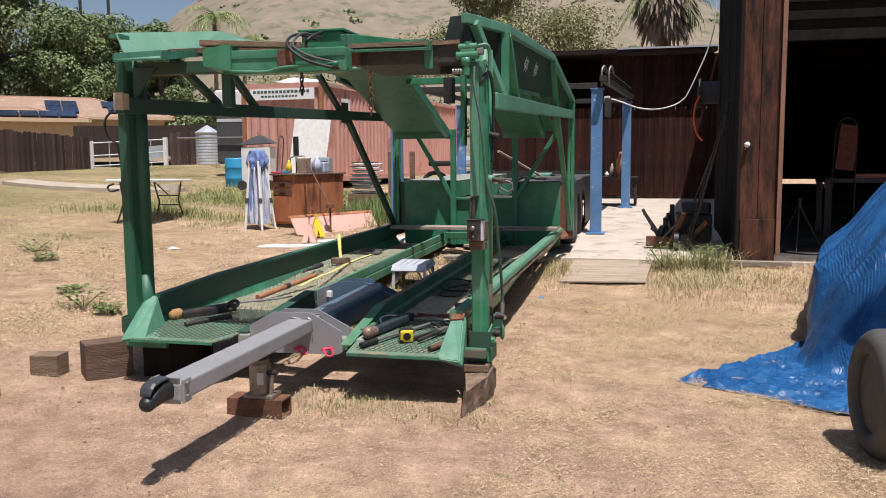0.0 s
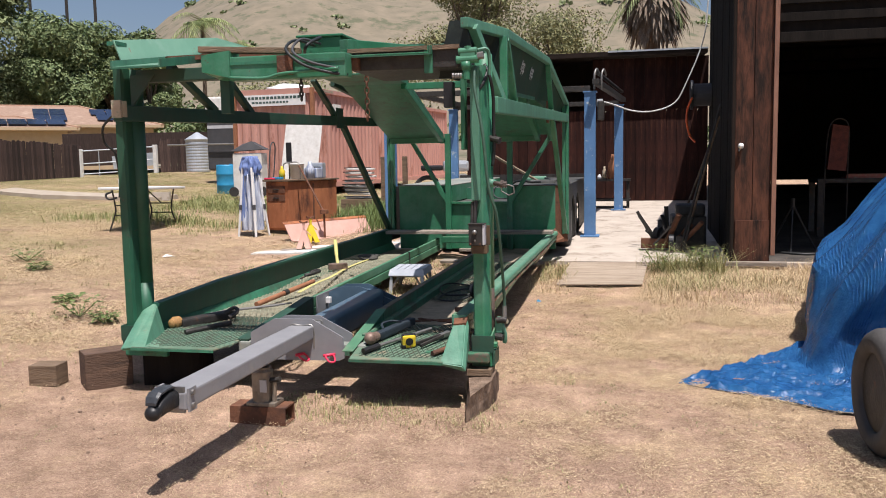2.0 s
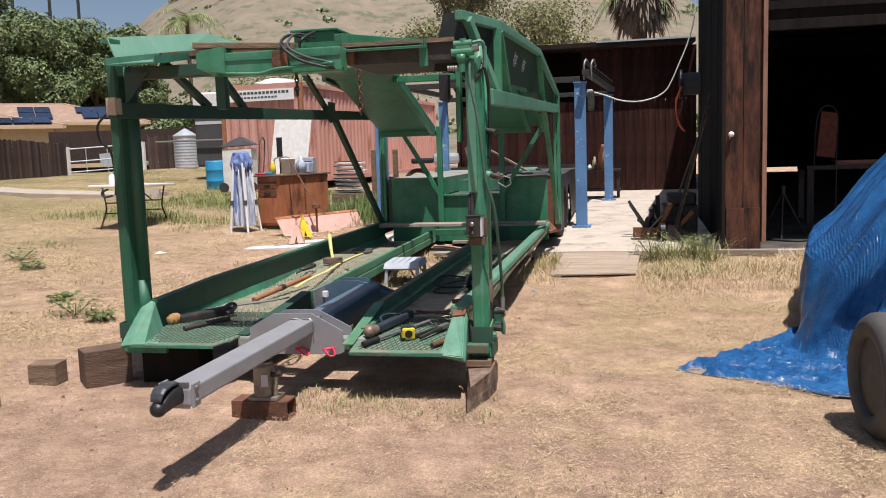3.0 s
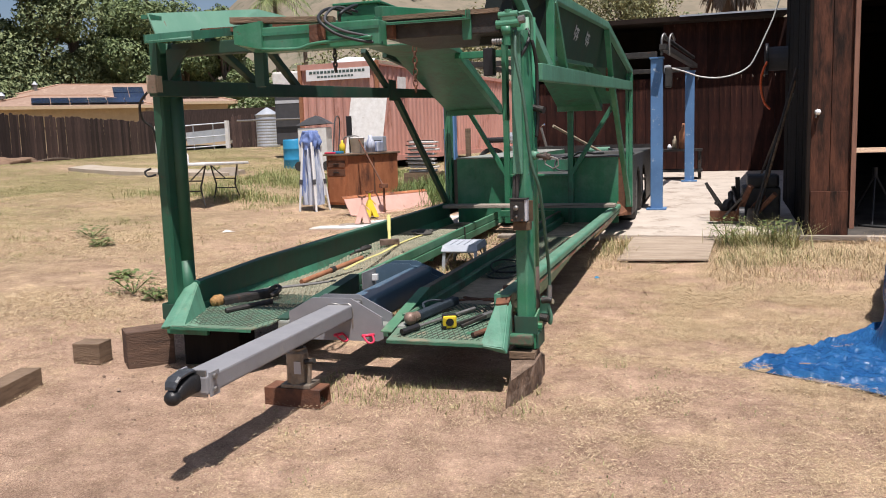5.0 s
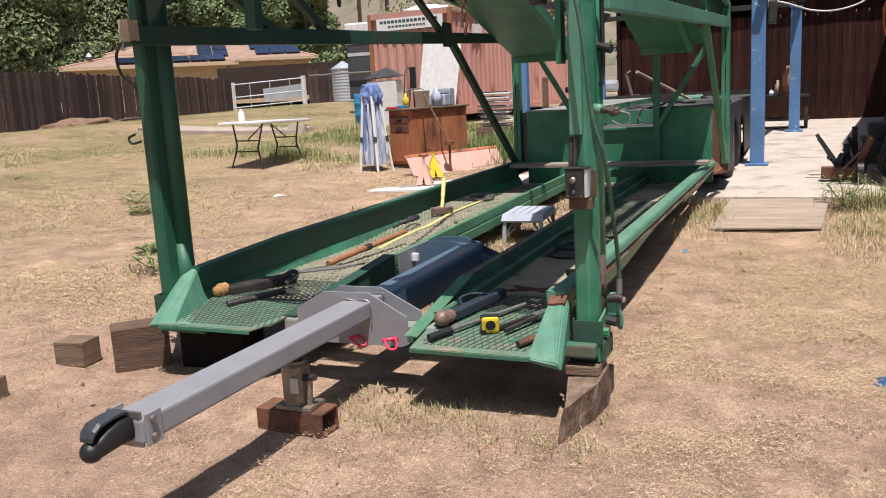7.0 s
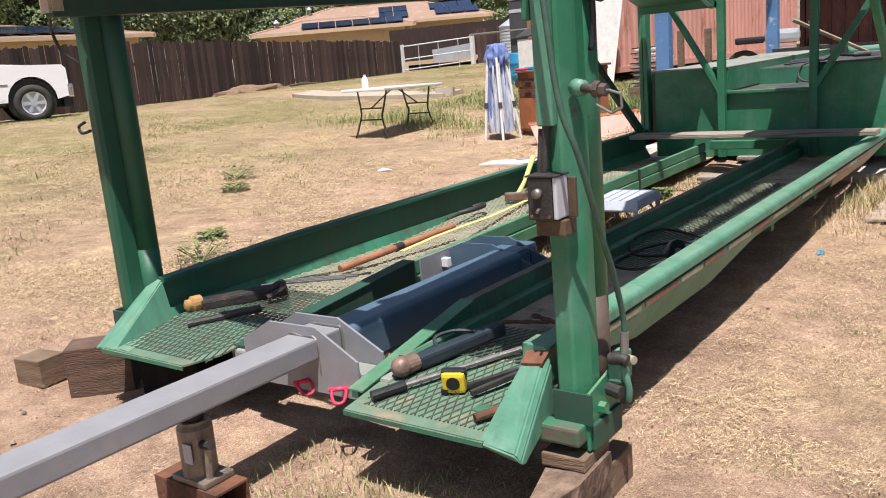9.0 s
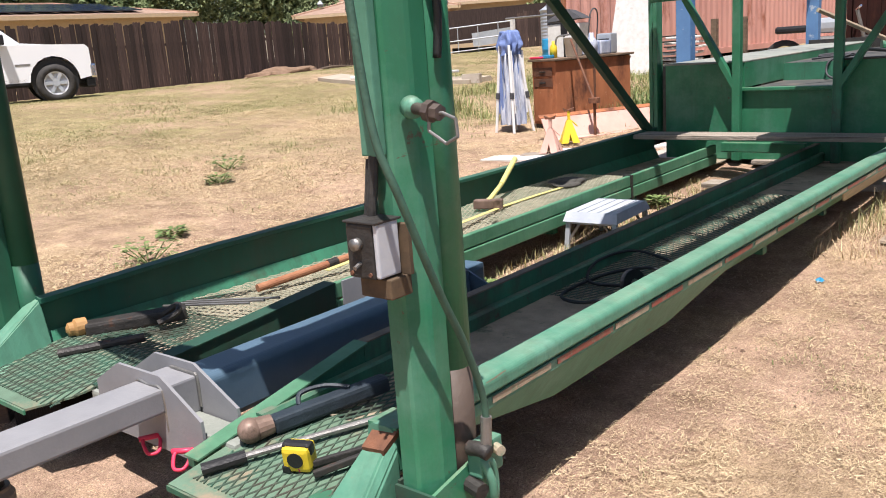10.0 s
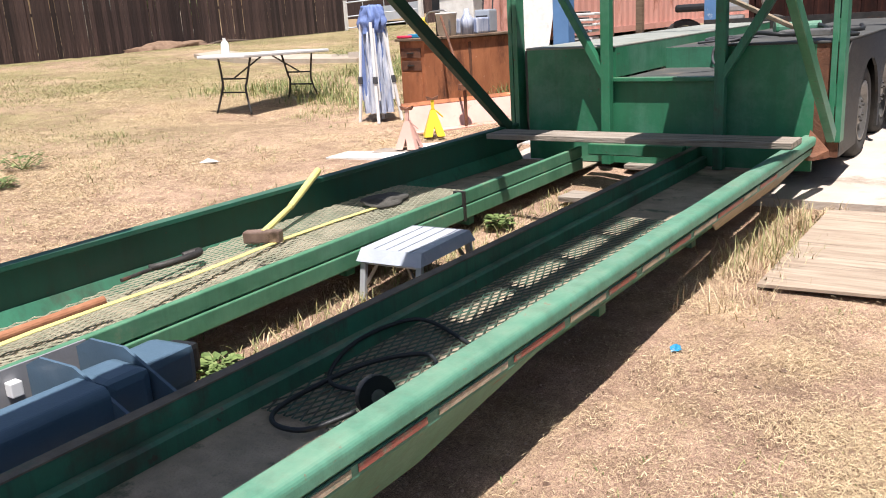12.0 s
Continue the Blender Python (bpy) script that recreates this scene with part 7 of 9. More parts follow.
part("cross_rail", beam(bmesh.new(), (-3.62, 17.0, 2.55), (-0.33, 17.0, 2.55), 0.10, 0.08, 0.006), M_DARKSTEEL, lift)
for x, y in ((-0.62, 12.85), (-0.52, 12.95)):
    part("cable_guide", pipe(bmesh.new(), [(x, y, 2.5), (x, y, 2.72), (x + 0.03, y + 0.08, 2.80), (x + 0.06, y + 0.2, 2.72)], 0.016, 6), M_STEEL, lift, smooth=True)
part("top_shaft", rod(bmesh.new(), (-0.60, 12.9, 2.76), (-0.27, 17.0, 2.76), 0.03, 10), M_DARKSTEEL, lift)
part("power_unit", B(-0.58, -0.48, 12.86, 13.0, 2.05, 2.33, bev=0.02), M_DARKSTEEL, lift)
part("lock_box", B(-0.59, -0.50, 12.90, 12.98, 2.25, 2.36, bev=0.01), M_LIGHTGREY, lift)
# shelf with bottles beside the far column, and an oil drum
sh = thing("work_shelf", "dark steel bench with oil bottles by the lift", "bench")
part("top", B(-1.9, -0.1, 17.4, 17.9, 1.02, 1.06), M_DARKSTEEL, sh)
for x in (-1.85, -0.15):
    part("leg", B(x - 0.03, x + 0.03, 17.45, 17.85, 0.5, 1.02), M_DARKSTEEL, sh)
part("lower_shelf", B(-1.9, -0.1, 17.4, 17.9, 0.62, 0.66), M_DARKSTEEL, sh)
for i, (x, h, r, mt) in enumerate(((-0.62, 0.26, 0.045, M_REFLTAN), (-0.45, 0.5, 0.09, M_RUSTPIPE), (-0.72, 0.1, 0.04, M_WHITE))):
    bt_ = thing("oil_bottle", "small bottle standing on the bench" if i != 1 else "brown jug standing on the bench", "bottle", pose(x, 17.55, 1.06))
    part("body", lathe(bmesh.new(), [(0.005, 0), (r, 0), (r, h * 0.65), (r * 0.45, h * 0.82), (r * 0.4, h), (0.005, h)], 14), mt, bt_, smooth=True)
cb = thing("power_cable", "white cable slung from the barn to the lift", "cable")
part("cable", pipe(bmesh.new(), [(0.985, 13.0, 3.75), (0.95, 13.0, 3.30), (0.86, 13.0, 2.96), (0.72, 13.0, 2.62), (0.635, 13.0, 2.43), (0.555, 13.0, 2.30), (0.40, 13.0, 2.205), (0.154, 13.0, 2.157), (-0.10, 13.0, 2.185), (-0.33, 12.97, 2.27), (-0.48, 12.95, 2.315), (-0.55, 12.93, 2.31)], 0.010, 6), M_CABLEWHITE, cb, smooth=True)
oh = thing("air_hose", "orange air hose hanging from the barn wall", "hose")
part("hose", pipe(bmesh.new(), [(0.80, 13.3, 2.36), (0.74, 13.4, 2.2), (0.73, 13.4, 2.0), (0.78, 13.4, 1.8), (0.86, 13.4, 1.70)], 0.017, 6), M_ORANGE, oh, smooth=True)
rl = thing("hose_reel", "dark hose reel on the barn side wall", "hose reel")
part("drum", rod(bmesh.new(), (1.09, 13.6, 2.42), (0.80, 13.6, 2.42), 0.17, 20), M_DARKGREY, rl)
part("rim", rod(bmesh.new(), (0.83, 13.6, 2.42), (0.79, 13.6, 2.42), 0.22, 20), M_BLACK, rl)
for i, (y0, tilt, ln, mt) in enumerate(((11.6, 5, 1.75, M_TIMBER), (11.9, 8, 1.6, M_STEEL), (11.4, 3, 1.9, M_DARKSTEEL), (12.3, 10, 1.5, M_TIMBER))):
    tl = thing("long_tool", "long-handled tool leaning on the barn wall", "tool", group="leaning tools")
    z0 = gz(0.3, y0) + 0.03
    a = Vector((0.60 - i * 0.03, y0, z0))
    b = Vector((1.04, y0 + 0.15, z0 + ln))
    part("handle", rod(bmesh.new(), a, b, 0.016, 8), mt, tl)
    part("blade", beam(bmesh.new(), a + Vector((0, 0, 0.0)), a + Vector((0.03, 0.01, 0.2)), 0.14, 0.012), M_DARKSTEEL, tl)
# heap of dark machine parts at the foot of the wall
jn = thing("machine_parts", "heap of black greasy machine parts on the slab", "scrap metal")
rnd = random.Random(9)
Z = gz(0.3, 12) + 0.03
part("engine_block", box(bmesh.new(), 0.45, 0.90, 11.7, 12.3, Z, Z + 0.42, 0.03), M_DARKSTEEL, jn)
part("cover", box(bmesh.new(), 0.50, 0.88, 11.65, 12.0, Z + 0.42, Z + 0.58, 0.04), M_BLACK, jn)
part("beam_end", box(bmesh.new(), 0.05, 0.45, 11.55, 11.68, Z, Z + 0.13, 0.006), M_RUST, jn)
for i in range(12):
    p = Vector((rnd.uniform(0.2, 0.85), rnd.uniform(11.3, 12.6), Z + rnd.uniform(0.03, 0.1)))
    q = p + Vector((rnd.uniform(-0.25, 0.25), rnd.uniform(-0.3, 0.3), rnd.uniform(0.1, 0.45)))
    if i % 2:
        part("bar", beam(bmesh.new(), p, q, rnd.uniform(0.03, 0.08), rnd.uniform(0.02, 0.05), 0.003), M_DARKSTEEL if i % 4 else M_BLACK, jn)
    else:
        part("shaft", rod(bmesh.new(), p, q, rnd.uniform(0.015, 0.04), 10), M_DARKSTEEL if i % 4 else M_RUST, jn)
part("pulley", rod(bmesh.new(), (0.25, 11.75, Z + 0.14), (0.31, 11.72, Z + 0.14), 0.13, 20), M_DARKSTEEL, jn)
part("pulley", rod(bmesh.new(), (0.40, 11.4, Z + 0.10), (0.46, 11.4, Z + 0.10), 0.10, 20), M_BLACK, jn)
# inside the barn
stn = thing("red_seat_back", "worn red-brown padded seat on a dark stand in the barn", "seat")
part("pad", hull(bmesh.new(), [(2.56, 12.6, 1.28), (2.80, 12.6, 1.25), (2.84, 12.65, 1.86), (2.63, 12.65, 1.9)], [(2.56, 12.75, 1.28), (2.80, 12.75, 1.25), (2.84, 12.75, 1.86), (2.63, 12.75, 1.9)]), material("red_brown_pad", (0.17, 0.05, 0.036), (0.08, 0.03, 0.025), 14, 0.8, bump=0.4), stn)
part("frame", pipe(bmesh.new(), [(2.55, 12.68, 0.22), (2.55, 12.68, 1.3), (2.61, 12.70, 1.90), (2.83, 12.70, 1.90), (2.84, 12.68, 1.3), (2.84, 12.68, 0.22)], 0.010, 6), M_DARKSTEEL, stn)
tb = thing("workbench", "cluttered dark workbench inside the barn", "workbench")
part("top", B(2.5, 4.6, 12.9, 13.6, 1.08, 1.14, bev=0.006), M_DARKSTEEL, tb)
for x, y in ((2.55, 12.95), (4.55, 12.95), (2.55, 13.55), (4.55, 13.55)):
    part("leg", B(x - 0.04, x + 0.04, y - 0.04, y + 0.04, 0.2, 1.08), M_DARKSTEEL, tb)
part("red_box", B(2.9, 3.5, 13.0, 13.3, 1.14, 1.20), M_REFLRED, tb)
tr = thing("tripod_stand", "black tripod stand just inside the barn", "stand")
for a in (0.3, 2.4, 4.5):
    part("leg", rod(bmesh.new(), (1.95, 11.6, 0.85), (1.95 + 0.32 * math.cos(a), 11.6 + 0.32 * math.sin(a), gz(1, 11.6) + 0.03), 0.014, 8), M_BLACK, tr)
part("head", rod(bmesh.new(), (1.95, 11.6, 0.82), (1.95, 11.6, 0.93), 0.03, 10), M_BLACK, tr)
hs = thing("floor_hose", "black hose curving over the barn floor", "hose")
part("hose", pipe(bmesh.new(), [(1.75, 11.35, gz(1, 11.3) + 0.04), (2.1, 11.2, gz(1, 11.2) + 0.04), (2.6, 11.5, gz(1, 11.5) + 0.04), (3.1, 11.4, gz(1, 11.4) + 0.04)], 0.02, 6), M_HOSE, hs, smooth=True)
tagged(link("plywood_sheet", slab := hull(bmesh.new(), [(-0.86, 9.08, gz(-0.8, 9.08) + 0.02), (0.04, 9.16, gz(0, 9.16) + 0.02), (0.12, 10.45, gz(0, 10.45) + 0.035), (-0.80, 10.38, gz(-0.8, 10.38) + 0.035)], [(-0.86, 9.08, gz(-0.8, 9.08) + 0.035), (0.04, 9.16, gz(0, 9.16) + 0.035), (0.12, 10.45, gz(0, 10.45) + 0.05), (-0.80, 10.38, gz(-0.8, 10.38) + 0.05)]), M_PLY), "weathered plywood sheet lying before the slab", "plywood")
tagged(link("timber_sill", box(bmesh.new(), 0.95, 1.7, 10.42, 10.52, gz(1, 10.5) + 0.01, gz(1, 10.5) + 0.06, 0.004), M_PLANK), "pale timber sill at the foot of the barn pier", "timber")
for i, (x, y, a, l) in enumerate(((-2.3, 10.9, 5, 0.9), (-2.35, 9.95, -3, 0.7), (-2.2, 11.3, 2, 1.0))):
    tagged(link("loose_board", box(bmesh.new(), 0, l, 0, 0.2, 0, 0.035, 0.003, pose(x, y, gz(x, y) + 0.005, 0, 0, a)), M_PLANK), "short pale board on the ground under the trailer", "board")

# ---- red container and the things round it ----
cont = thing("shipping_container", "faded red corrugated shipping container with rust streaks", "container", pose(-8.33, 21.4, 0.82, 0, 0, -4.7))
W, LN, HT = 2.44, 12.19, 2.66
def corrugated(n, length, depth):
    pts = []
    for i in range(n):
        a = length * i / n
        s = length / n
        pts += [(a, 0), (a + s * 0.28, 0), (a + s * 0.5, depth), (a + s * 0.78, depth)]
    return pts + [(length, 0)]


def corr_panel(name, pts, m, z0, z1):
    bm = bmesh.new()
    lo = [bm.verts.new(m @ Vector((x, y, z0))) for x, y in pts]
    hi = [bm.verts.new(m @ Vector((x, y, z1))) for x, y in pts]
    for i in range(len(pts) - 1):
        bm.faces.new((lo[i], lo[i + 1], hi[i + 1], hi[i]))
    return part(name, bm, M_CONT, cont)


corr_panel("side_panel", corrugated(44, LN, 0.036), Matrix.Translation((-0.05, 0, 0)) @ Matrix.Rotation(math.pi / 2, 4, 'Z'), 0.1, HT - 0.08)
corr_panel("side_panel", corrugated(44, LN, 0.036), Matrix.Translation((-W + 0.05, 0, 0)) @ Matrix.Rotation(math.pi / 2, 4, 'Z'), 0.1, HT - 0.08)
corr_panel("end_panel", corrugated(9, W, 0.04), Matrix.Translation((-W, 0.06, 0)), 0.1, HT - 0.1)
corr_panel("end_panel", corrugated(9, W, 0.04), Matrix.Translation((-W, LN - 0.06, 0)), 0.1, HT - 0.1)
part("roof_panel", B(-W + 0.02, -0.02, 0.02, LN - 0.02, HT - 0.03, HT), M_CONT, cont)
for x in (-W, -0.1):
    for y in (0, LN - 0.1):
        part("corner_post", B(x, x + 0.10, y, y + 0.10, 0, HT + 0.01, bev=0.006), M_RUSTPIPE if y == 0 else M_CONT, cont, "rusted corner post" if y == 0 else "")
    part("top_rail", B(x, x + 0.1, 0.1, LN - 0.1, HT - 0.10, HT + 0.005), M_CONT, cont)
    part("bottom_rail", B(x, x + 0.1, 0.1, LN - 0.1, 0, 0.14), M_CONT, cont)
for y in (0.0, LN - 0.08):
    part("end_rail", B(-W + 0.1, -0.1, y, y + 0.08, HT - 0.14, HT + 0.005), M_CONT, cont)
    part("end_sill", B(-W + 0.1, -0.1, y, y + 0.08, 0, 0.16), M_CONT, cont)
sg = part("sign", B(-W + 0.28, -0.22, -0.012, 0.0, 2.22, 2.52), M_WHITE, cont, "white sign with two dark lines")
M_INK = material("dark_sign_ink", (0.06, 0.10, 0.09), None, 9, 0.6)
rnd = random.Random(77)
x = -W + 0.38
while x < -0.36:
    w = rnd.uniform(0.07, 0.10)
    part("bar", B(x, x + w, -0.016, -0.012, 2.40, 2.47), M_INK, sg)
    x += w + 0.03
x = -W + 0.62
while x < -0.7:
    w = rnd.uniform(0.06, 0.09)
    part("bar", B(x, x + w, -0.016, -0.012, 2.29, 2.34), M_INK, sg)
    x += w + 0.03
part("marking", B(0.004, 0.010, 1.2, 1.75, 1.95, 2.3), M_WHITEPAINT, cont, "worn white block of paint")
part("hazard_strip", B(-0.02, 0.003, 0.15, 1.3, HT - 0.07, HT - 0.01), M_REFLTAN, cont, "worn tan hazard strip")
tb_ = thing("roof_tarp", "white crumpled sheet on the container roof", "sheet")
bm = bmesh.new()
bmesh.ops.create_icosphere(bm, subdivisions=3, radius=0.5)
for v in bm.verts:
    v.co = Vector((v.co.x * 1.5, v.co.y * 0.9, max(0, v.co.z * 0.35))) * (1 + 0.35 * noise.noise(v.co * 5))
part("cloth", bm, M_WHITE, tb_, smooth=True)
tb_.matrix_basis = pose(-9.3, 22.2, 0.82 + HT + 0.005)
wp = thing("leaning_sheet", "white ribbed metal panel leaning on the container", "panel", pose(-9.2, 20.9, gz(-9, 20.9), -12, 3, -4))
part("sheet", prism(bmesh.new(), [(x, y) for x, y in corrugated(6, 1.05, 0.03)] + [(1.05, -0.01), (0, -0.01)], 'z', 0, 2.15), M_WHITEPAINT, wp)
sd = thing("dark_trailer", "charcoal enclosed utility trailer beside the container", "trailer", pose(-13.35, 25.0, gz(-13.4, 25), 0, 0, 5))
part("body", B(0, 3.1, 0, 5.5, 0.45, 2.1, bev=0.03), M_DARKGREY, sd)
part("roof", B(-0.03, 3.13, -0.03, 5.53, 2.1, 2.75, bev=0.06), M_WHITEPAINT, sd)
part("stripe", B(0.02, 3.08, -0.008, -0.001, 1.75, 1.85), M_LIGHTGREY, sd)
part("vent", B(2.2, 2.6, -0.02, -0.002, 1.0, 1.1), M_LIGHTGREY, sd)
for x in (0.2, 2.7):
    part("wheel", rod(bmesh.new(), (x, 0.6, 0.32), (x + 0.2, 0.6, 0.32), 0.32, 18), M_RUBBER, sd)
part("rail", rod(bmesh.new(), (-1.3, -0.1, 1.25), (3.1, -0.1, 1.25), 0.03, 8), M_STEEL, sd)
tk = thing("water_tank", "corrugated galvanised water tank with a cone roof", "tank", pose(-17.3, 31.6, gz(-17, 31)))
pr = [(0.05, 0)]
for i in range(22):
    pr += [(0.46 + (0.012 if i % 2 else 0), 0.02 + i * 0.060)]
pr += [(0.50, 1.33), (0.08, 1.60), (0.05, 1.62)]
part("body", lathe(bmesh.new(), pr, 32), M_TIN, tk)
dr = thing("blue_drum", "bright blue plastic drum standing in the grass", "drum", pose(-11.0, 21.6, gz(-11.2, 21.6) - 0.08))
part("barrel", lathe(bmesh.new(), [(0.02, 0), (0.27, 0), (0.285, 0.03), (0.285, 0.28), (0.295, 0.30), (0.285, 0.32), (0.285, 0.58), (0.295, 0.60), (0.285, 0.62), (0.285, 0.82), (0.27, 0.86), (0.02, 0.86)], 28), M_DRUM, dr, smooth=True)
part("bung", rod(bmesh.new(), (0.12, 0, 0.86), (0.12, 0, 0.88), 0.04, 12), M_DRUM, dr)

# rusted steel chest with clutter on top
cab = thing("steel_chest", "rust-brown steel chest with a drawer front", "cabinet", pose(-5.60, 13.05, gz(-5.6, 13.4), 0, 0, -16))
part("body", B(-0.46, 0.0, 0.0, 1.36, 0.06, 0.87, bev=0.008), M_CABINET, cab)
part("plinth", B(-0.44, -0.02, 0.02, 1.34, 0.0, 0.06), M_DARKSTEEL, cab)
part("top", B(-0.50, 0.04, -0.04, 1.40, 0.87, 0.90, bev=0.006), M_TIMBER, cab, "dirty brown board top")
for z in (0.54, 0.68):
    d_ = part("drawer", B(-0.42, -0.06, -0.014, -0.001, z, z + 0.11, bev=0.003), M_RUST, cab)
    part("handle", B(-0.30, -0.18, -0.026, -0.0145, z + 0.05, z + 0.065), M_DARKSTEEL, d_)
part("door", B(-0.43, -0.05, -0.012, -0.001, 0.10, 0.52, bev=0.003), M_CABINET, cab)
part("side_seam", B(0.0005, 0.006, 0.66, 0.70, 0.08, 0.86), M_RUST, cab)
part("side_rib", B(0.0005, 0.012, 0.0, 1.36, 0.82, 0.86), M_CABINET, cab)
CT = gz(-5.6, 13.4) + 0.902
Mc = pose(-5.62, 13.03, CT, 0, 0, -16)


def on_chest(name, label, cat, x, y):
    p = Mc @ Vector((x, y, 0))
    return thing(name, label, cat, pose(p.x, p.y, CT))


o = on_chest("plastic_bucket", "white plastic bucket on the chest", "bucket", -0.20, 0.55)
part("pail", lathe(bmesh.new(), [(0.01, 0), (0.10, 0), (0.125, 0.24), (0.13, 0.24), (0.13, 0.26), (0.12, 0.26), (0.11, 0.02), (0.01, 0.02)], 20), M_WHITEPAINT, o, smooth=True)
o = on_chest("plastic_basket", "pale plastic basket on the chest", "basket", -0.22, 0.95)
part("basket", B(-0.18, 0.18, -0.14, 0.14, 0, 0.18, bev=0.02), M_CLEAR, o)
o = on_chest("battery_charger", "pale grey equipment case on the chest", "case", -0.25, 1.22)
part("case", B(-0.11, 0.11, -0.09, 0.09, 0, 0.27, bev=0.02), M_TIN, o)
part("grille", B(-0.08, 0.08, -0.096, -0.0905, 0.06, 0.20), M_DARKGREY, o)
o = on_chest("milk_jug", "clear plastic jug on the chest", "jug", -0.10, 0.78)
part("jug", lathe(bmesh.new(), [(0.01, 0), (0.08, 0), (0.08, 0.17), (0.035, 0.24), (0.03, 0.29), (0.01, 0.29)], 14), M_CLEAR, o, smooth=True)
o = on_chest("yellow_bottle", "small yellow bottle on the chest", "bottle", -0.32, 0.30)
part("bottle", lathe(bmesh.new(), [(0.01, 0), (0.05, 0), (0.05, 0.14), (0.02, 0.18), (0.02, 0.22), (0.01, 0.22)], 12), M_YELLOW, o, smooth=True)
o = on_chest("red_rag", "red rag on the chest", "rag", -0.40, 0.08)
part("cloth", B(-0.09, 0.09, -0.05, 0.05, 0, 0.03, bev=0.012), M_RED, o)
o = on_chest("blue_tray", "bright blue plastic tray on the chest", "tray", -0.30, 0.12)
part("tray", B(-0.08, 0.08, -0.0, 0.12, 0, 0.04, bev=0.008), M_DRUM, o)
o = on_chest("wire_rack", "bent steel wire rack on the chest", "rack", -0.24, 0.42)
part("wire", pipe(bmesh.new(), [(-0.12, 0, 0), (-0.12, 0, 0.24), (0.0, 0.02, 0.28), (0.14, 0.04, 0.26), (0.16, 0.05, 0.0)], 0.012, 6), M_STEEL, o, smooth=True)
o = on_chest("black_paddle", "upright black rubber paddle on the chest", "paddle", -0.32, 0.50)
part("blade", box(bmesh.new(), -0.05, 0.05, -0.01, 0.01, 0.28, 0.62, 0.008), M_BLACK, o)
part("stem", rod(bmesh.new(), (0, 0, 0), (0, 0, 0.28), 0.014, 8), M_DARKSTEEL, o)
fr_ = thing("chain_binder_bar", "long steel bar leaning on the chest", "bar")
part("shaft", rod(bmesh.new(), (-4.85, 12.7, gz(-4.9, 12.7) + 0.42), (-5.45, 13.2, CT + 0.22), 0.014, 8), M_RUST, fr_)
part("foot", rod(bmesh.new(), (-4.85, 12.7, gz(-4.9, 12.7)), (-4.85, 12.7, gz(-4.9, 12.7) + 0.42), 0.018, 8), M_RUST, fr_)
part("cup", rod(bmesh.new(), (-4.85, 12.7, gz(-4.9, 12.7) + 0.40), (-4.85, 12.7, gz(-4.9, 12.7) + 0.46), 0.07, 12), M_RUST, fr_)

# folded canopy
cn = thing("folded_canopy", "folded canopy frame with blue cloth and white legs", "canopy", pose(-6.16, 12.86, gz(-6.16, 12.86)))
rnd = random.Random(31)
for i, (x, y) in enumerate(((-0.12, -0.06), (0.10, -0.10), (-0.04, 0.12), (0.16, 0.10))):
    part("leg", rod(bmesh.new(), (x * 1.5, y * 1.6 - 0.05, 0), (x * 0.75, y * 0.7 - 0.06, 1.12), 0.019, 8), M_WHITE, cn)
    part("leg_slider", rod(bmesh.new(), (x * 1.2, y * 1.25 - 0.054, 0.44), (x * 1.16, y * 1.2 - 0.054, 0.52), 0.028, 8), M_DARKGREY, cn)
def drape(rad, z0, z1, folds, amp, seed, mat, name):
    bm = bmesh.new()
    rings = []
    for j in range(13):
        u = j / 12
        z = z0 + (z1 - z0) * u
        ring = []
        for k in range(48):
            a = 2 * math.pi * k / 48
            r = rad(u) * (1 + amp * math.sin(folds * a + 3 * noise.noise(Vector((math.cos(a), math.sin(a), u * 2 + seed)))) + 0.22 * noise.noise(Vector((math.cos(a) * 2, math.sin(a) * 2, u * 4 + seed))))
            ring.append(bm.verts.new((r * math.cos(a), r * 0.8 * math.sin(a), z + 0.02 * noise.noise(Vector((k * 0.4, u * 5, seed))))))
        rings.append(ring)
    for a, b in zip(rings, rings[1:]):
        for k in range(48):
            bm.faces.new((a[k], a[(k + 1) % 48], b[(k + 1) % 48], b[k]))
    bm.faces.new(rings[-1])
    return part(name, bm, mat, cn, smooth=True)


drape(lambda u: 0.135 + 0.03 * math.sin(u * 3.1) - 0.03 * u, 1.00, 1.30, 9, 0.22, 1, M_CANOPY, "top_cloth")
drape(lambda u: 0.145 - 0.04 * u, 0.10, 1.02, 11, 0.34, 5, M_CLEAR, "side_cloth")
drape(lambda u: 0.10 - 0.01 * u, 0.35, 1.04, 5, 0.3, 9, M_CANOPY, "strap_cloth")
for i in range(5):
    a = i * 1.25 + 0.3
    part("cloth_strip", hull(bmesh.new(), [(0.17 * math.cos(a) - 0.03, 0.14 * math.sin(a), 0.25), (0.17 * math.cos(a) + 0.03, 0.14 * math.sin(a) + 0.01, 0.25), (0.15 * math.cos(a) + 0.02, 0.13 * math.sin(a), 1.05), (0.15 * math.cos(a) - 0.02, 0.13 * math.sin(a), 1.05)], [(0.18 * math.cos(a) - 0.03, 0.15 * math.sin(a), 0.25), (0.18 * math.cos(a) + 0.03, 0.15 * math.sin(a) + 0.01, 0.25), (0.16 * math.cos(a) + 0.02, 0.14 * math.sin(a), 1.05), (0.16 * math.cos(a) - 0.02, 0.14 * math.sin(a), 1.05)]), M_CANOPY if i % 2 else M_WHITE, cn)
gb = thing("utility_cart", "pale upright utility cart with a grey lid", "cart", pose(-9.25, 19.4, gz(-9.2, 19.4) + 0.12, 0, 0, 8))
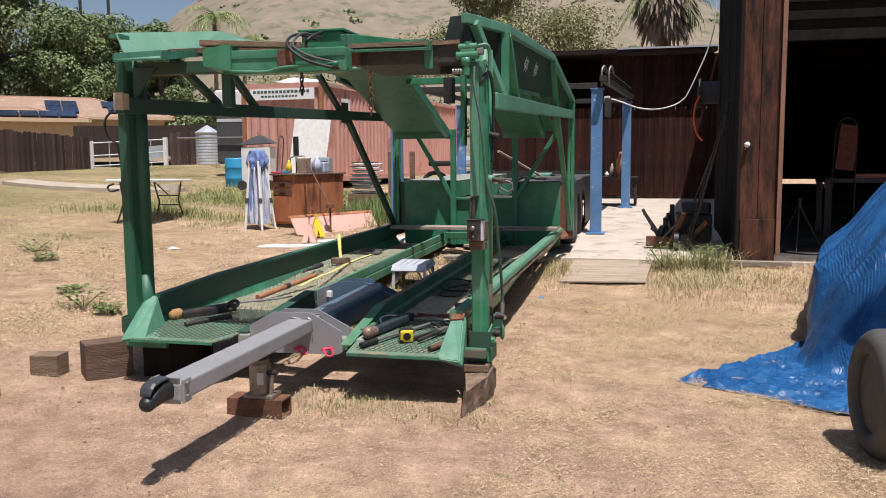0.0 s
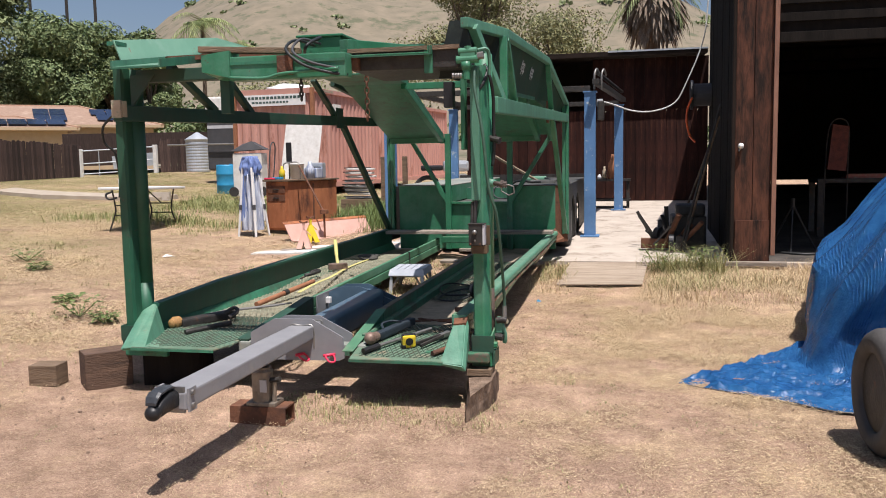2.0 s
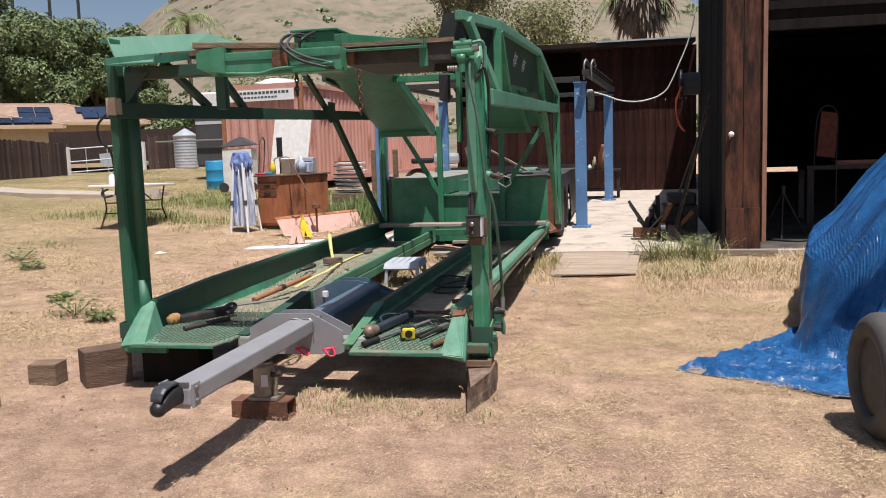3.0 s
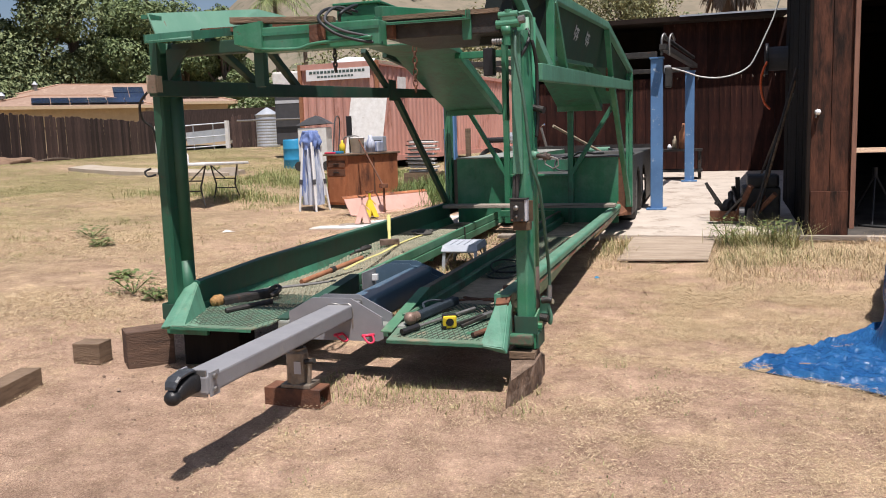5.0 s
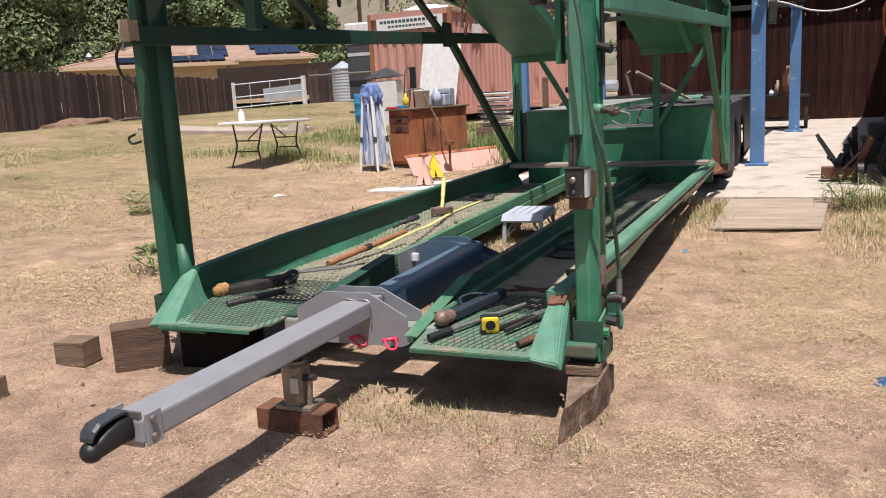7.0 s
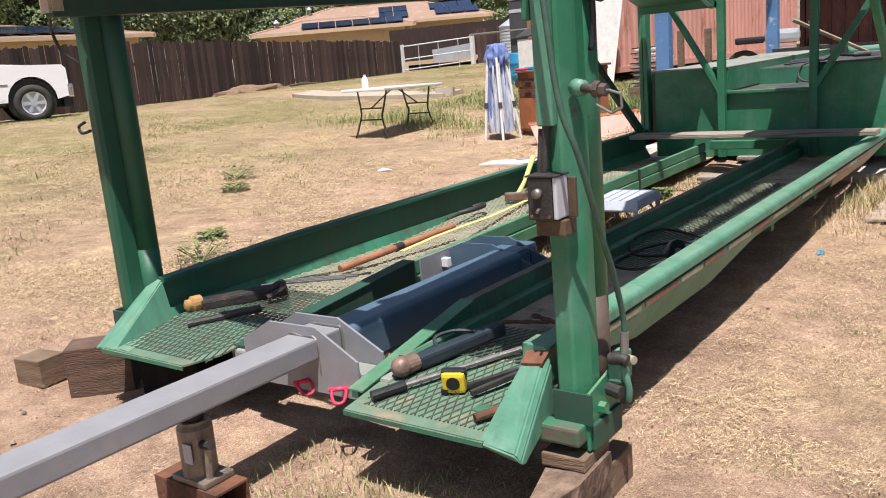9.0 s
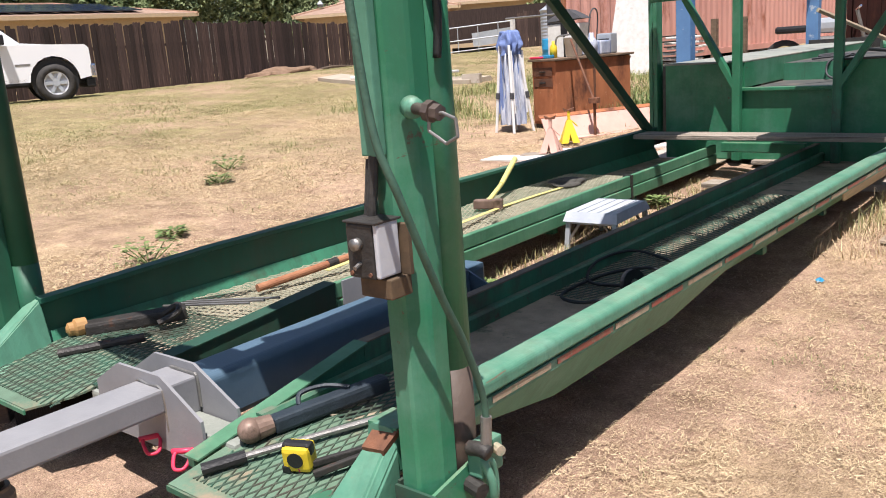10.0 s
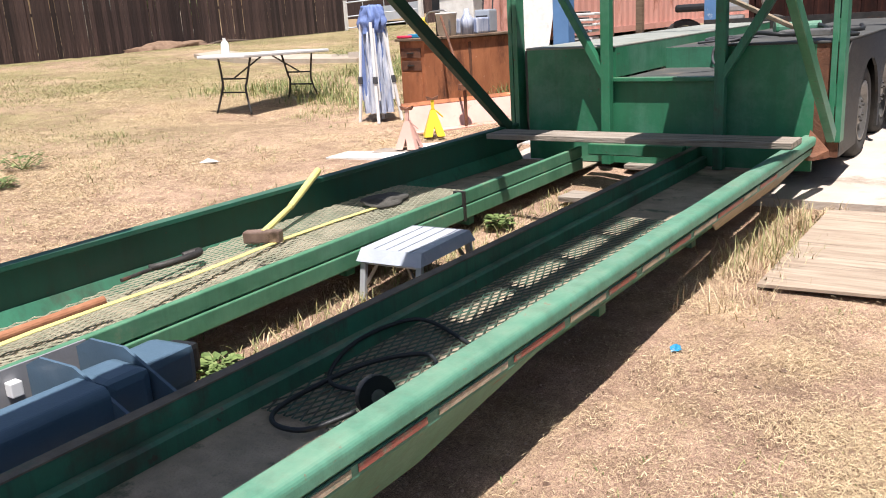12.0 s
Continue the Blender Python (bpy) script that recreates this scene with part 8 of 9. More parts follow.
part("body", B(-0.36, 0.36, -0.25, 0.25, 0.0, 1.05, bev=0.02), M_WHITEPAINT, gb)
part("lid", hull(bmesh.new(), [(-0.40, -0.28, 1.10), (0.42, -0.28, 1.14), (0.42, 0.28, 1.14), (-0.40, 0.28, 1.10)], [(-0.12, -0.2, 1.27), (0.10, -0.2, 1.34), (0.10, 0.2, 1.32), (-0.12, 0.2, 1.25)]), M_DARKGREY, gb)
part("handle", pipe(bmesh.new(), [(0.5, -0.2, 0.3), (0.58, -0.2, 1.2), (0.58, 0.2, 1.2), (0.5, 0.2, 0.3)], 0.016, 6), M_DARKGREY, gb)
for x in (-0.35, 0.35):
    part("wheel", rod(bmesh.new(), (x, -0.27, 0.12), (x, -0.20, 0.12), 0.12, 16), M_RUBBER, gb)

# folding table with a bottle
tbx = thing("folding_table", "white plastic folding table with dark steel legs", "table", pose(-8.40, 13.30, gz(-8.4, 13.3) - 0.02, -1.2, 0.5, 8))
part("tabletop", box(bmesh.new(), -0.38, 0.38, -0.92, 0.92, 0.70, 0.742, 0.012), M_WHITE, tbx)
for s in (-1, 1):
    y = s * 0.66
    for sx in (-1, 1):
        part("leg", pipe(bmesh.new(), [(sx * 0.26, y, 0.70), (sx * 0.20, y + s * 0.03, 0.42), (sx * 0.19, y + s * 0.06, 0.30), (sx * 0.28, y + s * 0.10, 0.0)], 0.014, 8), M_DARKSTEEL, tbx, smooth=True)
    part("cross_bar", rod(bmesh.new(), (-0.195, y + s * 0.06, 0.27), (0.195, y + s * 0.06, 0.27), 0.011, 8), M_DARKSTEEL, tbx)
    part("stay", rod(bmesh.new(), (0.0, y + s * 0.03, 0.45), (0.0, s * 0.12, 0.69), 0.011, 8), M_DARKSTEEL, tbx)
    part("upper_bar", rod(bmesh.new(), (-0.2, y + s * 0.03, 0.44), (0.2, y + s * 0.03, 0.44), 0.011, 8), M_DARKSTEEL, tbx)
bo = thing("white_bottle", "white plastic bottle on the folding table", "bottle", pose(-8.33, 12.56, gz(-8.4, 13.3) + 0.738))
part("body", lathe(bmesh.new(), [(0.005, 0), (0.048, 0), (0.05, 0.01), (0.05, 0.13), (0.035, 0.16), (0.02, 0.175), (0.005, 0.176)], 18), M_WHITE, bo, smooth=True)
part("cap", rod(bmesh.new(), (0, 0, 0.172), (0, 0, 0.205), 0.02, 12), M_WHITEPAINT, bo)
cbk = thing("cinder_block", "grey concrete block lying in the grass", "concrete block", pose(-11.3, 18.3, gz(-11.3, 18.3), 0, 0, 20))
bm = bmesh.new()
for q in ((0, 0.4, 0, 0.035, 0, 0.2), (0, 0.4, 0.165, 0.2, 0, 0.2), (0, 0.035, 0.035, 0.165, 0, 0.2), (0.182, 0.218, 0.035, 0.165, 0, 0.2), (0.365, 0.4, 0.035, 0.165, 0, 0.2)):
    box(bm, *q)
part("block", bm, M_CONCRETE, cbk)
bm = bmesh.new()
for a, b in zip(((-15.3, 17.75), (-14.6, 17.55), (-13.7, 17.45), (-12.9, 17.60), (-12.0, 17.90)), ((-14.6, 17.55), (-13.7, 17.45), (-12.9, 17.60), (-12.0, 17.90), (-11.1, 18.30))):
    hull(bm, [(a[0], a[1], gz(*a) + 0.09), (b[0], b[1], gz(*b) + 0.09), (b[0], b[1] + 0.8, gz(*b) + 0.13), (a[0], a[1] + 0.8, gz(*a) + 0.13)], [(a[0], a[1], gz(*a) - 0.05), (b[0], b[1], gz(*b) - 0.05), (b[0], b[1] + 0.9, gz(*b) - 0.05), (a[0], a[1] + 0.9, gz(*a) - 0.05)])
tagged(link("garden_path", bm, material("dusty_path", (0.42, 0.36, 0.285), (0.33, 0.275, 0.21), 4, 0.9, bump=0.3)), "narrow pale concrete path in the grass", "path", kind="structure")


# ---- jack stands, boards and pink channel by the left side ----
def jack_stand(label, mat, m):
    t = thing("jack_stand", label, "jack stand", m, group="jack stands")
    for k in range(4):
        a = math.pi / 4 + k * math.pi / 2
        b = a + math.pi / 2
        p = [(0.15 * math.cos(a), 0.15 * math.sin(a), 0), (0.035 * math.cos(a), 0.035 * math.sin(a), 0.26)]
        q = [(0.15 * math.cos(b), 0.15 * math.sin(b), 0), (0.035 * math.cos(b), 0.035 * math.sin(b), 0.26)]
        mid = [(p[0][i] * 0.62 + q[0][i] * 0.38) for i in range(3)], [(p[0][i] * 0.38 + q[0][i] * 0.62) for i in range(3)]
        top = [(p[0][i] * 0.3 + q[0][i] * 0.3 + (p[1][i] + q[1][i]) * 0.2) for i in range(3)]
        bm = hull(bmesh.new(), [p[0], mid[0], top, mid[1], q[0], q[1], p[1]], [tuple(v * f for v, f in zip(w, (0.96, 0.96, 1))) for w in (p[0], mid[0], top, mid[1], q[0], q[1], p[1])])
        part("side", bm, mat, t)
    part("ratchet_post", B(-0.016, 0.016, -0.012, 0.012, 0.1, 0.36), mat, t)
    part("saddle", prism(bmesh.new(), [(-0.05, 0.36), (0.05, 0.36), (0.065, 0.40), (0.0, 0.375), (-0.065, 0.40)], 'y', -0.02, 0.02), M_RUST, t)
    part("lever", rod(bmesh.new(), (0.03, 0, 0.25), (0.10, 0.02, 0.18), 0.008, 6), mat, t)
    return t


gzz = lambda x, y: gz(x, y) + 0.03
jack_stand("faded pink-red steel jack stand on a board", M_PINK, pose(-4.72, 11.50, gzz(-4.7, 11.5), 0, 0, 15))
jack_stand("yellow steel jack stand on a board", M_YELLOW, pose(-4.85, 12.10, gzz(-4.85, 12.1), 0, 0, 40))
for i, (x, y, a, l, w) in enumerate(((-5.32, 10.98, 8, 1.7, 0.36), (-5.0, 11.28, 20, 1.4, 0.25), (-4.7, 11.55, 25, 1.6, 0.28))):
    tagged(link("loose_board", box(bmesh.new(), 0, l, 0, w, 0, 0.028, 0.003, pose(x, y, gz(x + l / 2, y) + 0.0, 0, -1.0, a)), M_WHITEPAINT if i != 1 else M_PLANK), "pale painted board lying on the dirt" if i != 1 else "weathered grey board lying on the dirt", "board")
pk = thing("pink_channel", "faded pink folded steel channel lying on its side", "steel channel", pose(-5.22, 12.22, gz(-4.9, 12.6), 0, 0, 62))
part("web", hull(bmesh.new(), [(0, 0, 0.02), (1.75, 0, 0.02), (1.75, 0.16, 0.27), (0, 0.16, 0.27)], [(0, 0.012, 0.015), (1.75, 0.012, 0.015), (1.75, 0.172, 0.265), (0, 0.172, 0.265)]), M_PINK, pk)
part("top_flange", hull(bmesh.new(), [(-0.02, 0.15, 0.265), (1.77, 0.15, 0.265), (1.77, 0.19, 0.30), (-0.02, 0.19, 0.30)], [(-0.02, 0.16, 0.255), (1.77, 0.16, 0.255), (1.77, 0.20, 0.29), (-0.02, 0.20, 0.29)]), M_CABINET, pk)
part("lower_flange", B(0, 1.75, -0.16, 0.0, 0.005, 0.02), M_PINK, pk)
rgg = thing("red_rag", "dark red rag on the boards", "rag", pose(-3.95, 11.95, gz(-4, 12) + 0.03))
bm = bmesh.new()
bmesh.ops.create_icosphere(bm, subdivisions=3, radius=0.13)
for v in bm.verts:
    v.co = Vector((v.co.x * 1.3, v.co.y, max(-0.02, v.co.z * 0.5))) * (1 + 0.4 * noise.noise(v.co * 11))
part("cloth", bm, material("dark_red_cloth", (0.22, 0.03, 0.04), (0.12, 0.02, 0.025), 14, 0.9), rgg, smooth=True)
# scrap and frames far behind, between container and shed
rk = thing("chair_stack", "stack of dirty white folded chairs against a post", "chairs")
rnd = random.Random(44)
cz = gz(-5.6, 17)
for i in range(8):
    z = cz + 0.30 + 0.085 * i
    dx = rnd.uniform(-.04, .04)
    part("folded_chair", beam(bmesh.new(), (-5.98 + dx, 17.15, z), (-5.42 + dx, 17.25, z + rnd.uniform(-.02, .03)), 0.42, 0.035, 0.010), M_WHITEPAINT if i % 4 else M_TIN, rk)
    part("chair_frame", pipe(bmesh.new(), [(-5.98 + dx, 16.93, z + 0.03), (-5.7 + dx, 16.92, z + 0.035), (-5.40 + dx, 16.95, z + 0.03)], 0.012, 6), M_DARKSTEEL, rk)
part("pallet", B(-6.05, -5.35, 16.9, 17.5, cz - 0.05, cz + 0.27, bev=0.01), M_TIMBER, rk)
for x in (-5.22, -4.75):
    part("upright", B(x, x + 0.09, 17.1, 17.2, gz(-5, 17) - 0.05, gz(-5, 17) + 1.15), M_TIMBER, rk)
sk = thing("old_motorcycle", "dusty old motorcycle parked behind the deck", "motorcycle", pose(-4.0, 19.0, gz(-4, 19), 0, 0, 15))
for x in (-0.65, 0.65):
    part("wheel", lathe(bmesh.new(), [(0.24, -0.05), (0.32, -0.04), (0.34, 0), (0.32, 0.04), (0.24, 0.05)], 22, pose(x, 0, 0.34, 90, 0, 0), ring=True), M_RUBBER, sk)
part("tank", box(bmesh.new(), -0.3, 0.3, -0.13, 0.13, 0.75, 1.0, 0.08), M_TIN, sk)
part("engine", box(bmesh.new(), -0.25, 0.25, -0.18, 0.18, 0.3, 0.7, 0.05), M_STEEL, sk)
part("bars", pipe(bmesh.new(), [(0.5, -0.38, 1.15), (0.45, -0.2, 1.1), (0.45, 0.2, 1.1), (0.5, 0.38, 1.15)], 0.02, 6), M_CHROME, sk)
part("fork", rod(bmesh.new(), (0.65, 0, 0.34), (0.45, 0, 1.1), 0.03, 8), M_STEEL, sk)
part("seat", box(bmesh.new(), -0.8, -0.3, -0.14, 0.14, 0.78, 0.9, 0.04), M_BLACK, sk)

# ---- tarpaulin and the wheel beside it ----
def smooth01(v):
    v = max(0.0, min(1.0, v))
    return v * v * (3 - 2 * v)


def ridged(x, y, z):
    return 1 - abs(noise.noise(Vector((x, y, z)))) * 2


def build_tarp():
    """A sheet over a heap: steep on the yard side, sloping up to the barn, with a flat apron before it."""
    bm = bmesh.new()
    nx, ny = 190, 130
    grid = []
    for j in range(ny + 1):
        v = j / ny
        row = []
        for i in range(nx + 1):
            u = i / nx
            w = 3.6 * (0.6 * u + 0.4 * u * u)
            x = 0.20 + w
            fy = 5.61 - 0.52 * min(1, w / 0.98) - 0.02 * math.sin(w * 9) * min(1, w)
            by = 5.63 + 0.98 * min(w, 1.02) + 0.30 * min(w, 1.02) ** 2 + 0.03 * math.sin(w * 21) * min(1, w) + 1.4 * smooth01((w - 1.04) / 0.42)
            y = fy + (by - fy) * v
            wob = noise.noise(Vector((x * 1.8, y * 1.8, 0)))
            # a long fold runs up from the apron to the heap behind it, whose side stands steep
            s = smooth01((y - 6.28) / 0.60)
            left = 1.04 + 0.24 * s + 0.24 * max(0, y - 6.9) + 0.02 * wob
            ridge = 6.10 - 0.15 * smooth01((x - 1.6) / 0.9) + 0.05 * wob
            m = smooth01((x - left) / (0.06 + 0.26 * (1 - s))) * smooth01((y - ridge + 0.26) / 0.28)
            top = min((1 - s) * 1.36 * max(0, x - 0.98) + s * (0.52 + 1.15 * max(0, x - left)), 1.6)
            top += (0.13 * math.exp(-((y - ridge - 0.10) / 0.11) ** 2) - 0.09 * math.exp(-((y - ridge - 0.40) / 0.13) ** 2)) * smooth01((x - 1.05) / 0.3)
            fold = 0.085 * ridged(y * 2.2 - x * 1.1, x * 0.5, 2) + 0.030 * ridged(y * 4.3 - x * 2.6, x * 1.4 + y * 0.6, 7) - 0.045
            crump = 0.034 * ridged(x * 4, y * 5, 4) + 0.030 * ridged(x * 9, y * 10, 1) + 0.012 * noise.noise(Vector((x * 30, y * 30, 3)))
            edge = smooth01(min(u * 12, v * 10, 1))
            z = gz(x, y) + 0.008 + m * (top + fold) + crump * (0.75 - 0.50 * m) * edge * (1 - smooth01((v - 0.93) / 0.07))
            steep = 4 * m * (1 - m)
            push = 0.045 * ridged(y * 2.2 + x, z * 1.6, 5) + 0.006 * ridged(y * 5 + x * 3, z * 5, 6)
            over = 0.24 * smooth01((m - 0.35) / 0.5) * math.exp(-((y - ridge) / 0.20) ** 2) * smooth01((x - 1.1) / 0.4)
            row.append(bm.verts.new((x - push * steep - 0.05 * s * m * math.exp(-((x - left - 0.05) / 0.10) ** 2), y - 0.5 * push * steep - over, z)))
        grid.append(row)
    for a, b in zip(grid, grid[1:]):
        for i in range(nx):
            bm.faces.new((a[i], a[i + 1], b[i + 1], b[i]))
    bmesh.ops.solidify(bm, geom=bm.faces[:], thickness=0.004)
    return bm


tp = thing("tarpaulin", "crumpled blue plastic tarpaulin draped over a bulky heap", "tarpaulin")
part("sheet", build_tarp(), M_TARP, tp)
part("hem", pipe(bmesh.new(), [(0.20, 5.61, 0.010), (0.5, 5.45, 0.010), (0.85, 5.265, 0.010), (1.18, 5.09, 0.010), (2.2, 5.09, 0.010), (3.78, 5.09, 0.010)], 0.007, 6), M_BLACK, tp)
wl = thing("axle_assembly", "worn bald black tyre on an axle beside the tarpaulin", "wheel", pose(1.185, 4.42, 0.315, 0, 90, 4))
r, w = 0.32, 0.21
part("tyre", lathe(bmesh.new(), [(r * 0.62, -w / 2), (r * 0.82, -w / 2 - 0.012), (r * 0.93, -w / 2 + 0.012), (r * 0.985, -w / 2 + 0.04), (r, -w / 2 + 0.075), (r, w / 2 - 0.075), (r * 0.985, w / 2 - 0.04), (r * 0.93, w / 2 - 0.012), (r * 0.82, w / 2 + 0.012), (r * 0.62, w / 2)], 48, ring=True), material("bald_tyre", (0.05, 0.047, 0.045), (0.085, 0.08, 0.075), 5, 0.75, c3=(0.15, 0.14, 0.13), s3=5, t3=(0.6, 0.8), bump=0.15), wl, smooth=True)
part("rim", lathe(bmesh.new(), [(r * 0.60, -w * 0.40), (r * 0.60, w * 0.40), (r * 0.45, w * 0.3), (r * 0.2, w * 0.3), (r * 0.1, w * 0.35), (r * 0.1, -w * 0.35), (r * 0.45, -w * 0.3)], 28), M_DARKSTEEL, wl)
part("axle", rod(bmesh.new(), (0, 0, 0), (0, 0, 0.9), 0.035, 12), M_STEEL, wl)
part("stub", rod(bmesh.new(), (0.18, -0.20, 0.06), (0.185, -0.33, 0.12), 0.02, 10), M_STEEL, wl)

# ---- white pickup by the fence ----
def pickup():
    t = thing("pickup_truck", "white crew pickup truck parked by the fence", "truck", pose(-18.9, 13.0, gz(-18.2, 12.7) - 0.03, 0, 0, 69))
    # x forward, y to the left, front axle at x = 0
    def side(y0, y1):
        pts = [(0.92, 0.50), (0.96, 0.80), (0.95, 1.10), (0.80, 1.18), (-0.75, 1.24), (-4.9, 1.24), (-4.9, 0.50)]
        arch = [(-3.7 - 0.50 * math.cos(a), 0.45 + 0.50 * math.sin(a)) for a in (math.pi * k / 10 for k in range(11))]
        arch2 = [(-0.50 * math.cos(a), 0.45 + 0.52 * math.sin(a)) for a in (math.pi * k / 10 for k in range(11))]
        return prism(bmesh.new(), pts + arch + arch2, 'y', y0, y1)
    for y0 in (-0.98, 0.93):
        part("side_panel", side(y0, y0 + 0.05), M_CARWHITE, t)
    part("hood", hull(bmesh.new(), [(0.93, -0.93, 1.08), (0.93, 0.93, 1.08), (0.90, 0.93, 1.14), (0.90, -0.93, 1.14)], [(-0.80, -0.93, 1.20), (-0.80, 0.93, 1.20), (-0.80, 0.93, 1.27), (-0.80, -0.93, 1.27)]), M_CARWHITE, t)
    part("grille", B(0.90, 0.965, -0.60, 0.60, 0.78, 1.06, bev=0.01), M_BLACK, t)
    for y in (-0.93, 0.62):
        part("headlight", B(0.86, 0.968, y, y + 0.31, 0.82, 1.06, bev=0.02), M_CHROME, t)
    part("bumper", B(0.90, 1.12, -0.99, 0.99, 0.46, 0.76, bev=0.04), M_CHROME, t, "chrome front bumper")
    part("air_dam", B(0.70, 1.04, -0.93, 0.93, 0.26, 0.45, bev=0.03), M_BLACK, t)
    cabin = hull(bmesh.new(), [(-0.75, -0.90, 1.22), (-3.2, -0.90, 1.22), (-3.2, 0.90, 1.22), (-0.75, 0.90, 1.22)], [(-1.45, -0.74, 1.86), (-3.0, -0.74, 1.86), (-3.0, 0.74, 1.86), (-1.45, 0.74, 1.86)])
    part("cab", cabin, M_CARWHITE, t)
    part("windscreen", hull(bmesh.new(), [(-0.80, -0.78, 1.27), (-0.80, 0.78, 1.27), (-1.38, 0.68, 1.80), (-1.38, -0.68, 1.80)], [(-0.79, -0.78, 1.28), (-0.79, 0.78, 1.28), (-1.37, 0.68, 1.81), (-1.37, -0.68, 1.81)]), M_GLASSDARK, t)
    for s in (-1, 1):
        for x0, x1 in ((-1.15, -1.98), (-2.06, -2.9)):
            part("side_window", hull(bmesh.new(), [(x0, s * 0.895, 1.27), (x1, s * 0.895, 1.27), (x1, s * 0.775, 1.79), (min(x0, -1.5) if x0 > -1.5 else x0, s * 0.775, 1.79)], [(x0, s * 0.902, 1.27), (x1, s * 0.902, 1.27), (x1, s * 0.782, 1.79), (min(x0, -1.5) if x0 > -1.5 else x0, s * 0.782, 1.79)]), M_GLASSDARK, t)
        part("mirror", B(-1.28, -1.10, s * 1.12 - 0.13, s * 1.12 + 0.13, 1.25, 1.46, bev=0.03), M_BLACK, t)
        part("door_handle", B(-1.95, -1.75, s * 0.985 - 0.012, s * 0.985 + 0.012, 1.02, 1.06), M_BLACK, t)
        part("wheel_liner", rod(bmesh.new(), (0, s * 0.55, 0.45), (0, s * 0.90, 0.45), 0.48, 20), M_BLACK, t)
        part("sill", B(-3.2, -0.55, s * 0.95 - 0.03, s * 0.95 + 0.03, 0.40, 0.52), M_BLACK, t)
        part("badge", B(-0.75, -0.45, s * 0.983 - 0.004, s * 0.983 + 0.004, 0.80, 0.84), M_STEEL, t)
        for x in (0, -3.7):
            wh = new("wheel")
            wh.parent = t
            wh.matrix_basis = pose(x, s * 0.86, 0.40, -90 * s, 0, 0)
            rr, ww = 0.40, 0.26
            part("tyre", lathe(bmesh.new(), [(rr * 0.62, -ww / 2), (rr * 0.82, -ww / 2 - 0.012), (rr * 0.95, -ww / 2 + 0.015), (rr, -ww / 2 + 0.05), (rr, ww / 2 - 0.05), (rr * 0.95, ww / 2 - 0.015), (rr * 0.82, ww / 2 + 0.012), (rr * 0.62, ww / 2)], 36, ring=True), M_RUBBER, wh, smooth=True)
            part("rim", lathe(bmesh.new(), [(rr * 0.58, ww * 0.2), (rr * 0.62, ww * 0.50), (rr * 0.57, ww * 0.47), (rr * 0.54, ww * 0.30), (rr * 0.02, ww * 0.30)], 32), M_LIGHTGREY, wh)
            for k in range(6):
                a = k * math.pi / 3
                part("spoke", beam(bmesh.new(), (0.05 * math.cos(a), 0.05 * math.sin(a), ww * 0.40), (rr * 0.56 * math.cos(a), rr * 0.56 * math.sin(a), ww * 0.44), 0.075, 0.03, 0.006), M_TIN, wh)
            part("hub", rod(bmesh.new(), (0, 0, ww * 0.3), (0, 0, ww * 0.50), 0.075, 14), M_TIN, wh)
    part("bed_floor", B(-4.9, -3.2, -0.93, 0.93, 0.75, 0.80), M_BLACK, t)
    part("tailgate", B(-4.95, -4.9, -0.98, 0.98, 0.6, 1.24), M_CARWHITE, t)
    part("bed_front", B(-3.22, -3.17, -0.93, 0.93, 0.75, 1.24), M_CARWHITE, t)
    part("underbody", B(-4.7, 0.7, -0.6, 0.6, 0.35, 0.55), M_BLACK, t)
    for c in t.children:
        if c.type == 'MESH':
            for v in c.data.vertices:
                if v.co.x < -0.74 and v.co.z > 1.19:
                    v.co.x += 0.22
                if v.co.x > 0.52:
                    v.co.x = 0.52 + (v.co.x - 0.52) * 0.55
    return t


pickup()

# ---- grass, straw and weeds ----
def blades(name, label, mat, n, region, hmin, hmax, seed, keep, w=0.004, lean=0.6, per=5, spread=0.05):
    rnd = random.Random(seed)
    verts, faces = [], []
    x0, x1, y0, y1 = region
    made = tries = 0
    while made < n and tries < n * 12:
        tries += 1
        x, y = rnd.uniform(x0, x1), rnd.uniform(y0, y1)
        k = keep(x, y)
        if rnd.random() > k:
            continue
        made += 1
        z = gz(x, y) - 0.004
        if -3.2 < x and y > 9.6:
            z -= 0.03
        for _ in range(per):
            bx, by = x + rnd.gauss(0, spread), y + rnd.gauss(0, spread)
            a = rnd.random() * 6.283
            h = rnd.uniform(hmin, hmax) * (0.5 + 0.5 * k)
            ln = rnd.random() * lean * h * 1.6
            ww = w * rnd.uniform(0.6, 1.5)
            dx, dy = math.cos(a), math.sin(a)
            i = len(verts)
            verts += [(bx - dy * ww, by + dx * ww, z), (bx + dy * ww, by - dx * ww, z),
                      (bx + dx * ln * 0.4 + dy * ww * 0.7, by + dy * ln * 0.4 - dx * ww * 0.7, z + h * 0.65), (bx + dx * ln * 0.4 - dy * ww * 0.7, by + dy * ln * 0.4 + dx * ww * 0.7, z + h * 0.65),
                      (bx + dx * ln, by + dy * ln, z + h)]
            faces += [(i, i + 1, i + 2, i + 3), (i + 3, i + 2, i + 4)]
    me = bpy.data.meshes.new(name)
    me.from_pydata(verts, [], faces)
    me.materials.append(mat)
    ob = new(name, me)
    return tagged(ob, label, "grass", kind="stuff")


def nz2(x, y, s, o):
    return noise.noise(Vector((x * s, y * s, o)))


def in_trailer(x, y):
    return -3.3 < x < -1.0 and y > 4.9


def on_slab(x, y):
    return (-3.6 < x < 13 and y > 10.65) or (-0.88 < x < 0.12 and 9.05 < y < 10.5)


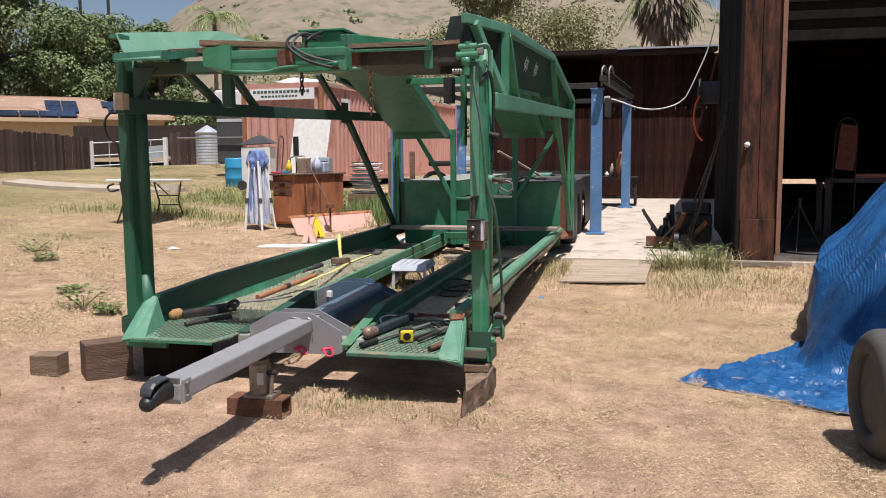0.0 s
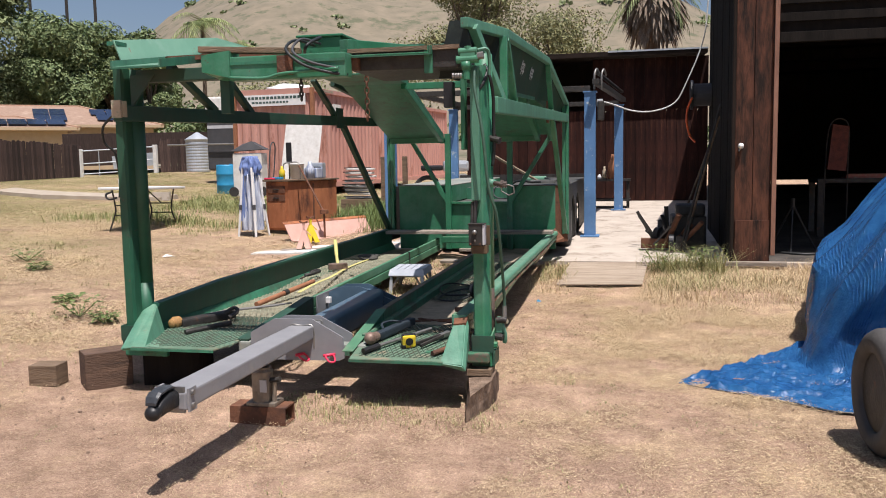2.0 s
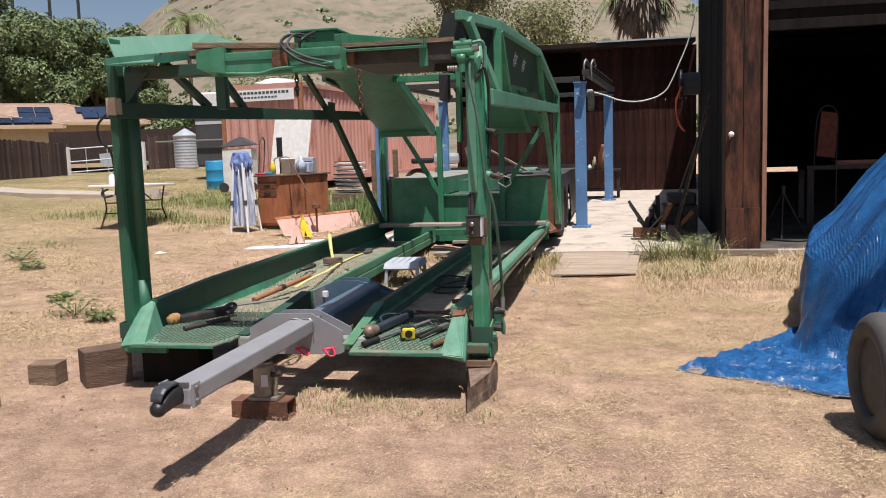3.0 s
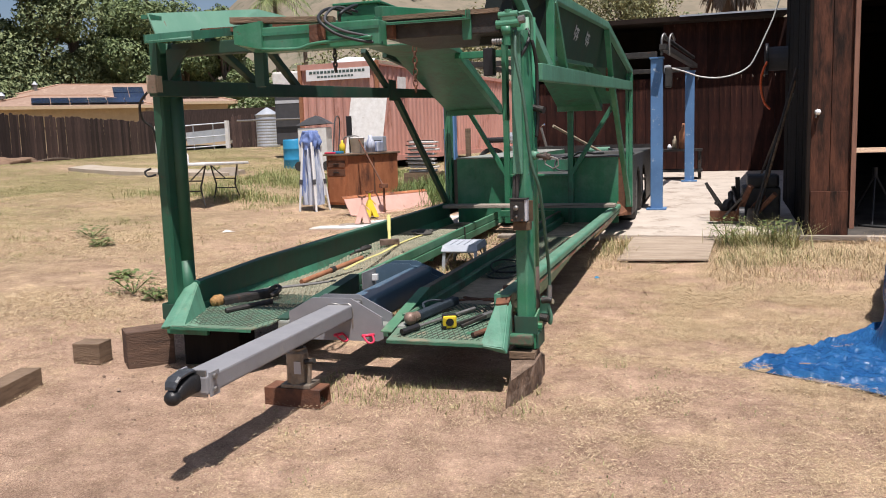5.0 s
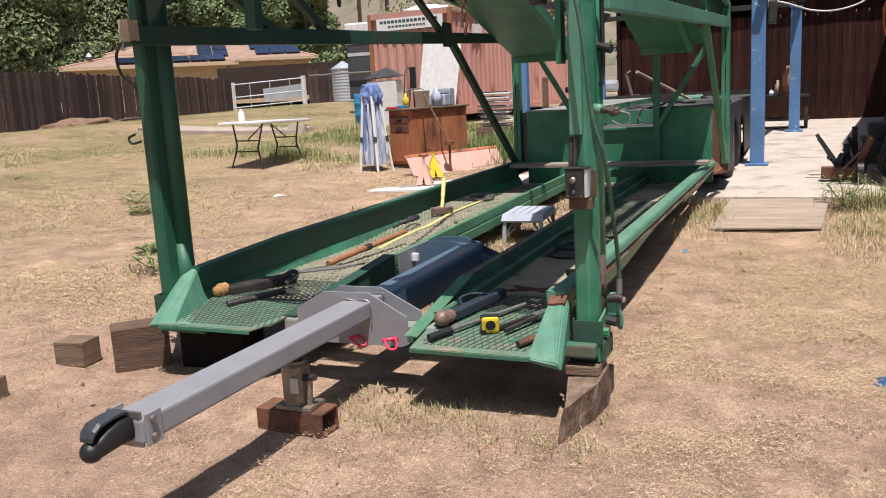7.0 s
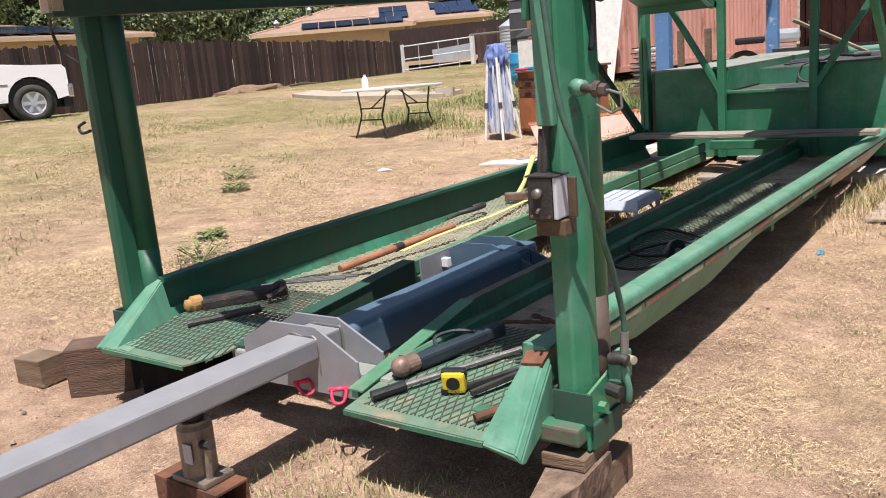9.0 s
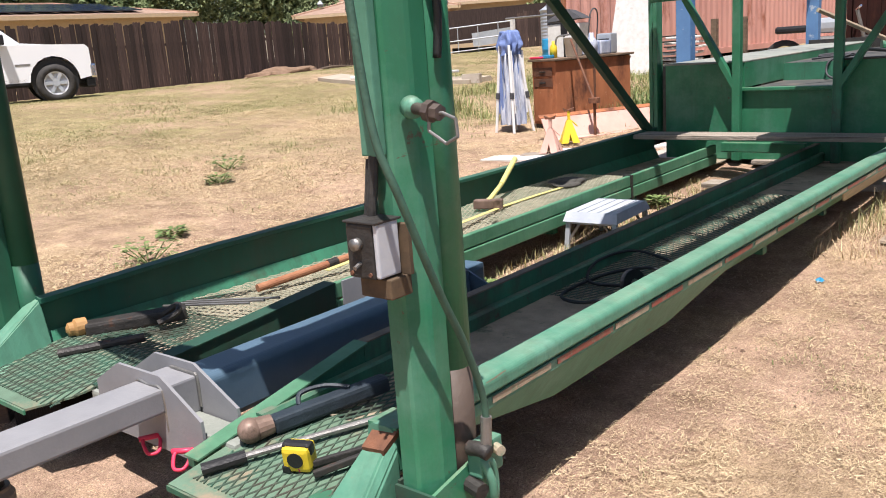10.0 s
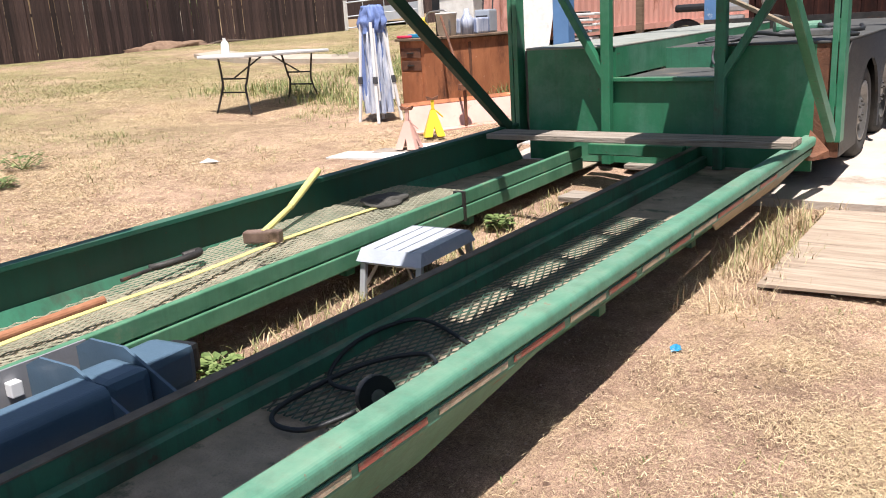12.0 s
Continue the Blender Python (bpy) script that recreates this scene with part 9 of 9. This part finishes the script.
def straw_keep(x, y):
    if on_slab(x, y):
        return 0
    k = max(0.0, 0.22 + 1.5 * nz2(x, y, 0.8, 0) + 0.9 * nz2(x, y, 2.1, 5))
    k *= 0.45 + 0.55 * smooth01((y - 4.6) / 1.6)
    if in_trailer(x, y):
        k *= 0.25
    return min(1, k)


def right_keep(x, y):
    """The strip along the barn and the right of the yard, thickest at the slab's edge."""
    if on_slab(x, y):
        return 0
    k = max(0.03, 0.16 + 1.5 * nz2(x, y, 1.1, 9) + 0.9 * nz2(x, y, 3.1, 4)) * (0.2 + 0.8 * smooth01((x + 1.1) / 0.9)) * (0.16 + 0.84 * smooth01((y - 4.3) / 2.2))
    return min(1, k)


def edge_keep(x, y):
    if on_slab(x, y):
        return 0
    return max(0, 0.55 + 0.8 * nz2(x, y, 1.3, 13)) * smooth01((y - 7.6) / 1.6)


def left_keep(x, y):
    return min(1, max(0, 0.25 + 1.0 * nz2(x, y, 0.35, 3)) * smooth01((-x - 4.5) / 5) + 0.2 * smooth01((-x - 9) / 6))


def spot_keep(o, s, base, amp):
    """Patches by noise, for a sowing that is never even."""
    return lambda x, y: 0 if on_slab(x, y) else min(1, max(0, base + amp * nz2(x, y, s, o) + 0.5 * nz2(x, y, s * 4, o + 2)))


def lying_straw(label, n, region, seed, keep, lmin, lmax, w, mat=M_STRAW):
    """Short stems lying flat every way, a few propped on one another."""
    rnd = random.Random(seed)
    verts, faces = [], []
    x0, x1, y0, y1 = region
    made = tries = 0
    while made < n and tries < n * 9:
        tries += 1
        x, y = rnd.uniform(x0, x1), rnd.uniform(y0, y1)
        k = keep(x, y)
        if rnd.random() > k:
            continue
        z0 = gz(x, y) + 0.012 - (0.03 if -3.2 < x and y > 9.6 else 0)
        for _ in range(6):
            made += 1
            bx, by = x + rnd.gauss(0, 0.035), y + rnd.gauss(0, 0.035)
            a, ln, ww = rnd.random() * 6.283, rnd.uniform(lmin, lmax) * 0.5, w * rnd.uniform(0.6, 1.4)
            dx, dy = math.cos(a) * ln, math.sin(a) * ln
            ex, ey = -math.sin(a) * ww, math.cos(a) * ww
            za, zb = z0 + rnd.uniform(-0.006, 0.012), z0 + rnd.uniform(-0.006, 0.012) + 0.4 * ln * max(0, rnd.gauss(0, 0.5))
            i = len(verts)
            verts += [(bx - dx - ex, by - dy - ey, za), (bx - dx + ex, by - dy + ey, za + ww), (bx + dx, by + dy, zb)]
            faces.append((i, i + 1, i + 2))
    me = bpy.data.meshes.new("straw")
    me.from_pydata(verts, [], faces)
    me.materials.append(mat)
    return tagged(new("straw", me), label, "grass", kind="stuff")


lying_straw("short dry straw stems strewn on the dirt", 170000, (-6.5, 3.2, 2.2, 10.6), 1, straw_keep, 0.008, 0.032, 0.0010)
lying_straw("flattened pale straw beside the trailer", 300000, (-1.2, 3.2, 3.4, 10.6), 2, right_keep, 0.010, 0.040, 0.0010)
lying_straw("dry straw strewn over the slope", 150000, (-12, -3.4, 4.6, 15), 33, spot_keep(21, 0.5, 0.30, 1.0), 0.014, 0.05, 0.0017)
blades("straw", "short dry straw-coloured grass on the dirt", M_STRAW, 9000, (-7.5, 3.2, 3.0, 10.6), 0.008, 0.03, 41, straw_keep, 0.0010, 1.6, 5, 0.05)
blades("straw", "standing pale straw by the barn", M_STRAW, 9000, (-1.1, 3.4, 4.4, 10.6), 0.008, 0.035, 42, right_keep, 0.0010, 1.6, 6, 0.05)
blades("grass_strip", "yellow-green grass along the barn and slab", M_GRASS, 480, (0.10, 1.6, 8.9, 10.62), 0.03, 0.17, 3, lambda x, y: edge_keep(x, y) ** 2 * smooth01((1.7 - x) / 0.8), 0.0022, 1.1, 7, 0.07)
blades("grass_strip", "dry pale grass along the barn and slab", M_STRAW, 2500, (0.10, 3.6, 8.0, 10.62), 0.02, 0.13, 13, edge_keep, 0.002, 1.3, 7, 0.07)
blades("grass_strip", "tufts of dry grass beside the trailer wheels", M_STRAW, 150, (-1.15, -0.75, 8.7, 10.6), 0.02, 0.11, 4, lambda x, y: 0.8, 0.0022, 1.1, 7, 0.06)
blades("grass_strip", "thin green grass beside the trailer wheels", M_GRASS, 60, (-1.1, -0.78, 9.2, 10.5), 0.04, 0.2, 14, lambda x, y: 0.8, 0.0025, 0.8, 6, 0.05)
blades("grass_strip", "tall spiky yellow-green weed clump by the barn pier", M_GRASS, 55, (0.20, 0.95, 10.05, 10.5), 0.10, 0.36, 24, lambda x, y: 0.9, 0.0035, 1.3, 9, 0.08)
blades("dry_tuft", "tiny brown-green weeds dotted over the dirt", M_WEEDGRASS, 520, (-6.0, 3.0, 2.6, 9.5), 0.008, 0.032, 91, spot_keep(71, 1.3, 0.05, 1.0), 0.0022, 1.4, 9, 0.035)
blades("lawn", "sparse yellow-green grass on the slope", M_GRASS, 42000, (-22, -5.2, 6.5, 32), 0.010, 0.038, 5, left_keep, 0.0035, 2.2, 6, 0.14)
blades("lawn", "dry grass on the slope beside the trailer", M_STRAW, 12000, (-12, -3.6, 5.0, 16), 0.008, 0.030, 6, spot_keep(21, 0.5, 0.15, 1.1), 0.0022, 2.6, 6, 0.09)
blades("dry_tuft", "low yellow-green tufts on the dry ground", M_GRASS, 420, (-13, -3.8, 5.0, 18), 0.03, 0.09, 16, spot_keep(41, 0.9, -0.05, 1.2), 0.003, 1.2, 14, 0.09)
blades("dry_tuft", "low yellow-green tufts on the straw", M_GRASS, 90, (-0.6, 3.0, 5.4, 9.5), 0.02, 0.07, 17, spot_keep(51, 1.1, -0.1, 1.2), 0.002, 1.2, 12, 0.06)
blades("lawn", "green grass round the chest and drum", M_WEEDGRASS, 2600, (-10.5, -4.2, 13.2, 21), 0.03, 0.13, 71, spot_keep(61, 0.5, 0.2, 1.0), 0.004, 0.9, 7, 0.12)
blades("tall_weeds", "tall green weeds round the drum and chest", M_WEEDGRASS, 1000, (-10.5, -6.3, 13.6, 21), 0.06, 0.30, 7, lambda x, y: min(1, max(0, 0.1 + 1.1 * nz2(x, y, 0.6, 30))), 0.005, 0.7, 7, 0.18)
blades("tall_weeds", "green weeds behind the chest", M_WEED, 420, (-5.4, -3.9, 13.6, 17), 0.1, 0.4, 8, lambda x, y: 0.8, 0.006, 0.5, 7, 0.14)
blades("shade_weeds", "thin weeds between the runways", M_GRASS, 420, (-2.5, -1.75, 6.5, 10.2), 0.02, 0.12, 9, lambda x, y: 0.6, 0.0025, 0.9, 6, 0.05)
blades("shade_weeds", "dry straw between the runways", M_STRAW, 700, (-2.6, -1.75, 6.4, 10.2), 0.01, 0.07, 18, lambda x, y: 0.6, 0.002, 1.5, 6, 0.06)
blades("shade_weeds", "thin dry weeds at the edge of the front shade", M_GRASS, 260, (-2.2, -0.8, 4.45, 4.95), 0.015, 0.06, 10, lambda x, y: 0.7, 0.002, 0.9, 6, 0.04)


def weed(x, y, s, seed, tall=0.12):
    """A low rosette of broad leaves."""
    rnd = random.Random(seed)
    t = thing("weed_plant", "low broad-leaved green weed growing in the dirt", "weed", pose(x, y, gz(x, y)), group="weeds")
    bm = bmesh.new()
    for k in range(120):
        a = rnd.random() * 6.28
        r0 = rnd.random() ** 0.6 * s
        p = Vector((r0 * math.cos(a) * 0.85, r0 * math.sin(a) * 0.85, rnd.uniform(0.02, tall)))
        d = Vector((math.cos(a), math.sin(a), rnd.uniform(-0.1, 0.7))).normalized() * rnd.uniform(0.03, 0.065)
        n = Vector((-math.sin(a), math.cos(a), 0)) * d.length * 0.38
        bm.faces.new([bm.verts.new(v) for v in (p, p + d * 0.5 + n, p + d - Vector((0, 0, 0.01)), p + d * 0.5 - n)])
    lv = part("leaves", bm, M_WEED, t)
    lv["kind"] = "stuff"
    bm = bmesh.new()
    for k in range(7):
        a = k * 0.9
        rod(bm, (0, 0, 0), (s * 0.7 * math.cos(a), s * 0.7 * math.sin(a), tall * 0.7), 0.004, 5)
    st_ = part("stalk", bm, M_WEED, t)
    st_["kind"] = "stuff"


for i, (x, y, s, h) in enumerate(((-4.95, 6.65, 0.24, 0.20), (-7.6, 9.3, 0.24, 0.16), (-4.6, 6.5, 0.12, 0.1), (-7.0, 8.75, 0.15, 0.1), (-5.5, 7.2, 0.12, 0.07), (-2.42, 7.15, 0.08, 0.07), (-2.4, 9.3, 0.07, 0.07), (-1.9, 6.7, 0.1, 0.12), (0.25, 10.3, 0.25, 0.3), (0.75, 10.45, 0.3, 0.22), (-11.7, 18.6, 0.3, 0.3))):
    weed(x, y, s, 300 + i, h)
# litter and stones
lt = thing("blue_wrapper", "scrap of light blue plastic on the straw", "litter", pose(-0.97, 8.30, gz(-1, 8.3) + 0.012, 12, -8, 30))
bm = bmesh.new()
bmesh.ops.create_grid(bm, x_segments=6, y_segments=6, size=0.022)
for v in bm.verts:
    v.co.z = 0.012 * noise.noise(v.co * 60)
part("film", bm, M_DRUM, lt)
lt = thing("white_scrap", "scrap of white paper on the dirt", "litter", pose(-6.3, 10.3, gz(-6.3, 10.3) + 0.015, 4, 6, 10))
part("sheet", hull(bmesh.new(), [(0, 0, 0), (0.16, 0.03, 0.02), (0.14, 0.12, 0.0), (0.02, 0.10, 0.02)], [(0, 0, 0.003), (0.16, 0.03, 0.023), (0.14, 0.12, 0.003), (0.02, 0.10, 0.023)]), M_WHITE, lt)
rnd = random.Random(88)
verts, faces = [], []
for i in range(5200):
    x, y = rnd.uniform(-5.5, 2.6), 3.0 + 6.0 * rnd.random() ** 1.5
    r = rnd.uniform(0.002, 0.007) * (2.0 if rnd.random() < 0.04 else 1)
    z, n0 = gz(x, y), len(verts)
    a0 = rnd.random() * 6
    verts += [(x + r * rnd.uniform(0.7, 1.3) * math.cos(a0 + k * 1.2566), y + r * rnd.uniform(0.7, 1.3) * math.sin(a0 + k * 1.2566), z - 0.002) for k in range(5)]
    verts += [(x + r * 0.55 * math.cos(a0 + k * 1.2566), y + r * 0.55 * math.sin(a0 + k * 1.2566), z + r * rnd.uniform(0.5, 1.0)) for k in range(5)]
    faces += [(n0 + k, n0 + (k + 1) % 5, n0 + 5 + (k + 1) % 5, n0 + 5 + k) for k in range(5)] + [tuple(n0 + 5 + k for k in range(5))]
me = bpy.data.meshes.new("pebbles")
me.from_pydata(verts, [], faces)
me.materials.append(leaf_material("pebbles", (0.16, 0.105, 0.075), (0.44, 0.32, 0.235)))
tagged(new("pebbles", me), "small stones and clods on the dirt", "pebbles", kind="stuff")
mound = thing("dirt_mound", "low mound of dry dirt and leaves by the fence", "mound", pose(FX(22) + 0.7, 22.0, gz(FX(22), 22) - 0.05))
bm = bmesh.new()
bmesh.ops.create_icosphere(bm, subdivisions=4, radius=1.0)
for v in bm.verts:
    f = 1 + 0.5 * noise.noise(v.co * 2.5) + 0.2 * noise.noise(v.co * 7)
    v.co = Vector((v.co.x * 0.7 * f, v.co.y * 1.6 * f, max(-0.05, v.co.z * 0.30 * f)))
part("mound_body", bm, material("dry_leaf_heap", (0.26, 0.17, 0.11), (0.15, 0.095, 0.06), 9, 0.95, bump=0.6), mound, smooth=True)
br = thing("broken_branch", "dead branch lying along the fence", "branch", pose(FX(24) + 0.6, 24, gz(FX(24), 24) + 0.03))
part("limb", pipe(bmesh.new(), [(0, -1, 0), (0.1, 0, 0.15), (0, 1.2, 0.1)], 0.03, 6), M_BARK, br)
